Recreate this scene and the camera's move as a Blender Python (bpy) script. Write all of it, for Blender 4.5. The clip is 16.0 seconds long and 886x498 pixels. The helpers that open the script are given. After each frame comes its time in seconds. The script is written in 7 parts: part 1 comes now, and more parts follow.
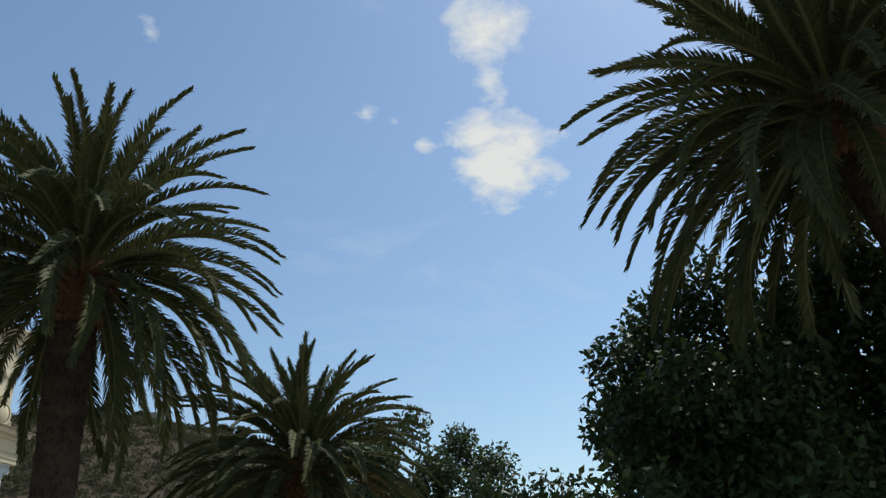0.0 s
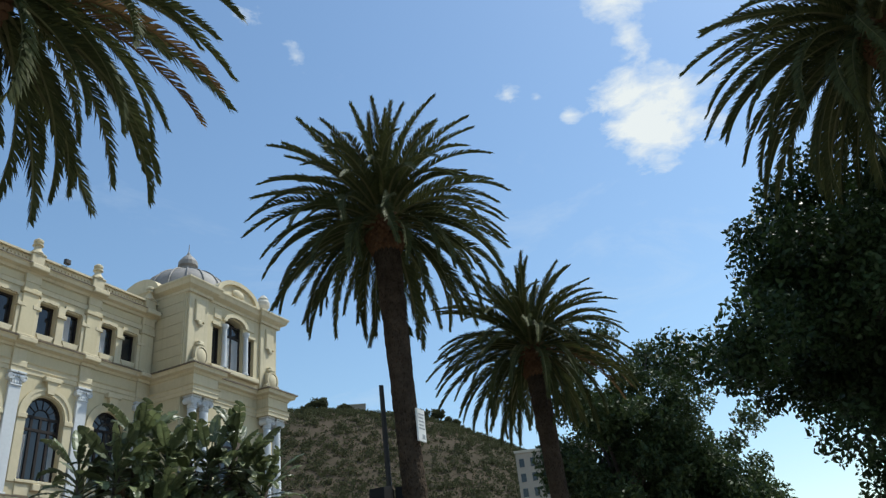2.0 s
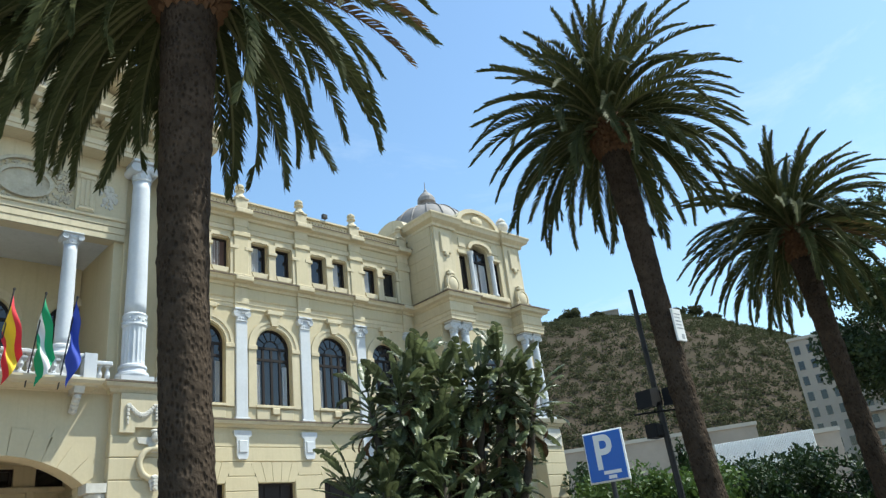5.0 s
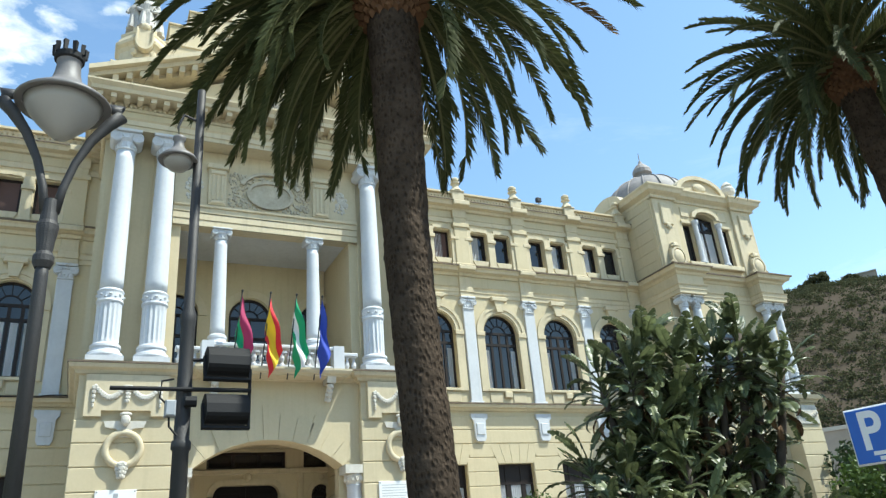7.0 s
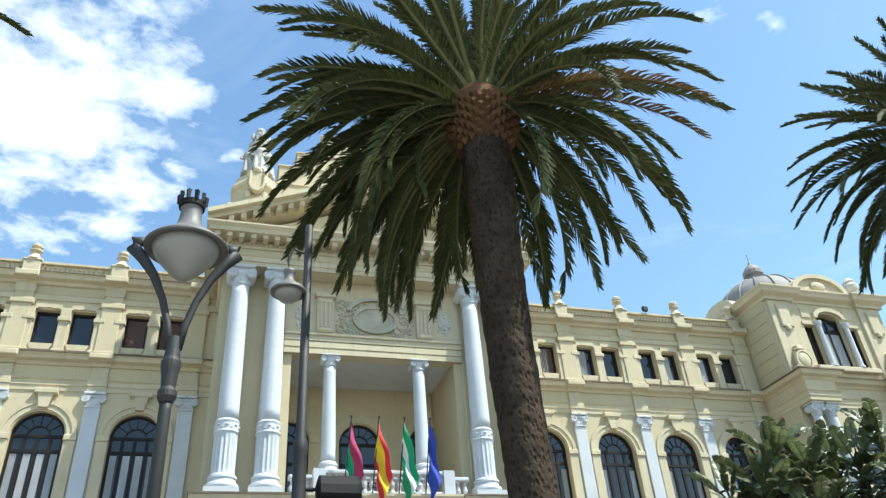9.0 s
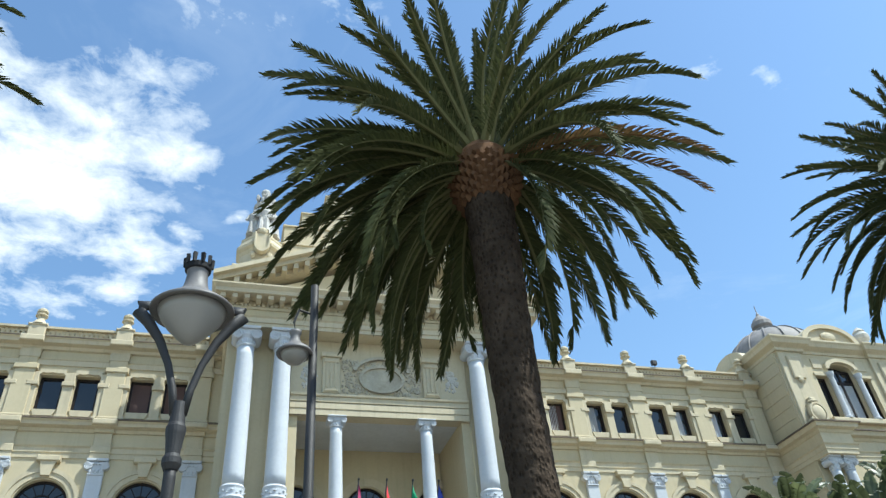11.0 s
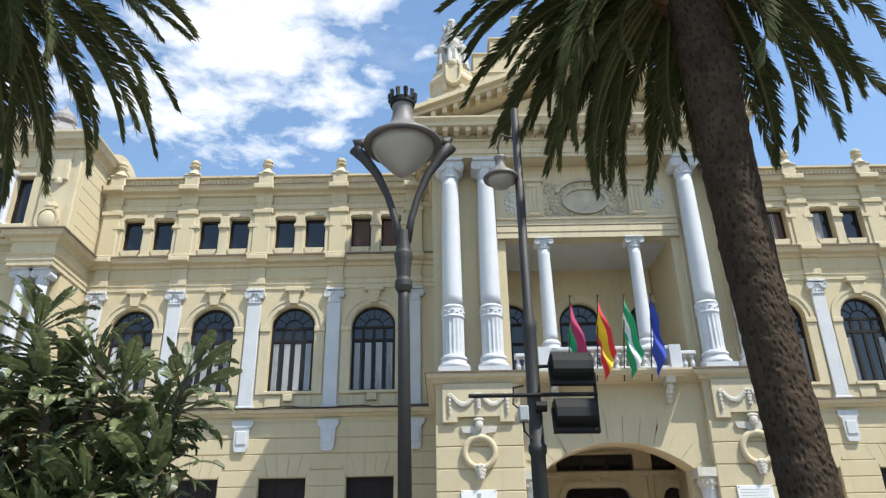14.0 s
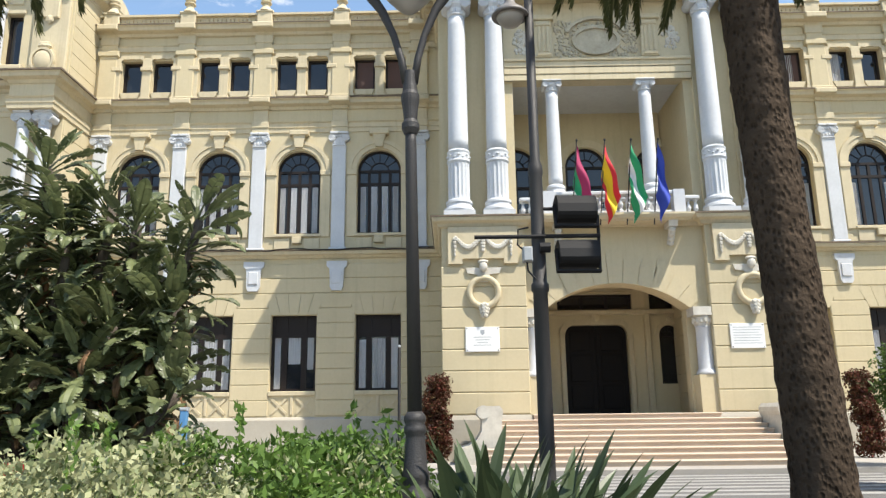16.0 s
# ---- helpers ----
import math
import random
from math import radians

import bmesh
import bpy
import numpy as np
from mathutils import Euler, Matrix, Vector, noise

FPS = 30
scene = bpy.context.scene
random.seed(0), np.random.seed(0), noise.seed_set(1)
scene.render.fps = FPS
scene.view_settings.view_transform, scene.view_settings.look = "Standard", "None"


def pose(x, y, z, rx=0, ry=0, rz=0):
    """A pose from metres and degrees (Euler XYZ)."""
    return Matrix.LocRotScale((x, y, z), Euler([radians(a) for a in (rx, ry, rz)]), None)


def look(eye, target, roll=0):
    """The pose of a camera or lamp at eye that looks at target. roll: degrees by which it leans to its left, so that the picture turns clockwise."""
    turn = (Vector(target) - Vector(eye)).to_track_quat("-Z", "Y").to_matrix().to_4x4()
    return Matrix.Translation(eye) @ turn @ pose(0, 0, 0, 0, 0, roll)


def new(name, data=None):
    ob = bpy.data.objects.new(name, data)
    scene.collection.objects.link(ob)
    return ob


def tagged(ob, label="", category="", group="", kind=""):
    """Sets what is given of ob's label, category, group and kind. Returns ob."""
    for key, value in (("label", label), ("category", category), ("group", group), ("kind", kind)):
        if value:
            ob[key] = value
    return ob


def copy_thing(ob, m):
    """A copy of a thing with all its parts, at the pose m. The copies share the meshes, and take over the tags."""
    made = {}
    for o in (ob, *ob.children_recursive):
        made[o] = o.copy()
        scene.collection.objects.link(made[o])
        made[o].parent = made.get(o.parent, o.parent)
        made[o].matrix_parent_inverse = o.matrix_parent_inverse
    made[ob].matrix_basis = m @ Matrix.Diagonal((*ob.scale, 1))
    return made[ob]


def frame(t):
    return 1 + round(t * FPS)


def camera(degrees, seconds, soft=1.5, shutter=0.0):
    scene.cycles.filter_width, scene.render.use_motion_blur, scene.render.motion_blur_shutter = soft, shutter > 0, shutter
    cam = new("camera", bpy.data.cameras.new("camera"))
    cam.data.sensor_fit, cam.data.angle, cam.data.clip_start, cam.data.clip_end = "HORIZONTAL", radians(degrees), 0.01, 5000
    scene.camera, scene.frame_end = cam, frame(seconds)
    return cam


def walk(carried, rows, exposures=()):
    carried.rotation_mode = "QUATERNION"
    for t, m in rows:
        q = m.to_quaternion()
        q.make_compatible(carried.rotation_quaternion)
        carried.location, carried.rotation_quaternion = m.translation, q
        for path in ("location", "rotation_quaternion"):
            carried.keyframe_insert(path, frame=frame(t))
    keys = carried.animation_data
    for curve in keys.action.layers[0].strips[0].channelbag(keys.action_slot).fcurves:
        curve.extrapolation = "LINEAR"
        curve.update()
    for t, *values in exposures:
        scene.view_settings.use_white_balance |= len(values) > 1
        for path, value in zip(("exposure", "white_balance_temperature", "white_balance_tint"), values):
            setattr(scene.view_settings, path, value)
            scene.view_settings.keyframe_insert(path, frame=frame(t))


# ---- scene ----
cam = camera(62.21, 16.0, soft=1.35)
PATH = [
    (0.0, pose(4.500, 0.418, 5.024, 117.90, 4.29, -77.91)),
    (0.5, pose(2.082, 0.182, 3.162, 118.90, 5.50, -74.06)),
    (1.0, pose(0.223, -0.001, 1.769, 119.57, 6.10, -70.56)),
    (1.5, pose(-0.071, -0.023, 1.557, 118.75, 5.73, -67.08)),
    (2.0, pose(-0.030, -0.008, 1.559, 117.70, 5.70, -62.91)),
    (2.5, pose(-0.051, -0.002, 1.572, 116.58, 5.37, -59.32)),
    (3.0, pose(-0.002, 0.001, 1.586, 115.37, 4.84, -56.24)),
    (3.5, pose(-0.046, -0.004, 1.589, 114.44, 5.45, -52.79)),
    (6.0, pose(0.058, 0.008, 1.602, 113.11, 5.94, -33.95)),
    (6.5, pose(0.062, 0.019, 1.610, 113.27, 5.29, -29.02)),
    (7.0, pose(0.058, 0.027, 1.604, 113.48, 4.62, -24.79)),
    (7.5, pose(0.059, 0.007, 1.588, 113.71, 4.22, -21.12)),
    (8.0, pose(0.062, 0.020, 1.600, 114.18, 3.95, -18.04)),
    (8.5, pose(0.052, 0.021, 1.614, 118.11, 3.50, -16.08)),
    (9.0, pose(0.051, -0.002, 1.604, 123.23, 3.81, -16.20)),
    (11.5, pose(0.036, 0.023, 1.641, 127.79, 4.58, -14.51)),
    (12.0, pose(0.025, 0.058, 1.657, 124.77, 3.30, -12.38)),
    (12.5, pose(0.009, 0.068, 1.649, 122.49, 2.75, -9.48)),
    (13.0, pose(-0.008, 0.064, 1.641, 119.93, 3.20, -5.60)),
    (13.5, pose(-0.016, 0.055, 1.623, 117.51, 2.36, -2.06)),
    (14.0, pose(-0.023, 0.083, 1.621, 114.88, 0.94, 0.39)),
    (14.5, pose(-0.024, 0.100, 1.612, 112.36, 0.30, 1.74)),
    (15.0, pose(-0.019, 0.106, 1.604, 109.53, 0.19, 0.96)),
    (15.5, pose(-0.030, 0.068, 1.597, 106.31, 1.14, 0.69)),
    (16.0, pose(-0.036, 0.043, 1.591, 102.81, 0.71, 0.74)),
]
EXPOSURES = [(0.0, -0.25, 6500, 5), (0.5, -0.1, 6500, 5), (1.0, -0.05, 6300, 4), (1.5, -0.05, 6200, 3), (3.5, 0.05, 6200, 3), (6.0, 0.72, 6200, 0), (7.5, 0.7, 6200, 0), (9.0, 0.7, 6200, 0), (11.5, 0.43, 5900, 2), (13.0, 0.43, 6300, 7), (14.5, 0.56, 6450, 8), (16.0, 0.70, 6800, 9)]
walk(cam, PATH, EXPOSURES)

# ---- light ----
SUN_AZ, SUN_EL = radians(126.0), radians(59.0)   # clockwise from +Y, and height
SUN_DIR = Vector((math.sin(SUN_AZ) * math.cos(SUN_EL), math.cos(SUN_AZ) * math.cos(SUN_EL), math.sin(SUN_EL)))
sun_data = bpy.data.lights.new("sun", "SUN")
sun_data.energy, sun_data.angle, sun_data.color = 5.0, radians(0.55), (1.0, 0.95, 0.87)
sun = new("sun", sun_data)
sun.matrix_world = look(SUN_DIR * 200, (0, 0, 0))


def link(nt, a, b):
    nt.links.new(a, b)


def node(nt, kind, **sets):
    n = nt.nodes.new(kind)
    for k, v in sets.items():
        if k in n.inputs:
            n.inputs[k].default_value = v
    return n


def math_node(nt, op, a, b=None, clamp=False):
    n = nt.nodes.new("ShaderNodeMath")
    n.operation, n.use_clamp = op, clamp
    for i, v in enumerate((a, b)):
        if v is None:
            continue
        if isinstance(v, (int, float)):
            n.inputs[i].default_value = v
        else:
            link(nt, v, n.inputs[i])
    return n.outputs[0]


def ramp_node(nt, fac, stops):
    n = nt.nodes.new("ShaderNodeValToRGB")
    els = n.color_ramp.elements
    while len(els) < len(stops):
        els.new(0.5)
    for e, (p, c) in zip(els, stops):
        e.position, e.color = p, (*c, 1) if len(c) == 3 else c
    link(nt, fac, n.inputs[0])
    return n.outputs[0]


def mix_color(nt, fac, a, b, blend="MIX"):
    n = nt.nodes.new("ShaderNodeMix")
    n.data_type, n.blend_type = "RGBA", blend
    for i, v in ((0, fac), (6, a), (7, b)):
        if isinstance(v, (int, float)):
            n.inputs[i].default_value = v
        elif isinstance(v, tuple):
            n.inputs[i].default_value = (*v, 1) if len(v) == 3 else v
        else:
            link(nt, v, n.inputs[i])
    return n.outputs[2]


def build_world():
    w = bpy.data.worlds.new("sky")
    scene.world = w
    w.use_nodes = True
    nt = w.node_tree
    nt.nodes.clear()
    sky = nt.nodes.new("ShaderNodeTexSky")
    sky.sky_type, sky.sun_disc = "NISHITA", False
    sky.sun_elevation, sky.sun_rotation = SUN_EL, SUN_AZ
    sky.altitude, sky.air_density, sky.dust_density, sky.ozone_density = 10, 1.35, 0.5, 3.0
    tc = nt.nodes.new("ShaderNodeTexCoord")
    # clouds lie on a flat layer: the direction over its height gives the place on it
    sep = nt.nodes.new("ShaderNodeSeparateXYZ")
    link(nt, tc.outputs["Generated"], sep.inputs[0])
    zz = math_node(nt, "MAXIMUM", sep.outputs[2], 0.06)
    u = math_node(nt, "DIVIDE", sep.outputs[0], zz)
    v = math_node(nt, "DIVIDE", sep.outputs[1], zz)
    comb = nt.nodes.new("ShaderNodeCombineXYZ")
    link(nt, u, comb.inputs[0]), link(nt, v, comb.inputs[1])

    def noise_tex(scale, detail, rough, dist=0.0, offset=(0, 0, 0)):
        m = nt.nodes.new("ShaderNodeMapping")
        m.inputs[1].default_value = offset
        link(nt, comb.outputs[0], m.inputs[0])
        n = nt.nodes.new("ShaderNodeTexNoise")
        for k, val in (("Scale", scale), ("Detail", detail), ("Roughness", rough), ("Distortion", dist)):
            n.inputs[k].default_value = val
        link(nt, m.outputs[0], n.inputs["Vector"])
        return n.outputs["Fac"]

    fine = noise_tex(13.0, 8, 0.62, 0.3)
    mid = noise_tex(3.2, 6, 0.6, 0.2, (3.1, 1.7, 0))
    body = math_node(nt, "ADD", math_node(nt, "MULTIPLY", fine, 0.48), math_node(nt, "MULTIPLY", mid, 0.52))

    def lump(cx, cy, rx, ry):
        dx = math_node(nt, "DIVIDE", math_node(nt, "SUBTRACT", u, cx), rx)
        dy = math_node(nt, "DIVIDE", math_node(nt, "SUBTRACT", v, cy), ry)
        d2 = math_node(nt, "ADD", math_node(nt, "MULTIPLY", dx, dx), math_node(nt, "MULTIPLY", dy, dy))
        return math_node(nt, "SUBTRACT", 1.0, math_node(nt, "SQRT", d2), True)

    cover = None
    for c in CLOUDS:
        one = math_node(nt, "MULTIPLY", lump(*c[:4]), c[4])
        cover = one if cover is None else math_node(nt, "MAXIMUM", cover, one)
    near = math_node(nt, "MULTIPLY", cover, 4.0, True)
    ragged = math_node(nt, "MULTIPLY", math_node(nt, "MULTIPLY", math_node(nt, "SUBTRACT", body, 0.5), 1.9), near)
    dens = math_node(nt, "ADD", math_node(nt, "MULTIPLY", cover, 0.60), math_node(nt, "SUBTRACT", ragged, 0.20))
    alpha = ramp_node(nt, dens, [(0.0, (0, 0, 0)), (0.10, (0.3, 0.3, 0.3)), (0.40, (1, 1, 1))])
    # thin veils
    veil = noise_tex(1.6, 7, 0.68, 0.8, (7.3, 2.2, 0))
    veil_a = math_node(nt, "MULTIPLY", ramp_node(nt, veil, [(0.55, (0, 0, 0)), (0.85, (1, 1, 1))]), 0.26)
    shade = ramp_node(nt, dens, [(0.0, (0.9, 0.94, 1.0)), (0.2, (1.0, 1.0, 1.0))])
    bg = nt.nodes.new("ShaderNodeBackground")
    white = nt.nodes.new("ShaderNodeBackground")
    link(nt, sky.outputs[0], bg.inputs[0])
    bg.inputs[1].default_value = 0.15
    link(nt, shade, white.inputs[0])
    white.inputs[1].default_value = 0.9
    mix = nt.nodes.new("ShaderNodeMixShader")
    total = math_node(nt, "MAXIMUM", alpha, veil_a)
    link(nt, total, mix.inputs[0]), link(nt, bg.outputs[0], mix.inputs[1]), link(nt, white.outputs[0], mix.inputs[2])
    outn = nt.nodes.new("ShaderNodeOutputWorld")
    link(nt, mix.outputs[0], outn.inputs[0])


# clouds on the layer: centre, half widths, strength
CLOUDS = [(1.50, 0.09, 0.28, 0.20, 1.3), (1.36, 0.13, 0.14, 0.13, 1.0), (1.66, 0.12, 0.12, 0.12, 0.9), (1.20, 0.08, 0.12, 0.06, 0.7), (1.03, 0.05, 0.15, 0.12, 1.0),
          (1.21, 0.35, 0.06, 0.05, 0.8), (1.35, 0.26, 0.08, 0.06, 0.8), (1.25, 0.30, 0.05, 0.05, 0.75), (0.74, 0.66, 0.09, 0.06, 0.6), (0.87, 0.65, 0.09, 0.05, 0.55),
          (-0.38, 1.14, 0.36, 0.32, 1.2), (-0.58, 1.36, 0.30, 0.26, 1.0), (-0.30, 0.95, 0.28, 0.17, 0.9), (-0.17, 1.06, 0.14, 0.15, 0.95), (-0.24, 1.34, 0.2, 0.14, 0.95),
          (-0.28, 1.50, 0.20, 0.12, 0.85), (-0.45, 1.56, 0.28, 0.12, 0.85), (-0.135, 1.27, 0.09, 0.08, 0.85), (-0.05, 1.20, 0.11, 0.07, 0.7), (-0.44, 0.89, 0.24, 0.14, 0.8),
          (-0.20, 0.84, 0.18, 0.08, 0.7), (-0.22, 1.41, 0.10, 0.07, 0.85), (0.0, 0.62, 0.4, 0.25, 0.5), (0.8, -0.3, 0.4, 0.3, 0.8), (-1.0, 1.1, 0.4, 0.5, 0.9)]
build_world()


# ---- materials ----
def material(name, base, dark=None, rough=0.8, metal=0.0, grain=12.0, stain=0.6, bump=0.15, bump_scale=60.0,
             mottled=0.5, translucent=0.0, per_object=0.0, streak=0.0, spec=0.5):
    """A surface of one paint or stuff: base and a darker tone mixed at two scales, with fine relief."""
    m = bpy.data.materials.new(name)
    m.use_nodes = True
    nt = m.node_tree
    b = nt.nodes["Principled BSDF"]
    dark = dark or tuple(c * 0.72 for c in base)
    geo = nt.nodes.new("ShaderNodeNewGeometry")
    big = node(nt, "ShaderNodeTexNoise", Scale=stain, Detail=5.0, Roughness=0.6)
    small = node(nt, "ShaderNodeTexNoise", Scale=grain, Detail=6.0, Roughness=0.65)
    link(nt, geo.outputs["Position"], big.inputs["Vector"])
    link(nt, geo.outputs["Position"], small.inputs["Vector"])
    f1 = ramp_node(nt, big.outputs["Fac"], [(0.38, (0, 0, 0)), (0.72, (1, 1, 1))])
    f2 = ramp_node(nt, small.outputs["Fac"], [(0.35, (0, 0, 0)), (0.75, (1, 1, 1))])
    fac = math_node(nt, "MULTIPLY", math_node(nt, "ADD", math_node(nt, "MULTIPLY", f1, 0.6), math_node(nt, "MULTIPLY", f2, 0.4)), mottled)
    if streak:
        mp = nt.nodes.new("ShaderNodeMapping")
        mp.inputs[3].default_value = (2.2, 2.2, 0.12)
        link(nt, geo.outputs["Position"], mp.inputs[0])
        st = node(nt, "ShaderNodeTexNoise", Scale=2.0, Detail=4.0, Roughness=0.6)
        link(nt, mp.outputs[0], st.inputs["Vector"])
        s = ramp_node(nt, st.outputs["Fac"], [(0.52, (0, 0, 0)), (0.8, (1, 1, 1))])
        fac = math_node(nt, "ADD", fac, math_node(nt, "MULTIPLY", s, streak), True)
    col = mix_color(nt, fac, base, dark)
    if per_object:
        oi = nt.nodes.new("ShaderNodeObjectInfo")
        hsv = nt.nodes.new("ShaderNodeHueSaturation")
        val = math_node(nt, "ADD", 1.0 - per_object, math_node(nt, "MULTIPLY", oi.outputs["Random"], 2 * per_object))
        link(nt, val, hsv.inputs["Value"])
        link(nt, col, hsv.inputs["Color"])
        col = hsv.outputs[0]
    link(nt, col, b.inputs["Base Color"])
    b.inputs["Roughness"].default_value, b.inputs["Metallic"].default_value = rough, metal
    b.inputs["Specular IOR Level"].default_value = spec
    if bump:
        fine = node(nt, "ShaderNodeTexNoise", Scale=bump_scale, Detail=4.0)
        link(nt, geo.outputs["Position"], fine.inputs["Vector"])
        bp = nt.nodes.new("ShaderNodeBump")
        bp.inputs["Strength"].default_value, bp.inputs["Distance"].default_value = bump, 0.02
        link(nt, fine.outputs["Fac"], bp.inputs["Height"])
        link(nt, bp.outputs[0], b.inputs["Normal"])
    if translucent:
        tr = nt.nodes.new("ShaderNodeBsdfTranslucent")
        link(nt, col, tr.inputs[0])
        mx = nt.nodes.new("ShaderNodeMixShader")
        mx.inputs[0].default_value = translucent
        link(nt, b.outputs[0], mx.inputs[1]), link(nt, tr.outputs[0], mx.inputs[2])
        link(nt, mx.outputs[0], nt.nodes["Material Output"].inputs[0])
    return m


def leaf_material(name, base, dark, rough=0.5, translucent=0.25, spread=0.35, scale=3.0, spec=0.25):
    """Foliage: tone varies leaf by leaf (island) and over the plant."""
    m = bpy.data.materials.new(name)
    m.use_nodes = True
    nt = m.node_tree
    b = nt.nodes["Principled BSDF"]
    geo = nt.nodes.new("ShaderNodeNewGeometry")
    oi = nt.nodes.new("ShaderNodeObjectInfo")
    n = node(nt, "ShaderNodeTexNoise", Scale=scale, Detail=3.0)
    link(nt, geo.outputs["Position"], n.inputs["Vector"])
    f = math_node(nt, "ADD", math_node(nt, "MULTIPLY", geo.outputs["Random Per Island"], 0.6), math_node(nt, "MULTIPLY", n.outputs["Fac"], 0.5))
    col = mix_color(nt, math_node(nt, "SUBTRACT", f, 0.05, True), dark, base)
    hsv = nt.nodes.new("ShaderNodeHueSaturation")
    link(nt, math_node(nt, "ADD", 1 - spread, math_node(nt, "MULTIPLY", oi.outputs["Random"], 2 * spread)), hsv.inputs["Value"])
    link(nt, col, hsv.inputs["Color"])
    link(nt, hsv.outputs[0], b.inputs["Base Color"])
    b.inputs["Roughness"].default_value = rough
    b.inputs["Specular IOR Level"].default_value = spec
    tr = nt.nodes.new("ShaderNodeBsdfTranslucent")
    link(nt, hsv.outputs[0], tr.inputs[0])
    mx = nt.nodes.new("ShaderNodeMixShader")
    mx.inputs[0].default_value = translucent
    link(nt, b.outputs[0], mx.inputs[1]), link(nt, tr.outputs[0], mx.inputs[2])
    link(nt, mx.outputs[0], nt.nodes["Material Output"].inputs[0])
    return m


def glass_material(name, tint):
    m = bpy.data.materials.new(name)
    m.use_nodes = True
    b = m.node_tree.nodes["Principled BSDF"]
    b.inputs["Base Color"].default_value = (*tint, 1)
    b.inputs["Roughness"].default_value = 0.05
    b.inputs["Specular IOR Level"].default_value = 0.6
    return m


CREAM = material("cream_painted_stucco", (0.54, 0.46, 0.30), (0.38, 0.32, 0.20), 0.85, grain=9, stain=0.45, bump=0.2, mottled=0.5, streak=0.35)
CREAM_TRIM = material("cream_painted_moulding", (0.56, 0.48, 0.325), (0.36, 0.305, 0.20), 0.8, grain=7, stain=0.8, bump=0.2, mottled=0.55, streak=0.5)
WORN = material("weathered_cornice_edge", (0.17, 0.13, 0.09), (0.07, 0.055, 0.042), 0.9, grain=4, stain=1.5, bump=0.4, mottled=0.9, streak=0.3)
PALE = material("pale_grey_painted_stone", (0.55, 0.565, 0.585), (0.38, 0.39, 0.41), 0.75, grain=8, stain=1.0, bump=0.15, mottled=0.5, streak=0.3)
STONE = material("pale_carved_stone", (0.60, 0.57, 0.50), (0.36, 0.33, 0.28), 0.85, grain=8, stain=1.4, bump=0.35, mottled=0.8, streak=0.3)
STONE_CREAM = material("cream_carved_relief", (0.50, 0.45, 0.34), (0.24, 0.20, 0.14), 0.85, grain=10, stain=2.0, bump=0.4, mottled=0.8)
STATUE = material("weathered_white_statue_stone", (0.54, 0.52, 0.48), (0.20, 0.19, 0.175), 0.85, grain=5, stain=2.0, bump=0.4, mottled=0.9, streak=0.6)
PLINTH = material("grey_plinth_stone", (0.42, 0.385, 0.32), (0.27, 0.245, 0.20), 0.8, grain=10, stain=0.7, bump=0.2)
MARBLE = material("worn_marble_step", (0.52, 0.42, 0.33), (0.36, 0.28, 0.21), 0.6, grain=5, stain=0.8, bump=0.1, per_object=0.06)
ZINC = material("grey_dome_lead", (0.27, 0.25, 0.235), (0.11, 0.10, 0.095), 0.7, grain=3, stain=1.1, bump=0.2, mottled=0.9)
DARK_WOOD = material("dark_brown_window_wood", (0.018, 0.012, 0.010), (0.009, 0.007, 0.006), 0.55, grain=20, bump=0.1, spec=0.25)
GLASS = glass_material("dark_window_glass", (0.012, 0.014, 0.018))
CURTAIN = material("grey_white_curtain", (0.70, 0.71, 0.73), (0.55, 0.56, 0.59), 0.9, grain=14, stain=3, bump=0.1, per_object=0.15)
BLIND = material("brown_blind", (0.10, 0.055, 0.045), (0.06, 0.035, 0.03), 0.8)
DOOR = material("black_stained_door_wood", (0.010, 0.007, 0.006), (0.005, 0.004, 0.004), 0.5, grain=18, bump=0.1, spec=0.12)
# interior shade put into the colour, for the sheets behind the windows
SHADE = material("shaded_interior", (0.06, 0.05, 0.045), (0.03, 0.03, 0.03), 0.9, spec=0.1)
IRON = material("dark_grey_painted_iron", (0.036, 0.034, 0.034), (0.02, 0.02, 0.02), 0.55, grain=30, bump=0.25, bump_scale=90, spec=0.35)
BLACK = material("black_lacquered_metal", (0.010, 0.010, 0.011), (0.005, 0.005, 0.006), 0.7, grain=30, bump=0.1, spec=0.3)
GREY_BOX = material("grey_plastic", (0.35, 0.37, 0.39), None, 0.5)
TRUNK = material("palm_trunk_bark", (0.078, 0.057, 0.041), (0.023, 0.017, 0.012), 0.95, grain=9, stain=2.5, bump=1.0, bump_scale=16, mottled=1.0, spec=0.08)


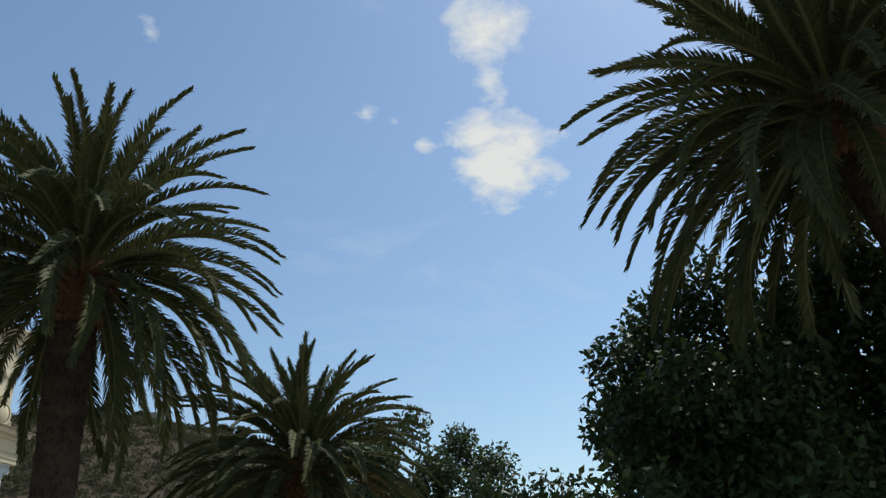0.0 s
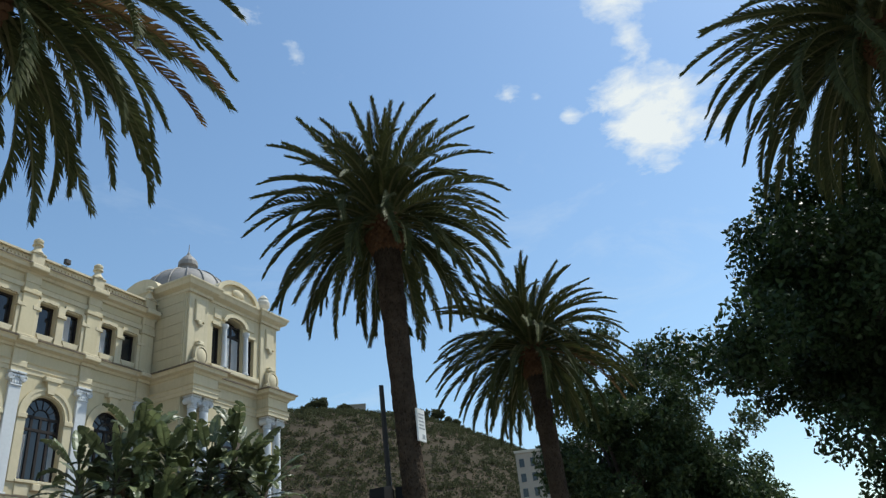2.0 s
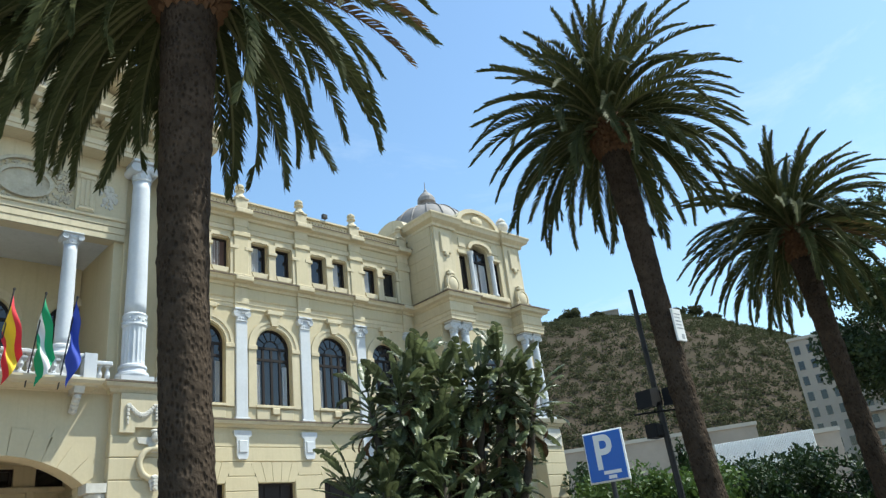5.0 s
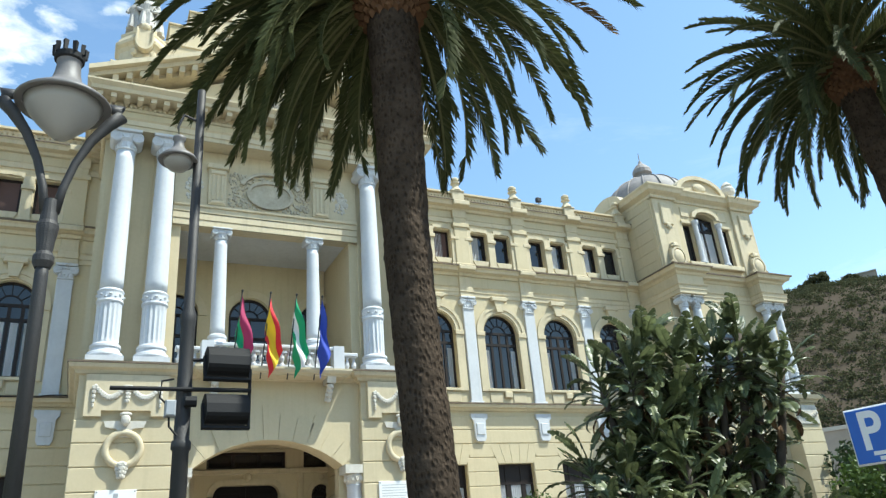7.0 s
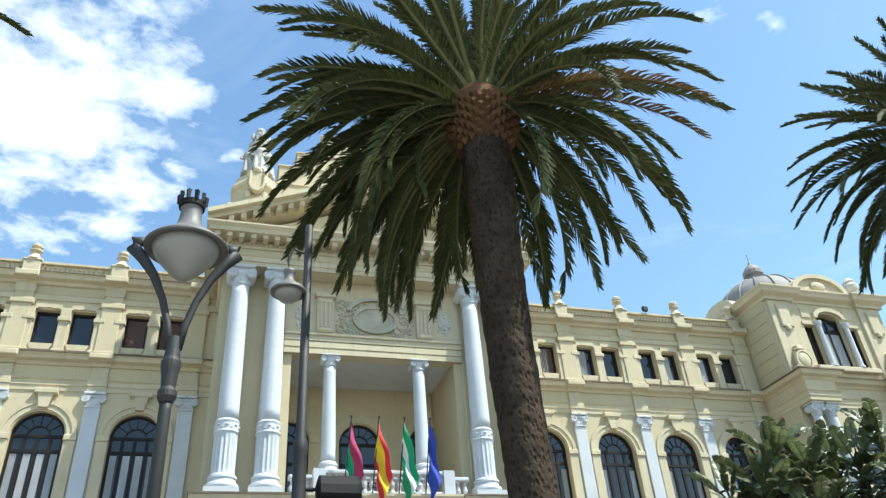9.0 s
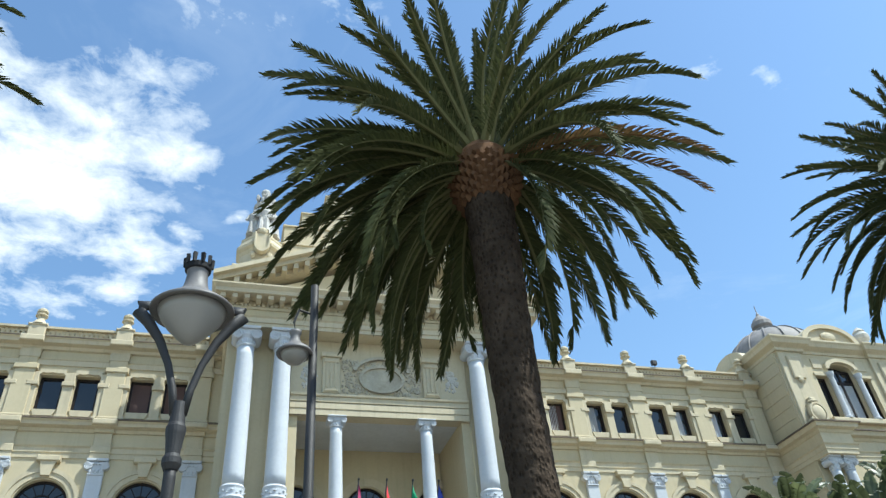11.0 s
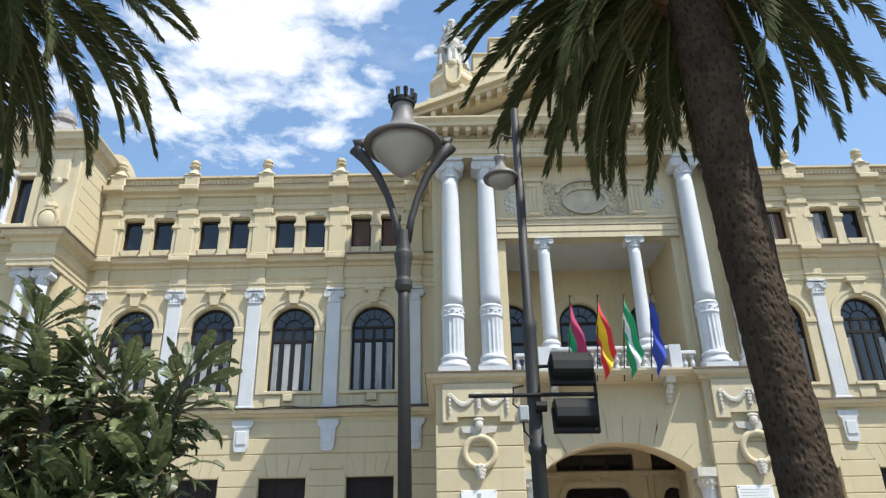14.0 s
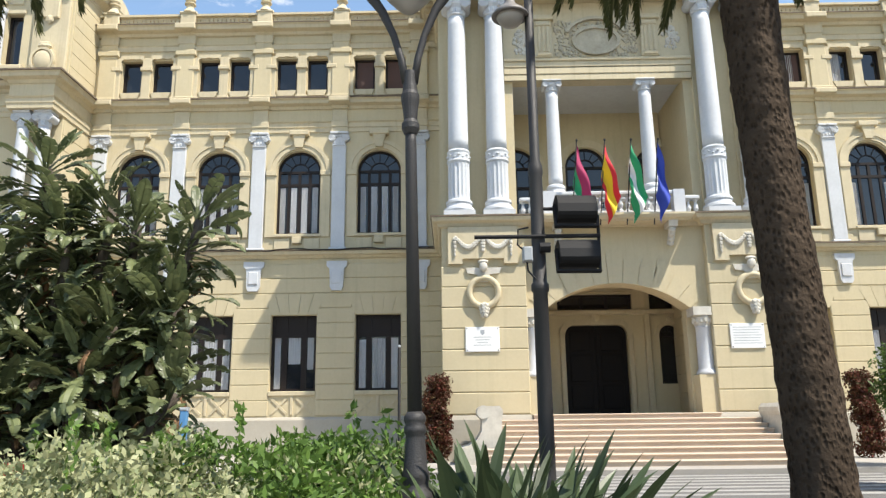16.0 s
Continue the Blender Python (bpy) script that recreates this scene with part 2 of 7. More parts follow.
def ringed_bark(m):
    """Old leaf scars: dark pits in rows round the trunk."""
    nt = m.node_tree
    b = nt.nodes["Principled BSDF"]
    geo = nt.nodes.new("ShaderNodeNewGeometry")
    mp = nt.nodes.new("ShaderNodeMapping")
    mp.inputs[3].default_value = (21.0, 21.0, 12.0)
    link(nt, geo.outputs["Position"], mp.inputs[0])
    vor = nt.nodes.new("ShaderNodeTexVoronoi")
    vor.inputs["Scale"].default_value = 1.0
    vor.inputs["Randomness"].default_value = 1.0
    link(nt, mp.outputs[0], vor.inputs["Vector"])
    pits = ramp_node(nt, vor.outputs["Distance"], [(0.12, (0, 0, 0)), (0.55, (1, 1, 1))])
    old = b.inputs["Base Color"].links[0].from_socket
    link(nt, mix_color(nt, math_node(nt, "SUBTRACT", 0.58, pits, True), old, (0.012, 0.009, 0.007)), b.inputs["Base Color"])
    bump = nt.nodes.new("ShaderNodeBump")
    bump.inputs["Strength"].default_value, bump.inputs["Distance"].default_value = 1.0, 0.02
    link(nt, pits, bump.inputs["Height"])
    link(nt, b.inputs["Normal"].links[0].from_socket, bump.inputs["Normal"])
    link(nt, bump.outputs[0], b.inputs["Normal"])


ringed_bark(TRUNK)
BOOT = material("orange_brown_leaf_bases", (0.17, 0.09, 0.045), (0.07, 0.04, 0.025), 0.85, grain=10, stain=4, bump=0.5, mottled=0.9, spec=0.1)
BARK = material("grey_brown_bark", (0.10, 0.085, 0.07), (0.05, 0.042, 0.036), 0.95, grain=8, stain=2, bump=0.6, mottled=0.9, spec=0.1)
FROND = leaf_material("palm_frond_green", (0.105, 0.112, 0.042), (0.040, 0.048, 0.019), 0.65, 0.2, 0.14, 3.0, 0.1)
FROND_DRY = leaf_material("dry_brown_frond", (0.24, 0.15, 0.06), (0.10, 0.06, 0.03), 0.7, 0.2, 0.2)
RACHIS = material("yellow_green_rachis", (0.15, 0.145, 0.065), (0.085, 0.08, 0.036), 0.75, spec=0.1)
BANANA = leaf_material("bird_of_paradise_leaf", (0.205, 0.232, 0.105), (0.044, 0.062, 0.027), 0.42, 0.27, 0.4, 1.5, 0.45)
BANANA_DRY = leaf_material("dead_leaf_brown", (0.22, 0.13, 0.07), (0.09, 0.055, 0.03), 0.8, 0.1, 0.2)
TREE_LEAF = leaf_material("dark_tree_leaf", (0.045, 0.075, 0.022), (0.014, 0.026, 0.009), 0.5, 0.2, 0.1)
HEDGE_GREEN = leaf_material("bright_hedge_leaf", (0.16, 0.26, 0.055), (0.05, 0.10, 0.02), 0.45, 0.3, 0.1)
HEDGE_PALE = leaf_material("variegated_hedge_leaf", (0.46, 0.45, 0.27), (0.12, 0.16, 0.06), 0.5, 0.25, 0.1)
STRAP = leaf_material("strap_leaf_green", (0.088, 0.118, 0.058), (0.030, 0.048, 0.022), 0.38, 0.18, 0.35)
RED_LEAF = leaf_material("red_green_creeper", (0.15, 0.028, 0.025), (0.05, 0.055, 0.018), 0.5, 0.2, 0.1)
ASPHALT = material("asphalt", (0.13, 0.125, 0.12), (0.085, 0.083, 0.08), 0.9, grain=40, stain=0.4, bump=0.4, bump_scale=150)
PAVING = material("pavement_stone", (0.34, 0.32, 0.29), (0.22, 0.20, 0.18), 0.85, grain=12, stain=0.5, bump=0.3)
SOIL = material("garden_soil", (0.07, 0.05, 0.035), (0.035, 0.025, 0.018), 1.0, grain=15, stain=1, bump=0.8, spec=0.1)
WHITE_LINE = material("road_marking", (0.34, 0.33, 0.31), (0.17, 0.165, 0.16), 0.8, grain=6, mottled=0.9)
WHITE = material("white_enamel", (0.78, 0.78, 0.77), (0.66, 0.66, 0.65), 0.4, bump=0.02)
WHITE_WALL = material("whitewashed_wall", (0.72, 0.70, 0.65), (0.55, 0.53, 0.49), 0.9, grain=2, stain=0.2)
SIGN_BLUE = material("sign_blue_enamel", (0.02, 0.12, 0.50), (0.018, 0.10, 0.42), 0.35, bump=0.02)
POST_BLUE = material("pale_blue_post_paint", (0.10, 0.26, 0.48), (0.07, 0.19, 0.36), 0.45, bump=0.03)
MILK = material("milky_lamp_bowl", (0.30, 0.285, 0.26), (0.24, 0.225, 0.21), 0.35, bump=0.03)


# ---- building helpers ----
def finish(bm, name, mat, parent=None, smooth=False):
    me = bpy.data.meshes.new(name)
    bmesh.ops.recalc_face_normals(bm, faces=bm.faces)
    bm.to_mesh(me)
    bm.free()
    me.materials.append(mat)
    if smooth:
        for p in me.polygons:
            p.use_smooth = True
    ob = new(name, me)
    if parent is not None:
        ob.parent = parent
    return ob


def part(name, bm, mat, parent, label="", smooth=False):
    ob = finish(bm, name, mat, parent, smooth)
    if label:
        ob["label"] = label
    return ob


def share(name, ob, parent, m):
    """Another piece on the mesh of ob, at m."""
    c = new(name, ob.data)
    c.parent = parent
    c.matrix_local = m
    return c


def empty(name, at=(0, 0, 0)):
    e = new(name)
    e.empty_display_size = 0.2
    e.location = at
    return e


def box(bm, x0, x1, y0, y1, z0, z1):
    v = [bm.verts.new(p) for p in ((x0, y0, z0), (x1, y0, z0), (x1, y1, z0), (x0, y1, z0), (x0, y0, z1), (x1, y0, z1), (x1, y1, z1), (x0, y1, z1))]
    for f in ((0, 3, 2, 1), (4, 5, 6, 7), (0, 1, 5, 4), (1, 2, 6, 5), (2, 3, 7, 6), (3, 0, 4, 7)):
        bm.faces.new([v[i] for i in f])
    return v


def soft_box(bm, x0, x1, y0, y1, z0, z1, b=0.02):
    """A block with chamfered front edges (towards -y)."""
    v = [bm.verts.new(p) for p in ((x0, y0 + b, z0), (x1, y0 + b, z0), (x1, y0 + b, z1), (x0, y0 + b, z1),
                                   (x0 + b, y0, z0 + b), (x1 - b, y0, z0 + b), (x1 - b, y0, z1 - b), (x0 + b, y0, z1 - b),
                                   (x0, y1, z0), (x1, y1, z0), (x1, y1, z1), (x0, y1, z1))]
    for f in ((4, 5, 6, 7), (0, 1, 5, 4), (1, 2, 6, 5), (2, 3, 7, 6), (3, 0, 4, 7), (0, 8, 9, 1), (1, 9, 10, 2), (2, 10, 11, 3), (3, 11, 8, 0), (8, 11, 10, 9)):
        bm.faces.new([v[i] for i in f])


def prism(bm, pts, y0, y1):
    """Extrude a polygon in (x, z) from y0 to y1."""
    a = [bm.verts.new((x, y0, z)) for x, z in pts]
    b = [bm.verts.new((x, y1, z)) for x, z in pts]
    bm.faces.new(a), bm.faces.new(b[::-1])
    n = len(pts)
    for i in range(n):
        bm.faces.new((a[i], b[i], b[(i + 1) % n], a[(i + 1) % n]))


def strip(bm, lower, upper, y0, y1):
    """A wall piece between two rows of (x, z) points, from y0 to y1."""
    n = len(lower)
    rows = [[bm.verts.new((x, y, z)) for x, z in r] for y in (y0, y1) for r in (lower, upper)]
    fl, fu, bl, bu = rows
    for i in range(n - 1):
        bm.faces.new((fl[i], fl[i + 1], fu[i + 1], fu[i]))
        bm.faces.new((bl[i + 1], bl[i], bu[i], bu[i + 1]))
        bm.faces.new((fl[i + 1], fl[i], bl[i], bl[i + 1]))
        bm.faces.new((fu[i], fu[i + 1], bu[i + 1], bu[i]))
    bm.faces.new((fl[0], fu[0], bu[0], bl[0]))
    bm.faces.new((fl[-1], bl[-1], bu[-1], fu[-1]))


def arc(cx, cz, r, a0=180.0, a1=0.0, n=20, rz=None):
    rz = rz or r
    return [(cx + r * math.cos(radians(a0 + (a1 - a0) * i / n)), cz + rz * math.sin(radians(a0 + (a1 - a0) * i / n))) for i in range(n + 1)]


def ring_band(bm, cx, cz, r0, r1, y0, y1, a0=180.0, a1=0.0, n=20):
    strip(bm, arc(cx, cz, r0, a0, a1, n), arc(cx, cz, r1, a0, a1, n), y0, y1)


def lathe(bm, cx, cy, profile, seg=24, flute=0, depth=0.0, z_flute=(0, 0), axis=None):
    """Turn (radius, height) pairs round an upright axis."""
    rings = []
    for r, z in profile:
        ring = []
        for i in range(seg):
            a = 2 * math.pi * i / seg
            rr = r
            if flute and z_flute[0] <= z <= z_flute[1]:
                rr = r - depth * (0.5 - 0.5 * math.cos(a * flute)) ** 0.7
            ring.append(bm.verts.new((cx + rr * math.cos(a), cy + rr * math.sin(a), z)))
        rings.append(ring)
    for a, b in zip(rings, rings[1:]):
        for i in range(seg):
            bm.faces.new((a[i], a[(i + 1) % seg], b[(i + 1) % seg], b[i]))
    bm.faces.new(rings[0][::-1])
    bm.faces.new(rings[-1])


def sweep(bm, pts, profile, closed=False):
    """A moulding: the profile (out, z) along a plan line; out is to the right of the walk."""
    n = len(pts)
    rows = []
    for i in range(n):
        p = Vector(pts[i])
        d0 = (p - Vector(pts[i - 1])).normalized() if i > 0 else None
        d1 = (Vector(pts[i + 1]) - p).normalized() if i < n - 1 else None
        d0, d1 = d0 or d1, d1 or d0
        n0, n1 = Vector((d0.y, -d0.x)), Vector((d1.y, -d1.x))
        m = (n0 + n1)
        m = m / max(0.2, m.dot(n0))
        rows.append([bm.verts.new((p.x + m.x * o, p.y + m.y * o, z)) for o, z in profile])
    k = len(profile)
    for a, b in zip(rows, rows[1:]):
        for j in range(k):
            bm.faces.new((a[j], b[j], b[(j + 1) % k], a[(j + 1) % k]))
    bm.faces.new(rows[0][::-1]), bm.faces.new(rows[-1])


def tube(bm, pts, radii, seg=10):
    """A round bar along a line of points."""
    rings = []
    pts = [Vector(p) for p in pts]
    for i, p in enumerate(pts):
        d = (pts[min(i + 1, len(pts) - 1)] - pts[max(i - 1, 0)]).normalized()
        q = d.to_track_quat("Z", "Y")
        r = radii[i] if isinstance(radii, (list, tuple)) else radii
        rings.append([bm.verts.new(p + q @ Vector((r * math.cos(2 * math.pi * j / seg), r * math.sin(2 * math.pi * j / seg), 0))) for j in range(seg)])
    for a, b in zip(rings, rings[1:]):
        for j in range(seg):
            bm.faces.new((a[j], a[(j + 1) % seg], b[(j + 1) % seg], b[j]))
    bm.faces.new(rings[0][::-1]), bm.faces.new(rings[-1])


def ball(bm, at, rx, ry=None, rz=None, sub=2):
    m = Matrix.Translation(at) @ Matrix.Diagonal((rx, ry or rx, rz or rx, 1))
    bmesh.ops.create_icosphere(bm, subdivisions=sub, radius=1, matrix=m)


# ---- ground ----
CX = 5.73                    # middle of the building
WING, PORT, PAV = 30.0, 25.75, 27.8   # planes of the wings, the portico's columns and the pavilions


def slab(name, x0, x1, y0, y1, z0, z1, mat, label, category):
    bm = bmesh.new()
    box(bm, x0, x1, y0, y1, z0, z1)
    return tagged(finish(bm, name, mat), label, category, kind="structure")


slab("ground", -600, 900, -400, 900, -0.6, -0.02, PAVING, "pale paved ground round the town hall", "ground")
slab("road", -120, 160, 9.2, 20.4, -0.02, 0.0, ASPHALT, "grey asphalt street before the town hall", "road")
slab("pavement", -120, 160, 20.4, 30.0, -0.02, 0.13, PAVING, "pale stone pavement along the facade", "pavement")
slab("garden_bed", -30, 40, 3.0, 8.6, -0.02, 0.12, SOIL, "planted garden bed edged by a kerb", "garden bed")
slab("kerb", -120, 160, 8.6, 9.2, -0.02, 0.14, PLINTH, "grey stone kerb between garden and street", "kerb")
bm = bmesh.new()
for i in range(7):
    box(bm, 1.5, 11.0, 15.2 + i * 0.75, 15.55 + i * 0.75, 0.002, 0.006)
tagged(finish(bm, "zebra_crossing", WHITE_LINE), "white zebra crossing stripes on the asphalt", "road marking", kind="structure")

# ---- town hall ----
hall = tagged(empty("town_hall", (CX, WING, 0)), "cream stucco town hall with pale columns and carved stone trim", "town hall")


def hp(name, bm, mat, label="", smooth=False):
    ob = part(name, bm, mat, hall, label, smooth)
    ob.location = (-CX, -WING, 0)
    return ob


def islands(bm):
    """Cut a bmesh into its separate pieces."""
    seen, out = set(), []
    for f in bm.faces:
        if f in seen:
            continue
        todo, group = [f], []
        seen.add(f)
        while todo:
            g = todo.pop()
            group.append(g)
            for e in g.edges:
                for h in e.link_faces:
                    if h not in seen:
                        seen.add(h)
                        todo.append(h)
        piece, made = bmesh.new(), {}
        for g in group:
            for v in g.verts:
                if v not in made:
                    made[v] = piece.verts.new(v.co)
            piece.faces.new([made[v] for v in g.verts])
        out.append(piece)
    bm.free()
    return out


def hp_each(name, bm, mat, label=""):
    return [hp(name, piece, mat, label) for piece in islands(bm)]


def sub(name, bm, mat, parent, label="", smooth=False):
    return part(name, bm, mat, parent, label, smooth)


def hshare(name, ob, m):
    c = new(name, ob.data)
    c.parent = hall
    c.matrix_local = Matrix.Translation((-CX, -WING, 0)) @ m
    return c


LEFT_PIL = [-1.30 - 3.457 * i for i in range(5)]
RIGHT_PIL = [2 * CX - x for x in LEFT_PIL]
LEFT_BAY = [-3.03 - 3.457 * i for i in range(4)]
RIGHT_BAY = [2 * CX - x for x in LEFT_BAY]
MEET_L, MEET_R = -15.72, 27.18
SIDE_L, SIDE_R = -0.25, 2 * CX + 0.25
Z_LEDGE, Z_SILL, Z_SPRING, R_WIN = 8.39, 9.13, 11.92, 0.93
Z_W2B, Z_W2T, O_W2, H_W2 = 15.66, 17.20, 0.68, 0.455


def wing_wall(bays, x0, x1):
    """One wing's wall, pierced by its three rows of windows."""
    bm = bmesh.new()
    y0, y1 = WING, WING + 0.5
    xs = sorted(bays)
    # ground floor piers and lintels
    edges = [x0] + [v for c in xs for v in (c - 0.93, c + 0.93)] + [x1]
    for a, b in zip(edges[0::2], edges[1::2]):
        box(bm, a, b, y0, y1, 0.1, 8.1)
    for c in xs:
        box(bm, c - 0.93, c + 0.93, y0, y1, 5.70, 8.1)
        box(bm, c - 0.93, c + 0.93, y0, y1, 0.1, 2.63)
    # first floor with arches
    edges = [x0] + [v for c in xs for v in (c - R_WIN, c + R_WIN)] + [x1]
    for a, b in zip(edges[0::2], edges[1::2]):
        box(bm, a, b, y0, y1, 8.1, 14.75)
    for c in xs:
        box(bm, c - R_WIN, c + R_WIN, y0, y1, 8.1, Z_SILL)
        low = arc(c, Z_SPRING, R_WIN, n=24)
        strip(bm, low, [(x, 14.75) for x, z in low], y0, y1)
    # second floor with window pairs
    edges = [x0] + [v for c in xs for o in (-O_W2, O_W2) for v in (c + o - H_W2, c + o + H_W2)] + [x1]
    for a, b in zip(edges[0::2], edges[1::2]):
        box(bm, a, b, y0, y1, 14.75, 18.5)
    for c in xs:
        for o in (-O_W2, O_W2):
            box(bm, c + o - H_W2, c + o + H_W2, y0, y1, 14.75, Z_W2B)
            box(bm, c + o - H_W2, c + o + H_W2, y0, y1, Z_W2T, 18.5)
    hp_each("wall_section", bm, CREAM)


wing_wall(LEFT_BAY, MEET_L, SIDE_L)
wing_wall(RIGHT_BAY, SIDE_R, MEET_R)


def window_box(name, c, z0, z1, w, y, mullions, rails, pane_mat=GLASS, arch=0.0, label="dark-framed window", curtain=None, glass_cover=None, bar=0.06, cover_mat=None):
    """A window set back in its opening: frame, pane, bars, curtain behind the lower panes."""
    win = new(name)
    win.parent = hall
    win.location = (c - CX, y - WING, 0)
    win["label"] = label
    f = 0.10
    bm = bmesh.new()
    top = z1
    for s in (-1, 1):
        box(bm, s * w - (f if s > 0 else 0), s * w + (f if s < 0 else 0), -0.05, 0.05, z0, top)
    box(bm, -w + f, w - f, -0.05, 0.05, z0, z0 + f)
    for m in mullions:
        box(bm, m - bar, m + bar, -0.045, 0.045, z0 + f, top - (0 if arch else f))
    for r in rails:
        box(bm, -w + f, w - f, -0.055, 0.055, r - 0.06, r + 0.06)
    if arch:
        ring_band(bm, 0, z1, w - 0.09, w, -0.05, 0.05, n=20)
        ring_band(bm, 0, z1, w * 0.40, w * 0.40 + 0.05, -0.035, 0.035, n=14)
        box(bm, -w + f, w - f, -0.055, 0.055, z1 - 0.05, z1 + 0.06)
        for a in (35, 62, 90, 118, 145):
            ca, sa = math.cos(radians(a)), math.sin(radians(a))
            r0, r1, h = w * 0.42, w - 0.07, 0.015
            prism(bm, [(r0 * ca - h * sa, z1 + r0 * sa + h * ca), (r0 * ca + h * sa, z1 + r0 * sa - h * ca),
                       (r1 * ca + h * sa, z1 + r1 * sa - h * ca), (r1 * ca - h * sa, z1 + r1 * sa + h * ca)], -0.03, 0.03)
    else:
        box(bm, -w + f, w - f, -0.05, 0.05, z1 - f, z1)
    sub("window_frame", bm, DARK_WOOD, win)
    bm = bmesh.new()
    if arch:
        prism(bm, [(-w + 0.02, z0 + 0.02), (w - 0.02, z0 + 0.02)] + arc(0, z1, w - 0.02, 0, 180, 20), 0.0, 0.012)
    else:
        box(bm, -w + 0.02, w - 0.02, 0.0, 0.012, z0 + 0.02, z1 - 0.02)
    sub("pane", bm, pane_mat, win, "dark reflecting glass")
    if curtain:
        for a, b, zc, *low in curtain:
            zl = low[0] if low else z0 + 0.08
            bm = bmesh.new()
            n = 14
            front = [(a + (b - a) * i / n, -0.012 - 0.012 * math.sin(i * 2.3)) for i in range(n + 1)]
            va = [bm.verts.new((x, y, zl)) for x, y in front]
            vb = [bm.verts.new((x, y, zc)) for x, y in front]
            for i in range(n):
                bm.faces.new((va[i], va[i + 1], vb[i + 1], vb[i]))
            bmesh.ops.solidify(bm, geom=bm.faces[:], thickness=0.006)
            sub("curtain", bm, CURTAIN, win, "pale hanging curtain behind the lower panes")
    # a brown blind; the ground windows get an added dark board instead
    if glass_cover:
        bm = bmesh.new()
        box(bm, -w + f, w - f, -0.012, -0.004, glass_cover, z1 - f)
        sub("glass_cover", bm, cover_mat or BLIND, win, "brown panel over the glass, an added board on ground windows")
    return win


rng = random.Random(4)
for side, bays in ((0, LEFT_BAY), (1, RIGHT_BAY)):
    for i, c in enumerate(bays):
        q = R_WIN
        cur = [(-0.82, -0.58, 11.26), (-0.36, -0.10, 11.26), (0.10, 0.36, 11.26), (0.56, 0.80, 11.26)] if side == 0 else \
              [(-0.82, -0.62, 11.1), (0.58, 0.82, 11.1)]
        window_box("arched_window", c, Z_SILL, Z_SPRING, q, WING + 0.26, (-0.45, 0.0, 0.45), (11.35,), arch=1,
                   label="tall arched window with dark wooden frame", curtain=cur)
        # dark board added over the upper panes, whose glass would mirror the sky
        window_box("ground_window", c, 2.63, 5.70, 0.93, WING + 0.26, (-0.40, 0.40), (4.86,), label="tall ground-floor window with dark wooden frame", bar=0.11, glass_cover=4.9, cover_mat=DARK_WOOD,
                   curtain=[(-0.80, -0.55, 4.84), (-0.24, 0.26, 4.86, 3.72), (0.54, 0.80, 4.86, 3.50)] if i % 2 else [(-0.80, -0.52, 4.7), (-0.26, 0.28, 4.74), (0.50, 0.80, 4.76)])
        for k, o in enumerate((-O_W2, O_W2)):
            brown = (side == 0 and i == 0) or (side == 1 and i == 0)
            window_box("attic_window", c + o, Z_W2B, Z_W2T, H_W2, WING + 0.30, (), (), label="small square-headed upper window",
                       glass_cover=Z_W2B + 0.08 if brown else None, curtain=[(-0.32, 0.1, Z_W2T - 0.1)] if side == 1 and (i + k) % 2 else None)

# pilasters of the first floor, their capitals, brackets; built once and shared
bm = bmesh.new()
soft_box(bm, -0.29, 0.29, -0.13, 0.02, 8.53, 13.02, 0.02)
soft_box(bm, -0.36, 0.36, -0.18, 0.02, 8.39, 8.53, 0.03)
PIL = hp("pilaster", bm, PALE, "pale grey flat pilaster")
PIL.location = (LEFT_PIL[1] - CX, 0, 0)


def scroll(bm, x, z, r, y0, y1, s):
    """A rolled scroll: bolster from y0 (front) to y1, raised spiral and eye on its front."""
    prism(bm, arc(x, z, r * 0.9, 0, 342, 19), y0 + r * 0.10, y1)
    pts, rad = [], []
    for i in range(31):
        u = i / 30
        a = math.pi / 2 - s * u * 4.2 * math.pi
        q = r * (0.88 - 0.66 * u)
        pts.append((x + q * math.cos(a), y0 + r * 0.10, z + q * math.sin(a)))
        rad.append(r * (0.15 - 0.06 * u))
    tube(bm, pts, rad, 6)
    ball(bm, (x, y0 + r * 0.08, z), r * 0.17, r * 0.12, r * 0.17, 1)


def volute_capital(w, h, d, y0):
    """A flat Ionic capital: necking with leaves, egg band, thin abacus, a scroll to each side."""
    bm = bmesh.new()
    box(bm, -w * 0.80, w * 0.80, -d * 0.75 + y0, y0, 0, h * 0.62)
    soft_box(bm, -w * 0.86, w * 0.86, -d * 0.9 + y0, y0, h * 0.0, h * 0.07, 0.01)
    box(bm, -w * 1.0, w * 1.0, -d * 0.88 + y0, y0, h * 0.62, h * 0.80)
    soft_box(bm, -w * 1.16, w * 1.16, -d * 1.2 + y0, y0, h * 0.84, h, 0.02)
    for s in (-1, 1):
        scroll(bm, s * w * 0.88, h * 0.55, h * 0.27, -d * 1.1 + y0, y0, s)
    for i in range(3):
        ball(bm, ((i - 1) * w * 0.36, -d * 0.9 + y0, h * 0.68), w * 0.14, 0.05, h * 0.10, 1)
    for i in range(4):
        ball(bm, ((i - 1.5) * w * 0.4, -d * 0.78 + y0, h * 0.24), w * 0.13, 0.035, h * 0.14, 1)
    ball(bm, (0, -d * 1.15 + y0, h * 0.92), w * 0.2, 0.06, h * 0.1, 1)
    return bm


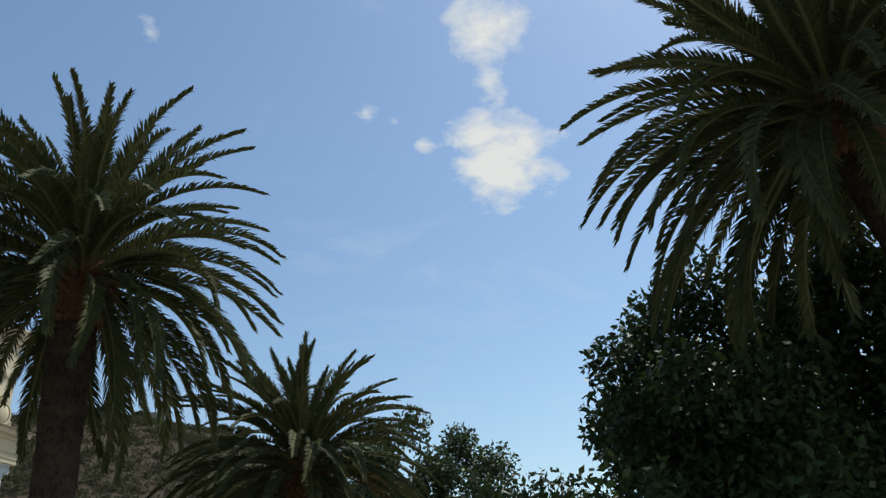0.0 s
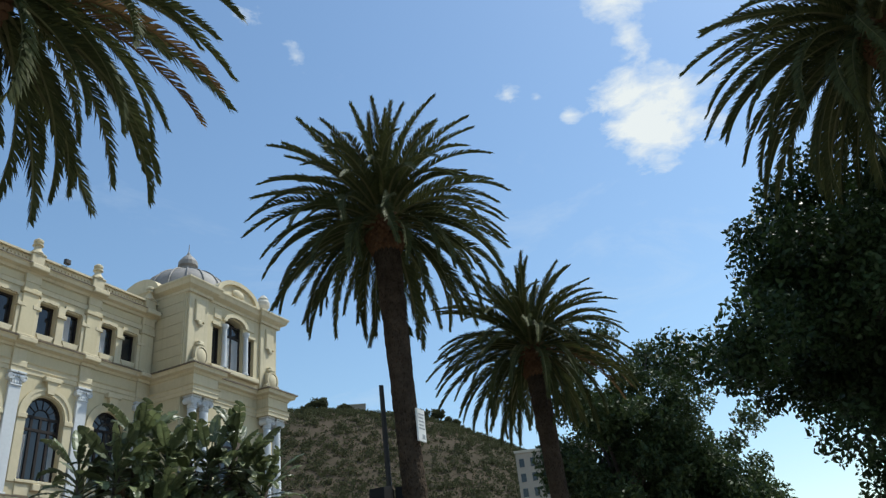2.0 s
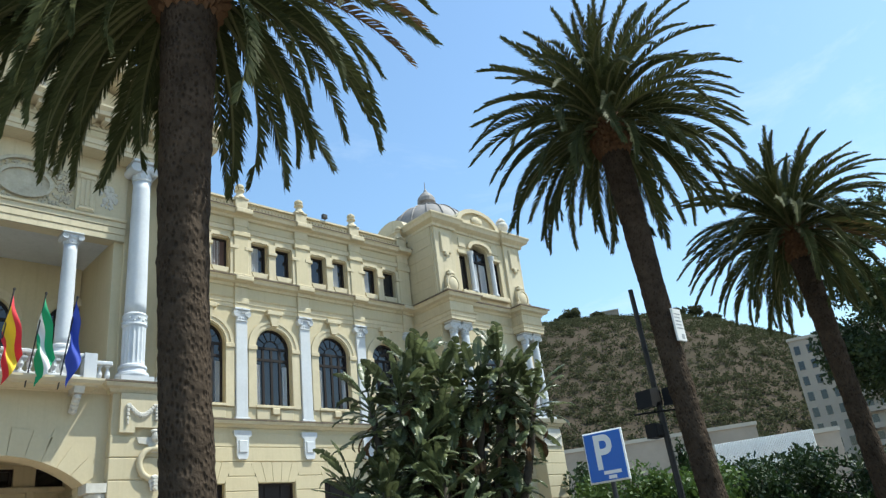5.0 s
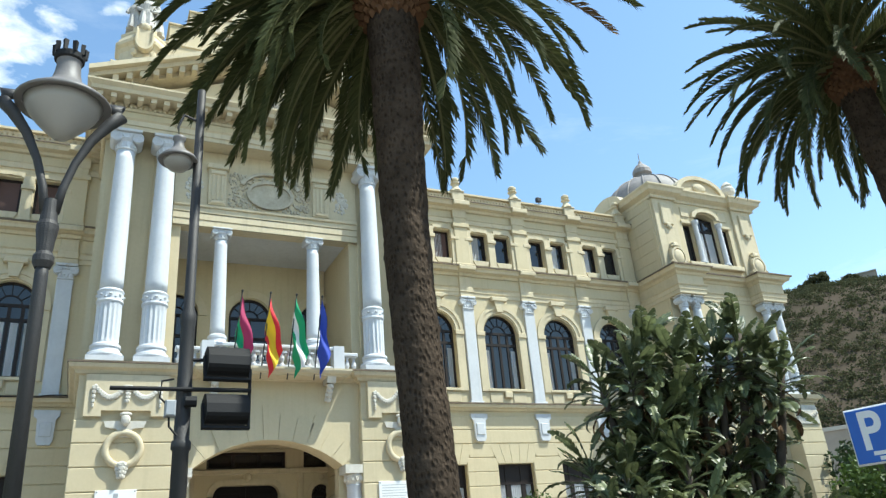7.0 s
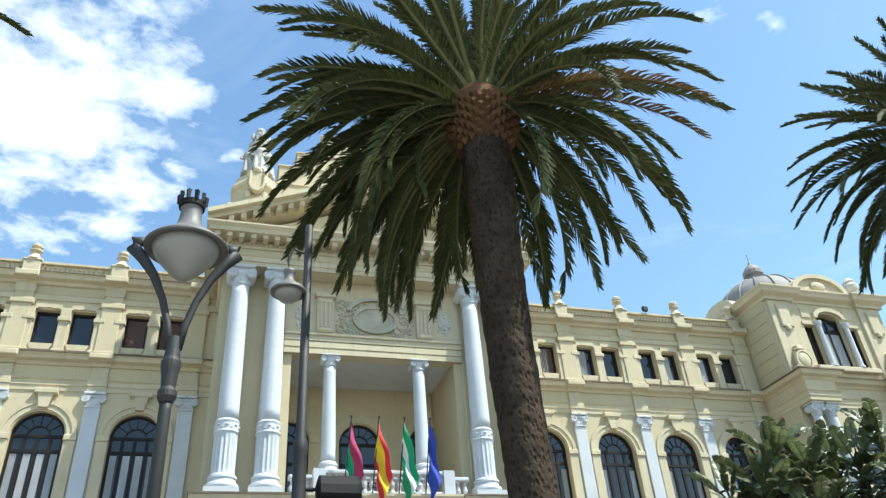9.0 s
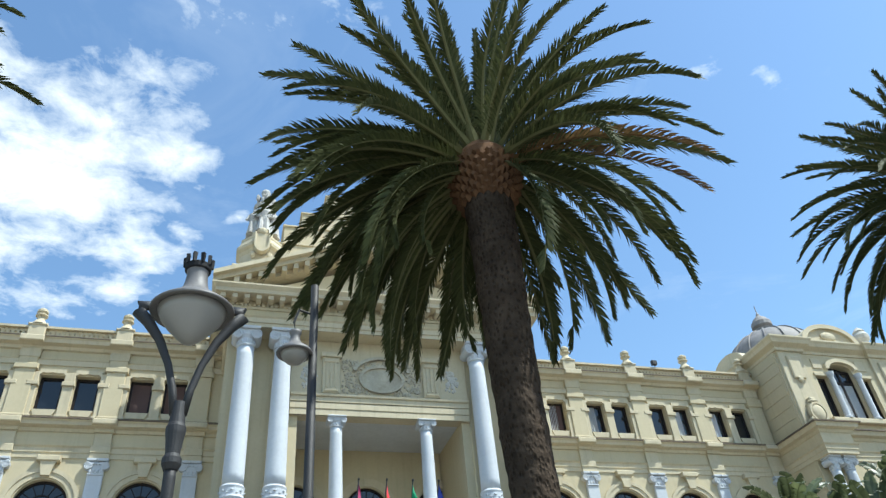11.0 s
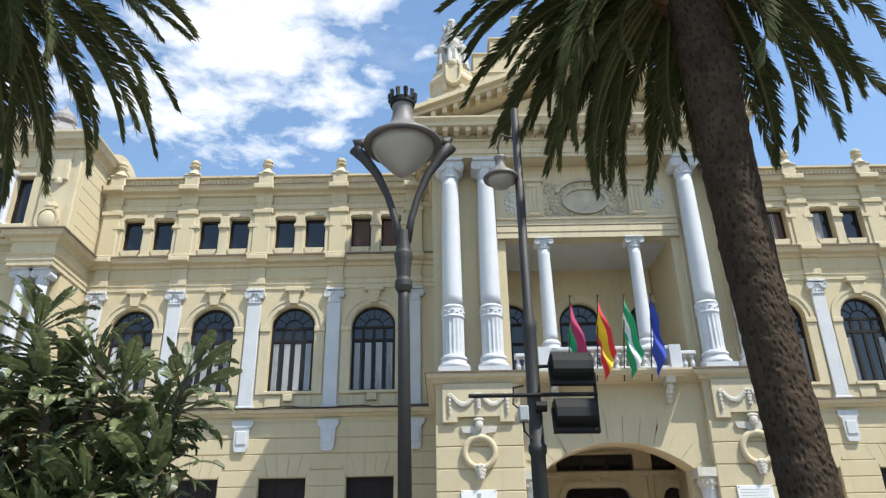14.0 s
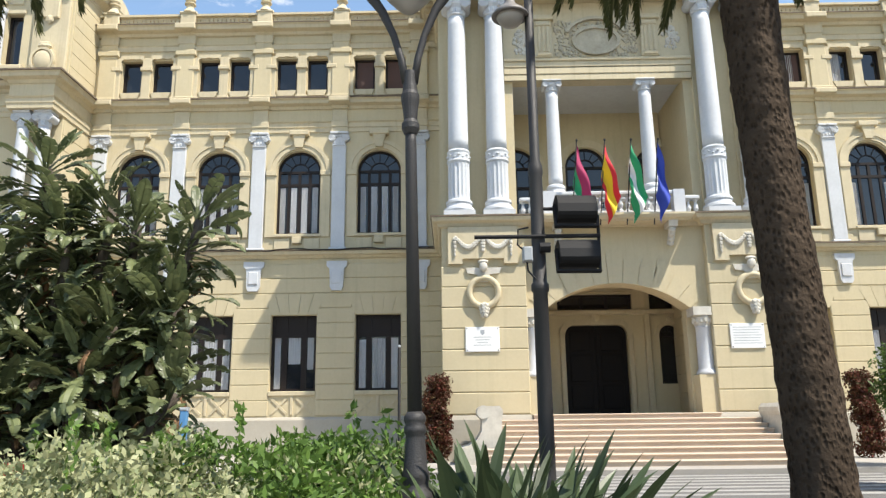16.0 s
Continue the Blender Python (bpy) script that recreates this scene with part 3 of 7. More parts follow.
bm = volute_capital(0.34, 0.64, 0.22, 0.02)
for v in bm.verts:
    v.co.z += 13.0
CAP = hp("capital", bm, PALE, "carved pale scroll capital")
CAP.location = (LEFT_PIL[1] - CX, 0, 0)
bm = bmesh.new()
prism(bm, [(-0.42, 7.93), (0.42, 7.93), (0.42, 7.72), (0.30, 7.62), (0.27, 6.85), (0.20, 6.70), (-0.20, 6.70), (-0.27, 6.85), (-0.30, 7.62), (-0.42, 7.72)], -0.16, 0.02)
soft_box(bm, -0.20, 0.20, -0.20, -0.15, 6.98, 7.5, 0.02)
BRK = hp("bracket", bm, PALE, "pale grey bracket under the pilaster")
BRK.location = (LEFT_PIL[1] - CX, 0, 0)
bm = bmesh.new()
soft_box(bm, -0.39, 0.39, -0.16, 0.02, 15.2, 17.4, 0.03)
soft_box(bm, -0.46, 0.46, -0.23, 0.02, 17.38, 17.62, 0.03)
soft_box(bm, -0.44, 0.44, -0.21, 0.02, 15.2, 15.40, 0.03)
soft_box(bm, -0.36, 0.36, -0.14, 0.02, 17.62, 18.4, 0.02)
P2 = hp("upper_pilaster", bm, CREAM, "")
P2.location = (LEFT_PIL[1] - CX, 0, 0)
bm = bmesh.new()
soft_box(bm, -0.34, 0.34, -0.24, 0.2, 18.78, 19.42, 0.03)
soft_box(bm, -0.38, 0.38, -0.28, 0.24, 19.40, 19.50, 0.03)
lathe(bm, 0, -0.02, [(0.32, 19.49), (0.28, 19.58), (0.18, 19.72), (0.15, 19.84), (0.17, 19.90), (0.25, 19.93), (0.25, 19.98), (0.17, 20.01), (0.16, 20.05), (0.23, 20.12), (0.22, 20.22), (0.13, 20.30), (0.03, 20.33)], 18)
FIN = hp("finial", bm, CREAM_TRIM, "rounded finial on a balustrade post")
FIN.location = (LEFT_PIL[1] - CX, 0, 0)
bm = bmesh.new()
soft_box(bm, -0.36, 0.36, -0.13, 0.02, 13.64, 13.88, 0.015)
soft_box(bm, -0.38, 0.38, -0.17, 0.02, 13.88, 14.16, 0.02)
soft_box(bm, -0.33, 0.33, -0.10, 0.02, 14.16, 14.72, 0.02)
soft_box(bm, -0.38, 0.38, -0.20, 0.02, 14.72, 14.90, 0.03)
soft_box(bm, -0.46, 0.46, -0.53, 0.02, 14.93, 15.17, 0.04)
BRK1 = hp("entablature_block", bm, CREAM_TRIM)
BRK1.location = (LEFT_PIL[1] - CX, 0, 0)
bm = bmesh.new()
soft_box(bm, -0.40, 0.40, -0.17, 0.02, 17.93, 18.32, 0.02)
soft_box(bm, -0.46, 0.46, -0.57, 0.02, 18.50, 18.765, 0.04)
BRK2 = hp("entablature_block", bm, CREAM_TRIM)
BRK2.location = (LEFT_PIL[1] - CX, 0, 0)
for x in LEFT_PIL + RIGHT_PIL:
    if x == LEFT_PIL[1]:
        continue
    for nm, o in (("pilaster", PIL), ("capital", CAP), ("bracket", BRK), ("upper_pilaster", P2), ("entablature_block", BRK1), ("entablature_block", BRK2)):
        hshare(nm, o, Matrix.Translation((x, WING, 0)))
    if x not in (LEFT_PIL[0], RIGHT_PIL[0]):
        hshare("finial", FIN, Matrix.Translation((x, WING, 0)))


# archivolts, imposts, keystones, sills, small piers
bm = bmesh.new()
for r0, r1, d in ((R_WIN + 0.06, R_WIN + 0.26, 0.06), (R_WIN + 0.26, R_WIN + 0.42, 0.10)):
    ring_band(bm, 0, Z_SPRING, r0, r1, -d, 0.01, n=24)
for s in (-1, 1):
    a, b = sorted((s * (R_WIN + 0.02), s * (R_WIN + 0.44)))
    soft_box(bm, a, b, -0.08, 0.01, 9.0, Z_SPRING - 0.22, 0.015)
    soft_box(bm, a - 0.02, b + 0.02, -0.14, 0.01, Z_SPRING - 0.22, Z_SPRING, 0.02)
ARCHV = hp_each("archivolt", bm, CREAM_TRIM)
bm = bmesh.new()
prism(bm, [(-0.16, 12.95), (0.16, 12.95), (0.27, 13.5), (-0.27, 13.5)], -0.20, 0.02)
soft_box(bm, -0.42, 0.42, -0.26, 0.02, 13.5, 13.72, 0.03)
KEY = hp("keystone", bm, CREAM_TRIM, "carved keystone")
bm = bmesh.new()
soft_box(bm, -R_WIN - 0.1, R_WIN + 0.1, -0.12, 0.1, 9.0, Z_SILL, 0.02)
for s in (-1, 1):
    soft_box(bm, s * 0.62 - 0.34, s * 0.62 + 0.34, -0.05, 0.02, 8.48, 8.95, 0.02)
soft_box(bm, -0.2, 0.2, -0.16, 0.02, 8.7, 9.0, 0.03)
SILL = hp_each("sill_panel", bm, CREAM_TRIM)
bm = bmesh.new()
for o in (-1.33, 0.0, 1.33):
    w = 0.2 if o == 0 else 0.17
    soft_box(bm, o - w, o + w, -0.10, 0.02, 15.2, 16.75, 0.02)
    soft_box(bm, o - w - 0.05, o + w + 0.05, -0.185, 0.02, 16.68, 16.86, 0.02)
    soft_box(bm, o - w - 0.05, o + w + 0.05, -0.15, 0.02, 15.2, 15.42, 0.02)
    soft_box(bm, o - w, o + w, -0.10, 0.02, 16.86, 17.3, 0.02)
for o in (-O_W2, O_W2):
    prism(bm, [(o - 0.46, 17.19), (o - 0.38, 17.27), (o - 0.2, 17.25), (o, 17.29), (o + 0.2, 17.25), (o + 0.38, 17.27), (o + 0.46, 17.19), (o + 0.5, 17.19), (o + 0.5, 17.44), (o - 0.5, 17.44), (o - 0.5, 17.19)], -0.09, 0.02)
    prism(bm, [(o - 0.45, 15.66), (o + 0.45, 15.66), (o + 0.34, 15.40), (o - 0.34, 15.40)], -0.07, 0.02)
PIERS = hp_each("window_surround", bm, CREAM_TRIM)
bm = bmesh.new()
soft_box(bm, -0.95, 0.95, -0.08, 0.02, 2.45, 2.63, 0.02)
for s in (-1, 1):
    for a, b in (((-0.3, 1.75), (0.3, 2.35)), ((-0.3, 2.35), (0.3, 1.75))):
        dx, dz = b[0] - a[0], b[1] - a[1]
        l = math.hypot(dx, dz)
        nx, nz = -dz / l * 0.045, dx / l * 0.045
        c = s * 0.5
        prism(bm, [(c + a[0] - nx, a[1] - nz), (c + b[0] - nx, b[1] - nz), (c + b[0] + nx, b[1] + nz), (c + a[0] + nx, a[1] + nz)], -0.035 - 0.004 * (s + 1) - (0.003 if a[1] > 2 else 0), 0.01)
soft_box(bm, -0.06, 0.06, -0.05, 0.02, 1.7, 2.45, 0.015)
APRON = hp("window_apron", bm, CREAM_TRIM, "crossed panel under the window")
for o in (*ARCHV, KEY, *SILL, *PIERS, APRON):
    o.location = (LEFT_BAY[0] - CX, 0, 0)
for c in LEFT_BAY[1:] + RIGHT_BAY:
    for nm, obs in (("archivolt", ARCHV), ("keystone", [KEY]), ("sill_panel", SILL), ("window_surround", PIERS), ("window_apron", [APRON])):
        for o in obs:
            hshare(nm, o, Matrix.Translation((c, WING, 0)))

# mouldings that run along the wings
for x0, x1 in ((MEET_L, SIDE_L), (SIDE_R, MEET_R)):
    line = [(x0, WING), (x1, WING)]
    bm = bmesh.new()
    sweep(bm, line, [(-0.02, 8.05), (0.10, 8.08), (0.16, 8.16), (0.30, 8.20), (0.34, 8.30), (0.34, 8.36), (-0.02, 8.39)])
    hp("ledge", bm, CREAM_TRIM)
    bm = bmesh.new()
    sweep(bm, line, [(-0.02, 8.384), (0.33, 8.33), (0.375, 8.335), (0.375, 8.40), (-0.02, 8.42)])
    hp("ledge_top", bm, WORN)
    bm = bmesh.new()
    sweep(bm, line, [(-0.02, 13.66), (0.05, 13.68), (0.05, 13.86), (0.09, 13.90), (0.09, 14.08), (0.16, 14.14), (-0.02, 14.16)])
    hp("architrave", bm, CREAM_TRIM)
    bm = bmesh.new()
    sweep(bm, line, [(-0.02, 14.72), (0.08, 14.74), (0.12, 14.86), (0.34, 14.92), (0.36, 15.04), (0.44, 15.12), (0.44, 15.16), (-0.02, 15.18)])
    hp("cornice", bm, CREAM_TRIM)
    bm = bmesh.new()
    sweep(bm, line, [(-0.02, 15.174), (0.43, 15.115), (0.475, 15.12), (0.475, 15.19), (-0.02, 15.204)])
    hp("cornice_top", bm, WORN)
    bm = bmesh.new()
    sweep(bm, line, [(-0.02, 17.62), (0.06, 17.64), (0.06, 17.86), (0.10, 17.9), (-0.02, 17.94)])
    sweep(bm, line, [(-0.02, 18.30), (0.12, 18.34), (0.16, 18.46), (0.38, 18.52), (0.42, 18.66), (0.48, 18.72), (0.48, 18.76), (-0.02, 18.78)])
    hp("top_cornice", bm, CREAM_TRIM)
    bm = bmesh.new()
    sweep(bm, line, [(-0.02, 18.774), (0.47, 18.725), (0.51, 18.73), (0.51, 18.775), (-0.02, 18.795)])
    hp("cornice_top", bm, WORN)
    # balustrade with interlaced openings
    bm = bmesh.new()
    box(bm, x0, x1, WING - 0.14, WING + 0.12, 18.78, 18.92)
    box(bm, x0, x1, WING - 0.18, WING + 0.16, 19.30, 19.40)
    box(bm, x0, x1, WING + 0.01, WING + 0.12, 18.92, 19.30)
    hp("parapet", bm, CREAM_TRIM)
    verts, faces = [], []
    n = int((x1 - x0) / 0.19)
    for i in range(n):
        xa, w = x0 + (x1 - x0) * i / n, (x1 - x0) / n
        for flip in (0, 1):
            za, zb = (18.92, 19.30) if not flip else (19.30, 18.92)
            b0 = len(verts)
            h = 0.052
            d = 0.004 * flip
            for yy in (WING - 0.045 - d, WING + 0.008 - d):
                verts += [(xa - h, yy, za), (xa + h, yy, za), (xa + w + h, yy, zb), (xa + w - h, yy, zb)]
            faces += [(b0, b0 + 1, b0 + 2, b0 + 3), (b0 + 4, b0 + 7, b0 + 6, b0 + 5), (b0, b0 + 3, b0 + 7, b0 + 4), (b0 + 1, b0 + 5, b0 + 6, b0 + 2)]
    me = bpy.data.meshes.new("lattice")
    me.from_pydata(verts, [], faces)
    me.materials.append(CREAM_TRIM)
    lat = new("lattice", me)
    lat.parent = hall
    lat.location = (-CX, -WING, 0)
    tagged(lat, "interlaced stucco balustrade", kind="stuff")
    # plinth
    bm = bmesh.new()
    sweep(bm, line, [(-0.02, 0.1), (0.12, 0.1), (0.12, 1.5), (0.06, 1.6), (-0.02, 1.62)])
    hp("plinth", bm, PLINTH)
    # dark sheet painted as the rooms' shade, and roof of the wing
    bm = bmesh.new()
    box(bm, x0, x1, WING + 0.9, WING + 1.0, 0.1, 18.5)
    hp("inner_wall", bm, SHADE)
    bm = bmesh.new()
    box(bm, x0, x1, WING + 0.5, WING + 12, 18.5, 18.78)
    hp("roof", bm, PLINTH)


# rusticated courses of the ground floor
def courses(bays, x0, x1):
    xs = sorted(bays)
    edges = [x0] + [v for c in xs for v in (c - 0.95, c + 0.95)] + [x1]
    h = 0.62
    for k in range(10):
        z0, z1 = 1.65 + k * h + 0.012, 1.65 + (k + 1) * h - 0.012
        if z1 > 8.06:
            break
        spans = [(x0, x1)] if z0 > 6.3 else ([(a, b) for a, b in zip(edges[0::2], edges[1::2])] if z0 < 5.7 else
                                             [(a + 0.15, b - 0.15) for a, b in zip(edges[0::2], edges[1::2])])
        for a, b in spans:
            bm = bmesh.new()
            soft_box(bm, a, b, WING - 0.04, WING + 0.01, z0, z1, 0.02)
            hp("stone_course", bm, CREAM)
    for c in xs:      # flat arch stones over each window
        for s in range(-2, 3):
            bm = bmesh.new()
            w, lean = 0.37, 0.16
            a, b = c + (s - 0.5) * w + 0.008, c + (s + 0.5) * w - 0.008
            la, lb = (s - 0.5) * lean, (s + 0.5) * lean
            prism(bm, [(a, 5.72), (b, 5.72), (b + lb, 6.58), (a + la, 6.58)], WING - 0.045, WING + 0.01)
            hp("arch_stone", bm, CREAM)


courses(LEFT_BAY, MEET_L, SIDE_L)
courses(RIGHT_BAY, SIDE_R, MEET_R)


# ---- portico ----
Y_PED = 25.15            # face of the pedestals
P0, P1 = -0.40, 2 * CX + 0.40
bm = bmesh.new()
# body above the ledge: side walls of the loggia, back wall with three arched doors, ceiling
box(bm, P0, 2.46, PORT + 0.55, WING + 0.4, 8.4, 17.5)
box(bm, 2 * CX - 2.46, P1, PORT + 0.55, WING + 0.4, 8.4, 17.5)
hp_each("loggia_side_wall", bm, CREAM)
bm = bmesh.new()
yb0, yb1 = WING - 0.4, WING - 0.1
cs = (CX - 2.95, CX, CX + 2.95)
edges = [2.46] + [v for c in cs for v in (max(c - 0.86, 2.46), min(c + 0.86, 2 * CX - 2.46))] + [2 * CX - 2.46]
for a, b in zip(edges[0::2], edges[1::2]):
    if b > a + 0.01:
        box(bm, a, b, yb0, yb1, 8.4, 14.2)
for c in cs:
    pts = [(x, z) for x, z in arc(c, 11.75, 0.86, n=20) if 2.45 <= x <= 2 * CX - 2.45]
    strip(bm, pts, [(x, 14.2) for x, z in pts], yb0, yb1)
hp_each("loggia_back_wall", bm, CREAM)
bm = bmesh.new()
for c in cs:
    pts0 = [p for p in arc(c, 11.75, 0.90, n=20)]
    strip(bm, pts0, arc(c, 11.75, 1.22, n=20), yb0 - 0.06, yb0 + 0.01)
hp_each("loggia_archivolt", bm, CREAM_TRIM)
for c in cs:
    window_box("balcony_door", c, 8.5, 11.75, 0.86, WING - 0.25, (0.0,), (10.9,), arch=1, label="arched dark balcony door of the loggia",
               curtain=[(-0.74, -0.1, 10.0), (0.1, 0.74, 10.0)])
bm = bmesh.new()
box(bm, 2.46, 2 * CX - 2.46, PORT + 0.9, WING - 0.1, 14.18, 14.4)
hp("loggia_soffit", bm, PALE)
bm = bmesh.new()
box(bm, P0, P1, Y_PED + 0.3, WING + 0.4, 8.1, 8.40)
hp("balcony_floor", bm, CREAM_TRIM)

# lintel and carved frieze over the loggia
yl = PORT + 0.40
bm = bmesh.new()
box(bm, 2.13, 2 * CX - 2.13, yl, PORT + 0.95, 14.10, 17.4)
for i, (z0, z1) in enumerate(((14.10, 14.34), (14.36, 14.62), (14.64, 14.86))):
    soft_box(bm, 2.13, 2 * CX - 2.13, yl - 0.02 - 0.025 * i, yl + 0.05, z0, z1, 0.015)
soft_box(bm, 2.13, 2 * CX - 2.13, yl - 0.14, yl + 0.05, 14.86, 14.99, 0.03)
hp_each("lintel", bm, CREAM_TRIM)
bm = bmesh.new()
for dx in (-2.05, 2.05):
    x = CX + dx
    soft_box(bm, x - 0.34, x + 0.34, yl - 0.16, yl + 0.02, 15.0, 16.62, 0.03)
    soft_box(bm, x - 0.42, x + 0.42, yl - 0.26, yl + 0.02, 16.55, 16.75, 0.03)
    for s in (-0.17, 0.0, 0.17):
        soft_box(bm, x + s - 0.05, x + s + 0.05, yl - 0.20, yl, 15.2, 16.3, 0.02)
    soft_box(bm, x - 0.30, x + 0.30, yl - 0.23, yl, 16.3, 16.5, 0.04)
    soft_box(bm, x - 0.28, x + 0.28, yl - 0.21, yl, 15.04, 15.2, 0.04)
hp_each("frieze_console", bm, CREAM_TRIM, "carved console in the frieze")
bm = bmesh.new()
prism(bm, arc(CX, 15.72, 0.80, 0, 355, 36, 0.50), yl - 0.05, yl + 0.02)
strip(bm, arc(CX, 15.72, 0.80, 0, 360, 40, 0.50), arc(CX, 15.72, 0.93, 0, 360, 40, 0.62), yl - 0.14, yl + 0.02)
strip(bm, arc(CX, 15.74, 1.12, 160, 20, 24, 0.86), arc(CX, 15.74, 1.26, 160, 20, 24, 0.98), yl - 0.16, yl + 0.02)
r = random.Random(3)
for i in range(620):
    x, z = CX + r.uniform(-1.58, 1.58), r.uniform(15.06, 16.66)
    if 15.05 < z < 16.55 and abs(x - CX) < 1.62 and ((x - CX) / 0.98) ** 2 + ((z - 15.72) / 0.66) ** 2 > 1:
        bmesh.ops.create_icosphere(bm, subdivisions=1, radius=r.uniform(0.03, 0.075), matrix=Matrix.Translation((x, yl - 0.02, z)) @ Matrix.Diagonal((1, 0.7, r.uniform(0.7, 1.5), 1)))
hp("oval_medallion", bm, STONE_CREAM, "oval medallion in a carved leafy wreath")
for s in (-1, 1):
    bm = bmesh.new()
    for i in range(70):
        a, q = r.uniform(0, 6.283), r.uniform(0.05, 0.42)
        x, z = CX + s * 2.92 + math.cos(a) * q * 0.8, 15.75 + math.sin(a) * q * 1.4
        bmesh.ops.create_icosphere(bm, subdivisions=1, radius=r.uniform(0.04, 0.09), matrix=Matrix.Translation((x, yl - 0.01, z)) @ Matrix.Diagonal((1, 0.7, 1.2, 1)))
    hp("carved_garland", bm, STONE, "carved leafy relief panel")


# the giant columns
def column(dia, z0, zcap, ztop, ring, name="column"):
    c = new(name)
    c.parent = hall
    rr = dia / 2
    bm = bmesh.new()
    box(bm, -rr * 1.62, rr * 1.62, -rr * 1.62, rr * 1.62, z0, z0 + 0.16)
    base = [(rr * 1.56, z0 + 0.16), (rr * 1.64, z0 + 0.24), (rr * 1.56, z0 + 0.33), (rr * 1.36, z0 + 0.38), (rr * 1.30, z0 + 0.46), (rr * 1.40, z0 + 0.52), (rr * 1.36, z0 + 0.6), (rr * 1.14, z0 + 0.66)]
    lathe(bm, 0, 0, base, 32)
    sub("base", bm, PALE, c, smooth=False)
    low = z0 + 0.64
    if ring:
        bm = bmesh.new()
        prof = [(rr * 1.13, low + (ring - 0.25 - low) * i / 8) for i in range(9)]
        lathe(bm, 0, 0, prof, 96, 16, rr * 0.10, (z0 + 0.8, ring - 0.4))
        sub("fluted_drum", bm, PALE, c, "fluted lower drum")
        bm = bmesh.new()
        lathe(bm, 0, 0, [(rr * 1.15, ring - 0.25), (rr * 1.26, ring - 0.18), (rr * 1.17, ring - 0.1), (rr * 1.17, ring + 0.12), (rr * 1.24, ring + 0.2), (rr * 1.1, ring + 0.27)], 32)
        for i in range(8):
            a = i * math.pi / 4
            ball(bm, (rr * 1.14 * math.cos(a), rr * 1.14 * math.sin(a), ring + 0.04), rr * 0.2, rr * 0.2, rr * 0.14, 1)
            ball(bm, (rr * 1.14 * math.cos(a + 0.39), rr * 1.14 * math.sin(a + 0.39), ring - 0.05), rr * 0.16, rr * 0.16, rr * 0.1, 1)
        sub("carved_band", bm, PALE, c, "carved garland band")
        low = ring + 0.27
    bm = bmesh.new()
    n = 14
    prof = [(rr * (1.06 - 0.16 * (i / n) ** 1.6), low + (zcap - low) * i / n) for i in range(n + 1)]
    lathe(bm, 0, 0, prof, 40)
    sub("shaft", bm, PALE, c, smooth=True)
    bm = bmesh.new()
    h = ztop - zcap
    lathe(bm, 0, 0, [(rr * 0.90, zcap), (rr * 1.04, zcap + 0.03 * h), (rr * 1.04, zcap + 0.07 * h), (rr * 0.92, zcap + 0.1 * h), (rr * 0.93, zcap + 0.4 * h), (rr * 1.15, zcap + 0.56 * h), (rr * 1.1, zcap + 0.74 * h)], 28)
    for s in (-1, 1):
        scroll(bm, s * rr * 1.06, zcap + h * 0.58, h * 0.27, -rr * 1.16, rr * 1.1, s)
    box(bm, -rr * 1.16, rr * 1.16, -rr * 1.0, rr * 1.0, zcap + 0.74 * h, zcap + 0.86 * h)
    soft_box(bm, -rr * 1.42, rr * 1.42, -rr * 1.36, rr * 1.36, zcap + 0.86 * h, ztop, 0.02)
    for i in range(3):
        ball(bm, ((i - 1) * rr * 0.36, -rr * 1.04, zcap + 0.66 * h), rr * 0.15, rr * 0.12, h * 0.09, 1)
    for i in range(12):
        a = i * math.pi / 6
        ball(bm, (rr * 0.94 * math.cos(a), rr * 0.94 * math.sin(a), zcap + 0.24 * h), rr * 0.14, rr * 0.14, h * 0.13, 1)
    ball(bm, (0, -rr * 1.3, zcap + 0.93 * h), rr * 0.22, rr * 0.1, h * 0.08, 1)
    sub("capital", bm, PALE, c, "carved scroll capital")
    return c


def put_column(c, x, y, first):
    m = Matrix.Translation((x - CX, y - WING, 0))
    if first:
        c.matrix_local = m
    else:
        copy_thing(c, m)


big = column(0.70, 8.56, 16.56, 17.36, 10.85, "giant_column")
for i, x in enumerate((0.32, 1.74, 2 * CX - 1.74, 2 * CX - 0.32)):
    put_column(big, x, PORT, i == 0)
small = column(0.50, 9.26, 13.66, 14.10, 0, "loggia_column")
for i, x in enumerate((3.95, 2 * CX - 3.95)):
    put_column(small, x, PORT + 0.60, i == 0)

# pilasters behind the giant columns
bm = bmesh.new()
for x in (0.32, 1.74, 2 * CX - 1.74, 2 * CX - 0.32):
    soft_box(bm, x - 0.38, x + 0.38, PORT + 0.46, PORT + 0.6, 8.5, 17.3, 0.02)
hp_each("column_respond", bm, CREAM)

# balustrade of the balcony
bm = bmesh.new()
yb = PORT - 0.75
for x0, x1, y in ((2.5, 2 * CX - 2.5, PORT - 0.1), (3.45, 2 * CX - 3.45, yb)):
    soft_box(bm, x0, x1, y - 0.14, y + 0.14, 8.40, 8.52, 0.02)
    soft_box(bm, x0, x1, y - 0.16, y + 0.16, 9.10, 9.24, 0.03)
for x in (3.45, 2 * CX - 3.45):
    box(bm, x - 0.2, x + 0.2, yb - 0.2, yb + 0.2, 8.40, 9.26)
    box(bm, x - 0.13, x + 0.13, yb + 0.16, PORT - 0.2, 8.40, 8.52)
    box(bm, x - 0.14, x + 0.14, yb + 0.16, PORT - 0.2, 9.10, 9.24)
for x in (3.95, 2 * CX - 3.95):
    box(bm, x - 0.36, x + 0.36, PORT + 0.24, PORT + 0.96, 8.4, 9.26)
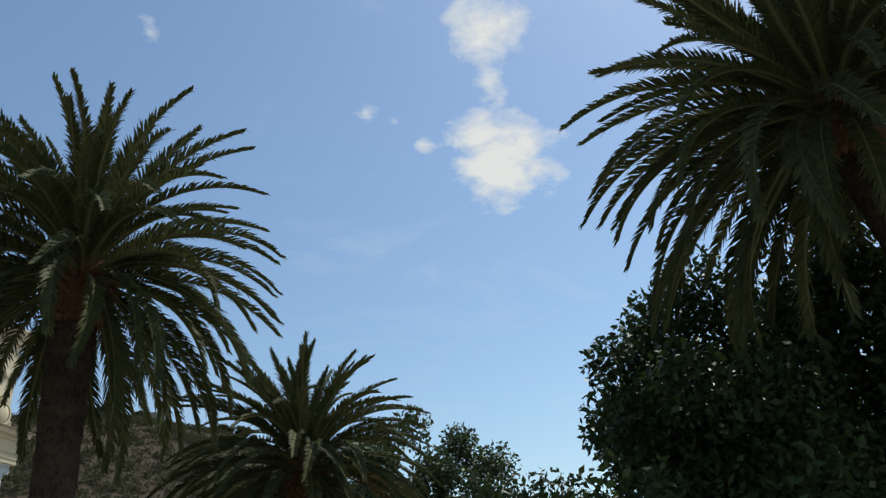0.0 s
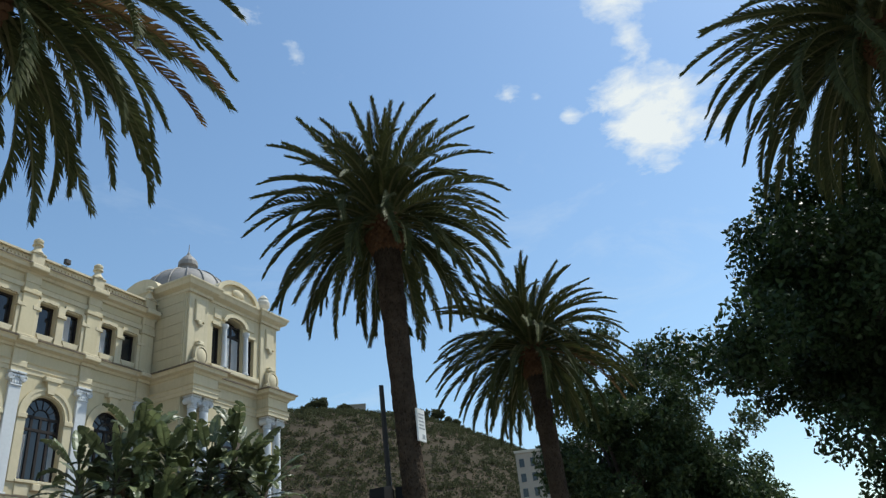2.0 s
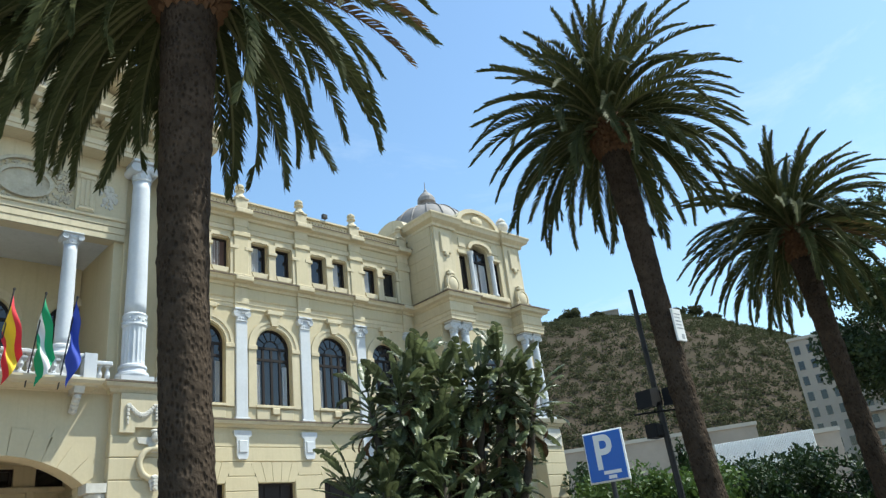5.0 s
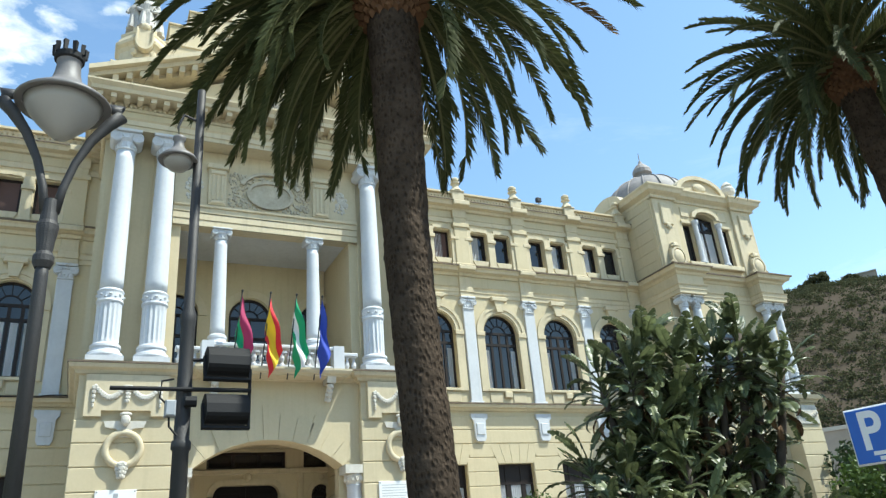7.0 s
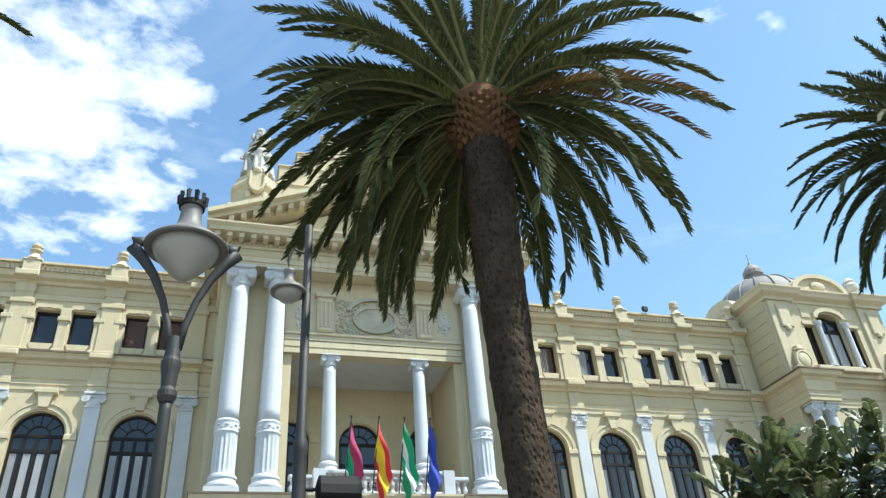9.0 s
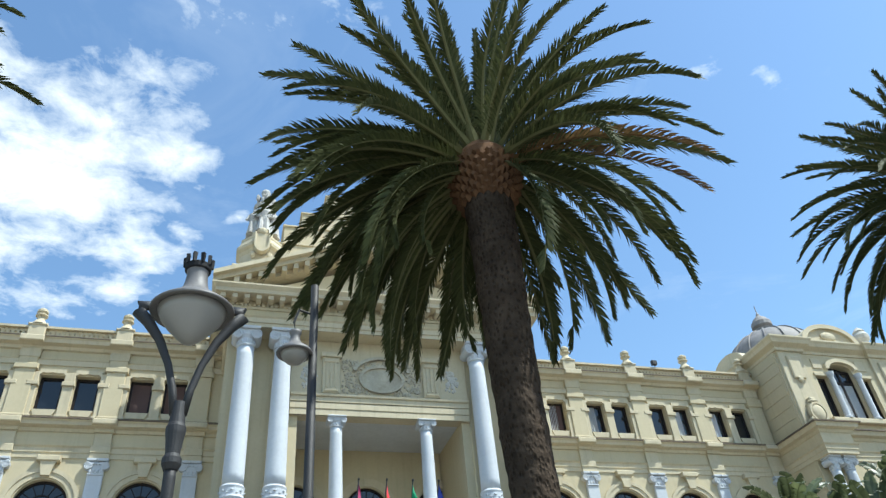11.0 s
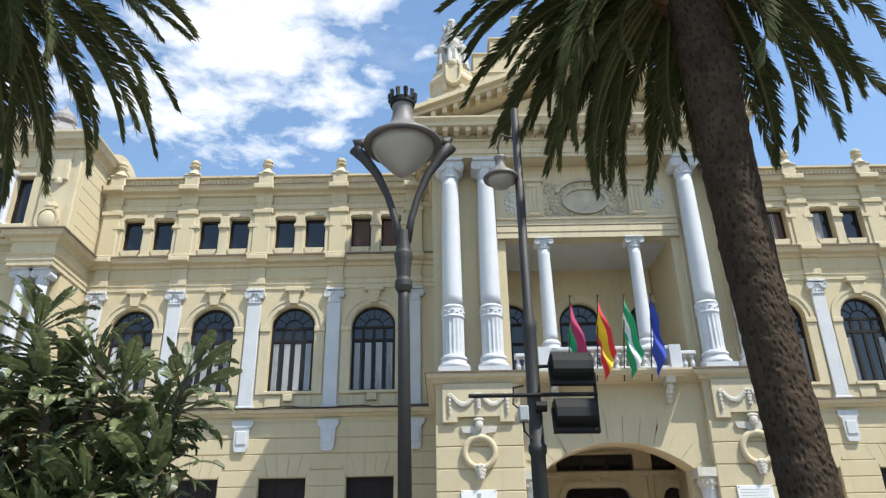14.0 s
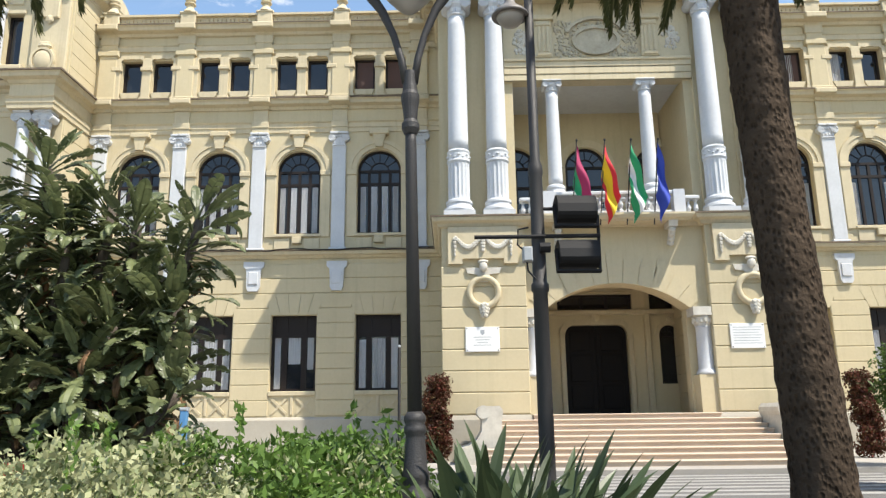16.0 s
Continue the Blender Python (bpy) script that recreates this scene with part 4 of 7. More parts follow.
hp_each("balustrade_rail", bm, PALE)
bm = bmesh.new()
lathe(bm, 0, 0, [(0.09, 8.52), (0.09, 8.57), (0.05, 8.60), (0.05, 8.64), (0.095, 8.76), (0.08, 8.86), (0.045, 8.96), (0.045, 9.02), (0.085, 9.06), (0.085, 9.10)], 10)
BAL = hp("baluster", bm, PALE)
spots = [(3.45 + 0.36 + i * 0.242, yb) for i in range(16)] + [(2.62 + i * 0.26, PORT - 0.1) for i in range(4)] + [(2 * CX - 2.62 - i * 0.26, PORT - 0.1) for i in range(4)]
BAL.location = (spots[0][0] - CX, spots[0][1] - WING, 0)
for x, y in spots[1:]:
    hshare("baluster", BAL, Matrix.Translation((x, y, 0)))
bm = bmesh.new()
box(bm, 3.2, 2 * CX - 3.2, yb - 0.28, Y_PED + 0.32, 8.12, 8.40)
sweep(bm, [(3.2, Y_PED + 0.3), (3.2, yb - 0.28), (2 * CX - 3.2, yb - 0.28), (2 * CX - 3.2, Y_PED + 0.3)], [(-0.02, 8.14), (0.10, 8.2), (0.16, 8.30), (0.16, 8.37), (-0.02, 8.398)])
hp("balcony_slab", bm, CREAM_TRIM)
for x in (3.75, 2 * CX - 3.75):
    bm = bmesh.new()
    prism(bm, [(0, 0), (0.0, -0.2), (0.55, -0.2), (0.62, 0.0)], -0.16, 0.16)
    for i in range(4):
        ball(bm, (0.38 - 0.10 * i, 0, -0.3 - 0.13 * i), 0.16 - 0.02 * i, 0.15, 0.13, 1)
    for v in bm.verts:
        v.co = Vector((x + v.co.y, 25.35 - v.co.x, 8.12 + v.co.z))
    hp("console_bracket", bm, STONE, "carved console under the balcony")

# ledge over the pedestals, returning at the sides
LEDGE = [(-0.02, 8.06), (0.06, 8.10), (0.10, 8.2), (0.24, 8.26), (0.28, 8.36), (0.28, 8.43), (-0.02, 8.46)]
for a, b in ((P0, 2.62), (2 * CX - 2.62, P1)):
    bm = bmesh.new()
    sweep(bm, [(a, WING), (a, Y_PED), (b, Y_PED), (b, Y_PED + 0.4)], LEDGE)
    box(bm, a, b, Y_PED, WING, 8.06, 8.46)
    hp("pedestal_ledge", bm, CREAM_TRIM)
    bm = bmesh.new()
    sweep(bm, [(a, WING), (a, Y_PED), (b, Y_PED), (b, Y_PED + 0.4)], [(0.1, 8.456), (0.27, 8.39), (0.315, 8.395), (0.315, 8.455), (0.1, 8.478)])
    hp("ledge_top", bm, WORN)
bm = bmesh.new()
sweep(bm, [(2.62, Y_PED + 0.3), (2 * CX - 2.62, Y_PED + 0.3)], [(-0.02, 8.06), (0.06, 8.10), (0.10, 8.2), (0.16, 8.26), (0.20, 8.36), (0.20, 8.43), (-0.02, 8.46)])
hp("pedestal_ledge", bm, CREAM_TRIM)

# pedestal blocks
for a, b in ((P0 + 0.06, 2.55), (2 * CX - 2.55, P1 - 0.06)):
    bm = bmesh.new()
    box(bm, a, b, Y_PED + 0.04, Y_PED + 1.15, 0.13, 8.06)
    box(bm, *((a, CX - 3.95) if a < CX else (CX + 3.95, b)), Y_PED + 1.15, WING, 0.13, 8.06)
    hp("pedestal_core", bm, CREAM)
    z = 1.62
    while z < 6.4:
        bm = bmesh.new()
        soft_box(bm, a - 0.03, b + 0.03, Y_PED, Y_PED + 0.5, z + 0.015, z + 0.715, 0.025)
        hp("stone_course", bm, CREAM)
        bm = bmesh.new()
        box(bm, a - 0.03, a + 0.02, Y_PED + 0.5, WING, z + 0.015, z + 0.715)
        box(bm, b - 0.02, b + 0.03, Y_PED + 0.5, Y_PED + 0.9, z + 0.015, z + 0.715)
        hp_each("stone_course", bm, CREAM)
        z += 0.72
    bm = bmesh.new()
    sweep(bm, [(a, WING), (a, Y_PED + 0.02), (b, Y_PED + 0.02), (b, Y_PED + 1.0)], [(-0.02, 0.13), (0.08, 0.13), (0.08, 1.45), (0.04, 1.58), (-0.02, 1.6)])
    hp("plinth", bm, PLINTH)
    c = (a + b) / 2
    # panel with swags
    bm = bmesh.new()
    prism(bm, [(c - 1.22, 8.06), (c - 1.22, 6.74), (c - 0.72, 6.74), (c - 0.72, 6.92), (c + 0.72, 6.92), (c + 0.72, 6.74), (c + 1.22, 6.74), (c + 1.22, 8.06)], Y_PED - 0.12, Y_PED + 0.06)
    hp("panel", bm, CREAM_TRIM)
    bm = bmesh.new()
    for s in (-1, 1):
        for i in range(13):
            u = i / 12
            x = c + s * (0.08 + 0.86 * u)
            zz = 7.66 - 0.34 * math.sin(math.pi * u)
            ball(bm, (x, Y_PED - 0.15, zz), 0.075 + 0.035 * math.sin(math.pi * u), 0.06, 0.075 + 0.03 * math.sin(math.pi * u), 1)
        for i in range(5):
            ball(bm, (c + s * 0.98, Y_PED - 0.15, 7.62 - 0.14 * i), 0.085 - 0.01 * i, 0.06, 0.09, 1)
    for i in range(5):
        ball(bm, (c, Y_PED - 0.15, 7.66 - 0.11 * i), 0.11 - 0.012 * abs(i - 2), 0.07, 0.08, 1)
    hp("swag", bm, STONE, "carved fruit garland")
    # ring with mask above and leaf drop below
    bm = bmesh.new()
    R, rt, seg, sg2 = 0.50, 0.105, 36, 10
    vs = [[bm.verts.new((c + (R + rt * math.cos(q)) * math.cos(p), Y_PED - 0.06 - rt * math.sin(q), 5.74 + (R + rt * math.cos(q)) * math.sin(p)))
           for q in [2 * math.pi * j / sg2 for j in range(sg2)]] for p in [2 * math.pi * i / seg for i in range(seg)]]
    for i in range(seg):
        for j in range(sg2):
            bm.faces.new((vs[i][j], vs[(i + 1) % seg][j], vs[(i + 1) % seg][(j + 1) % sg2], vs[i][(j + 1) % sg2]))
    hp("stone_ring", bm, CREAM_TRIM, "round moulded ring", True)
    bm = bmesh.new()
    prism(bm, [(c - 0.62, 6.60), (c + 0.62, 6.60), (c + 0.55, 6.40), (c + 0.22, 6.36), (c + 0.16, 6.1), (c - 0.16, 6.1), (c - 0.22, 6.36), (c - 0.55, 6.40)], Y_PED - 0.07, Y_PED + 0.03)
    ball(bm, (c, Y_PED - 0.14, 6.62), 0.15, 0.13, 0.19, 2)
    ball(bm, (c, Y_PED - 0.12, 6.80), 0.19, 0.12, 0.08, 2)
    hp("carved_mask", bm, STONE, "worn carved mask over the ring")
    bm = bmesh.new()
    for i in range(4):
        ball(bm, (c, Y_PED - 0.15, 5.28 - 0.11 * i), 0.17 - 0.03 * i, 0.09, 0.1, 1)
        for s in (-1, 1):
            ball(bm, (c + s * (0.15 - 0.03 * i), Y_PED - 0.11, 5.25 - 0.11 * i), 0.08, 0.06, 0.09, 1)
    hp("leaf_drop", bm, STONE, "worn carved leaf drop")

# wall plaques
for c, lines, label in ((1.02, 5, "white marble wall plaque with small dark lettering"), (2 * CX - 1.45, 6, "pale stone wall plaque with faint lettering")):
    pq = tagged(empty("wall_plaque", (c, Y_PED - 0.03, 4.12)), label, "plaque")
    bm = bmesh.new()
    soft_box(bm, -0.58, 0.58, -0.02, 0.024, -0.42, 0.42, 0.008)
    part("slab", bm, WHITE, pq)
    bm = bmesh.new()
    if lines == 5:
        prism(bm, [(-0.07, 0.32), (0.07, 0.32), (0.07, 0.2), (0.0, 0.13), (-0.07, 0.2)], -0.024, -0.019)
        for i, w in enumerate((0.30, 0.24, 0.18, 0.30)):
            box(bm, -w, w, -0.023, -0.019, 0.06 - i * 0.09, 0.080 - i * 0.09)
    else:
        for i in range(7):
            box(bm, -0.48, 0.48 - 0.05 * (i % 3), -0.023, -0.019, 0.28 - i * 0.09, 0.298 - i * 0.09)
    part("lettering", bm, GREY_BOX, pq)
    for sx in (-1, 1):
        for sz in (-1, 1):
            bm = bmesh.new()
            ball(bm, (sx * 0.53, -0.022, sz * 0.37), 0.022, 0.012, 0.022, 1)
            part("stud", bm, IRON, pq)

# ---- entrance: segmental arch, flanking stub columns, door recess ----
A0, A1, ZS, ZA = CX - 2.5, CX + 2.5, 5.15, 6.05
yf = Y_PED + 0.3


def seg_arc(half, rise, zs, n=24):
    rad = (half * half + rise * rise) / (2 * rise)
    t = math.asin(half / rad)
    return [(CX + rad * math.sin(-t + 2 * t * i / n), zs + rise - rad + rad * math.cos(-t + 2 * t * i / n)) for i in range(n + 1)]


bm = bmesh.new()
low = seg_arc(2.5, ZA - ZS, ZS)
strip(bm, low, [(x, 8.08) for x, z in low], yf, yf + 0.9)
for a, b in ((2.5, A0), (A1, 2 * CX - 2.5)):
    box(bm, a, b, yf, yf + 0.9, 5.15, 8.08)
    box(bm, a, b, yf + 0.45, yf + 0.9, 1.5, 5.15)
hp_each("entrance_arch", bm, CREAM)
n = 11
lo, hi = seg_arc(2.52, ZA - ZS, ZS, n), seg_arc(3.05, 1.35, 5.55, n)
for i in range(n):
    bm = bmesh.new()
    g = 0.012
    (ax, az), (bx, bz), (cx_, cz_), (dx, dz) = lo[i], lo[i + 1], hi[i + 1], hi[i]
    ext = 0.28 if i in (2, n // 2, n - 3) else 0.0
    prism(bm, [(ax + g, az), (bx - g, bz), (cx_ - g, cz_ + ext), (dx + g, dz + ext)], yf - 0.03, yf + 0.02)
    hp("arch_stone", bm, CREAM)
for x in (2.78, 2 * CX - 2.78):
    st = new("stub_column")
    st.parent = hall
    st.location = (x - CX, yf + 0.1 - WING, 0)
    bm = bmesh.new()
    box(bm, -0.36, 0.36, -0.30, 0.40, 1.5, 2.85)
    sub("base", bm, CREAM, st)
    bm = bmesh.new()
    lathe(bm, 0, 0, [(0.34, 2.85), (0.35, 2.93), (0.30, 3.0), (0.27, 3.06), (0.26, 4.45), (0.29, 4.5)], 24)
    sub("shaft", bm, PALE, st, "", True)
    bm = bmesh.new()
    lathe(bm, 0, 0, [(0.27, 4.48), (0.31, 4.62), (0.36, 4.8), (0.33, 4.86)], 20)
    for i in range(12):
        a = i * math.pi / 6
        ball(bm, (0.31 * math.cos(a), 0.31 * math.sin(a), 4.68), 0.07, 0.07, 0.11, 1)
    box(bm, -0.42, 0.42, -0.38, 0.4, 4.86, 5.15)
    sub("capital", bm, STONE, st, "carved leafy capital")
# recess
yd = 29.45
bm = bmesh.new()
box(bm, A0 - 1.4, A0 - 1.1, yf + 0.9, yd, 1.5, 8.08)
box(bm, A1 + 1.1, A1 + 1.4, yf + 0.9, yd, 1.5, 8.08)
hp_each("porch_side_wall", bm, CREAM)
bm = bmesh.new()
box(bm, A0 - 1.4, A1 + 1.4, yf + 0.9, yd, 6.4, 6.6)
box(bm, A0 - 1.4, A1 + 1.4, yf + 0.9, yd, 1.45, 1.5)
hp("porch_soffit", bm, CREAM)
bm = bmesh.new()
D0, D1 = CX - 1.24, CX + 1.24
box(bm, A0 - 1.2, D0, yd, yd + 0.35, 1.5, 2.72)
box(bm, D1, A1 + 1.2, yd, yd + 0.35, 1.5, 2.72)
for s in (-1, 1):
    x0, x1 = sorted((CX + s * 1.24, CX + s * 2.51))
    box(bm, x0, x1, yd, yd + 0.35, 2.72, 5.62)
    x0, x1 = sorted((CX + s * 3.33, CX + s * 3.70))
    box(bm, x0, x1, yd, yd + 0.35, 2.72, 5.62)
    pts = arc(CX + s * 2.92, 4.62, 0.41, n=14)
    strip(bm, pts, [(x, 5.62) for x, z in pts], yd, yd + 0.35)
box(bm, D0, D1, yd, yd + 0.35, 5.06, 5.62)
box(bm, A0 - 1.2, A1 + 1.2, yd, yd + 0.35, 6.3, 6.5)
for s in (-1, 1):
    for q0, q1 in ((1.5, 2.2), (3.2, 3.7)):
        x0, x1 = sorted((CX + s * q0, CX + s * q1))
        box(bm, x0, x1, yd, yd + 0.35, 5.62, 6.3)
hp_each("porch_back_wall", bm, CREAM)
bm = bmesh.new()
soft_box(bm, A0 - 1.1, A1 + 1.1, yd - 0.16, yd + 0.02, 5.46, 5.66, 0.04)
for s in (-1, 1):
    x0, x1 = sorted((CX + s * 1.26, CX + s * 1.46))
    soft_box(bm, x0, x1, yd - 0.10, yd + 0.02, 1.6, 4.7, 0.03)
    x0, x1 = sorted((CX + s * 1.92, CX + s * 2.16))
    soft_box(bm, x0, x1, yd - 0.14, yd + 0.02, 1.6, 5.5, 0.03)
    ring_band(bm, CX + s * 2.92, 4.62, 0.44, 0.58, yd - 0.08, yd + 0.02, n=14)
    ball(bm, (CX + s * 2.92, yd - 0.08, 5.25), 0.12, 0.08, 0.14, 1)
pts_in = [(D0, 4.7)] + arc(CX - 0.84, 4.66, 0.4, 180, 90, 6) + arc(CX + 0.84, 4.66, 0.4, 90, 0, 6) + [(D1, 4.7)]
pts_out = [(D0 - 0.22, 4.7)] + arc(CX - 0.84, 4.66, 0.62, 180, 90, 6) + arc(CX + 0.84, 4.66, 0.62, 90, 0, 6) + [(D1 + 0.22, 4.7)]
strip(bm, pts_in, pts_out, yd - 0.10, yd + 0.02)
ball(bm, (CX, yd - 0.12, 5.36), 0.2, 0.1, 0.2, 1)
hp_each("door_surround", bm, CREAM_TRIM)
bm = bmesh.new()
for s in (-1, 1):       # small spandrels that round the door's upper corners
    pts = arc(CX + s * 0.84, 4.66, 0.4, 90 if s > 0 else 180, 0 if s > 0 else 90, 8)
    strip(bm, pts, [(x, 5.07) for x, z in pts], yd + 0.02, yd + 0.2)
hp_each("door_spandrel", bm, CREAM)
door = new("entrance_door")
door.parent = hall
door.location = (0, yd + 0.2 - WING, 0)
door["label"] = "dark double entrance door"
bm = bmesh.new()
box(bm, -1.24, 1.24, 0.06, 0.12, 1.6, 5.06)
sub("frame", bm, DOOR, door)
for s in (-1, 1):
    bm = bmesh.new()
    x0, x1 = sorted((s * 0.015, s * 1.22))
    box(bm, x0, x1, 0.0, 0.06, 1.62, 5.04)
    for z0, z1 in ((1.8, 2.7), (2.85, 3.9), (4.05, 4.8)):
        soft_box(bm, x0 + 0.18, x1 - 0.18, -0.03, 0.01, z0, z1, 0.02)
    sub("door_leaf", bm, DOOR, door)
    window_box("side_light", CX + s * 2.92, 2.72, 4.62, 0.41, yd + 0.2, (), (), arch=1, label="narrow arched dark side light")
window_box("fanlight", CX, 5.66, 6.3, 1.5, yd + 0.2, (-0.5, 0.5), (), label="dark glazed transom over the door")
for s in (-1, 1):
    window_box("fanlight", CX + s * 2.7, 5.66, 6.3, 0.5, yd + 0.2, (), (), label="dark glazed transom over the side light")

# ---- steps with scrolled cheeks ----
steps = tagged(empty("entrance_steps", (CX, 24, 0.13)), "broad worn pale marble entrance steps", "steps")
n, rise, tread = 9, (1.60 - 0.13) / 9, 0.42
for i in range(n):
    bm = bmesh.new()
    z0, z1 = 0.13 + i * rise, 0.13 + (i + 1) * rise
    y0 = 21.55 + i * tread
    hw = 4.85 if i < 3 else (4.24 if i < 8 else 3.1)
    y1 = yd if i == n - 1 else y0 + tread + 0.06
    box(bm, CX - hw + 0.02, CX + hw - 0.02, y0 + 0.04, y1, z0, z1 - 0.05)
    soft_box(bm, CX - hw, CX + hw, y0, y1, z1 - 0.05, z1, 0.015)
    part("step", bm, MARBLE, steps).location = (-CX, -24, -0.13)
for s in (-1, 1):
    ck = tagged(empty("stair_scroll", (CX + s * 4.62, 24.1, 0.13)), "pale stone scroll flanking the entrance steps", "stair scroll", "stair scrolls")
    # seen from the street it rolls over at the top and sweeps outwards at the foot
    prof = [(-0.36, 0), (-0.36, 1.35), (-0.40, 1.48), (-0.40, 1.62), (-0.30, 1.74), (0.26, 1.74), (0.36, 1.62), (0.34, 1.46), (0.24, 1.30), (0.26, 1.0), (0.40, 0.75), (0.66, 0.56), (0.92, 0.50), (1.02, 0.36), (1.02, 0)]
    bm = bmesh.new()
    prism(bm, [(s * x, z) for x, z in prof], -0.9, 0.6)
    part("cheek", bm, STONE, ck)
    bm = bmesh.new()
    for x, z, rad in ((0.20, 1.56, 0.20), (0.86, 0.30, 0.22)):
        prism(bm, arc(s * x, z, rad, 0, 345, 20), -0.95, 0.6)
    part("volute", bm, STONE, ck)

# ---- entablature, pediment, attic ----
def ez(z):
    """Heights of the entablature, which is lower than its order would ask."""
    return 17.36 + (z - 17.36) * 0.82


def low_order(prof):
    return [(o, ez(z)) for o, z in prof]


bm = bmesh.new()
y0 = PORT - 0.35
box(bm, P0 - 0.02, P1 + 0.02, y0, WING + 0.5, 17.36, ez(19.1))
hp("entablature", bm, CREAM)
plan = [(P0 - 0.02, WING), (P0 - 0.02, y0), (P1 + 0.02, y0), (P1 + 0.02, WING)]
bm = bmesh.new()
sweep(bm, plan, low_order([(-0.02, 17.36), (0.04, 17.36), (0.04, 17.56), (0.09, 17.58), (0.09, 17.82), (0.16, 17.9), (-0.02, 17.92)]))
sweep(bm, plan, low_order([(-0.02, 18.30), (0.06, 18.32), (0.10, 18.42), (-0.02, 18.44)]))
sweep(bm, plan, low_order([(-0.02, 18.78), (0.36, 18.80), (0.62, 18.82), (0.64, 19.0), (0.78, 19.16), (0.78, 19.24), (-0.02, 19.28)]))
hp("main_cornice", bm, CREAM_TRIM)
bm = bmesh.new()
verts, faces = [], []


def add_box(x0, x1, y0, y1, z0, z1):
    b = len(verts)
    verts.extend([(x0, y0, z0), (x1, y0, z0), (x1, y1, z0), (x0, y1, z0), (x0, y0, z1), (x1, y0, z1), (x1, y1, z1), (x0, y1, z1)])
    faces.extend([tuple(b + i for i in f) for f in ((0, 3, 2, 1), (4, 5, 6, 7), (0, 1, 5, 4), (1, 2, 6, 5), (2, 3, 7, 6), (3, 0, 4, 7))])


x = P0 - 0.45
while x < P1 + 0.45:
    add_box(x, x + 0.2, y0 - 0.52, y0, ez(18.58), ez(18.795))
    x += 0.46
x = P0
while x < P1:
    add_box(x, x + 0.09, y0 - 0.12, y0, ez(18.44), ez(18.56))
    x += 0.17
for sx, s in ((P0 - 0.02, -1), (P1 + 0.02, 1)):
    y = y0
    while y < WING - 0.3:
        add_box(*sorted((sx, sx + s * 0.52)), y, y + 0.2, ez(18.58), ez(18.795))
        y += 0.46
bm.free()
me = bpy.data.meshes.new("dentil_band")
me.from_pydata(verts, [], faces)
me.materials.append(CREAM_TRIM)
dn = new("dentil_band", me)
dn.parent, dn.location = hall, (-CX, -WING, 0)
tagged(dn, "blocks under the cornice", kind="stuff")
ex0, ex1, zb, za = P0 - 0.80, P1 + 0.80, ez(19.28), 21.75
slope = (za - zb) / (CX - ex0)
bm = bmesh.new()
prism(bm, [(ex0 + 0.9, zb), (ex1 - 0.9, zb), (CX, za - 0.55)], y0 + 0.30, WING)
hp("tympanum", bm, CREAM)
for s in (-1, 1):
    e = ex0 if s < 0 else ex1
    bm = bmesh.new()
    for o0, o1, z0, z1 in ((0.86, 0.0, 0.22, 0.42), (0.62, 0.0, 0.02, 0.22), (0.16, 0.0, -0.2, 0.02)):
        yy = y0 - o0
        prism(bm, [(e, zb + z0), (CX, za + z0), (CX, za + z1), (e, zb + z1)], yy, WING + 0.3)
    hp_each("raking_cornice", bm, CREAM_TRIM)
    bm = bmesh.new()
    k = 0
    while 0.9 + k * 0.46 < abs(CX - e) - 0.3:
        xx = e - s * (0.9 + k * 0.46)
        zz = zb + (0.9 + k * 0.46) * slope
        box(bm, xx - 0.1, xx + 0.1, y0 - 0.55, y0, zz - 0.24, zz + 0.03)
        k += 1
    hp_each("modillion", bm, CREAM_TRIM)
bm = bmesh.new()
r = random.Random(8)
for i in range(60):
    x = CX + r.uniform(-3.2, 3.2)
    z = zb + r.uniform(0.1, max(0.15, (3.6 - abs(x - CX)) * slope * 0.7))
    ball(bm, (x, y0 + 0.24, z), r.uniform(0.08, 0.22), 0.16, r.uniform(0.08, 0.26), 1)
hp("tympanum_relief", bm, STONE, "carved relief of the gable")
# stepped attic behind the gable
for x0, x1, z1, y in ((0.95, 2 * CX - 0.95, 23.62, 27.97), (1.60, 2 * CX - 1.60, 24.74, 28.0), (2.42, 2 * CX - 2.42, 25.68, 28.03), (3.6, 2 * CX - 3.6, 27.0, 28.06)):
    bm = bmesh.new()
    box(bm, x0, x1, y, y + 1.2, 19.3, z1)
    hp("attic_step", bm, CREAM)
    bm = bmesh.new()
    soft_box(bm, x0 - 0.07, x1 + 0.07, y - 0.07, y + 1.28, z1, z1 + 0.10, 0.02)
    hp("attic_coping", bm, CREAM_TRIM)
bm = bmesh.new()
box(bm, P0 - 0.3, P1 + 0.3, 26.2, WING + 8, ez(19.28), 20.3)
hp("attic_base", bm, CREAM)
# corner pedestal: eight-sided, flaring to its cornice, with a shield
sx, sy = 0.57, 26.75
bm = bmesh.new()
soft_box(bm, sx - 1.15, sx + 1.15, sy - 0.8, sy + 0.8, 20.2, 20.78, 0.04)
hp("pedestal_plinth", bm, CREAM_TRIM)
bm = bmesh.new()
lathe(bm, sx, sy, [(1.02, 20.78), (1.02, 20.95), (0.93, 21.05), (0.90, 21.45), (0.98, 21.62), (1.10, 21.72), (1.12, 21.86), (1.04, 21.95), (0.92, 22.22), (0.94, 22.26), (0.94, 22.36), (0.5, 22.40)], 8)
bmesh.ops.rotate(bm, verts=bm.verts, cent=(sx, sy, 0), matrix=Matrix.Rotation(radians(22.5), 3, "Z"))
hp("statue_pedestal", bm, CREAM_TRIM)
bm = bmesh.new()
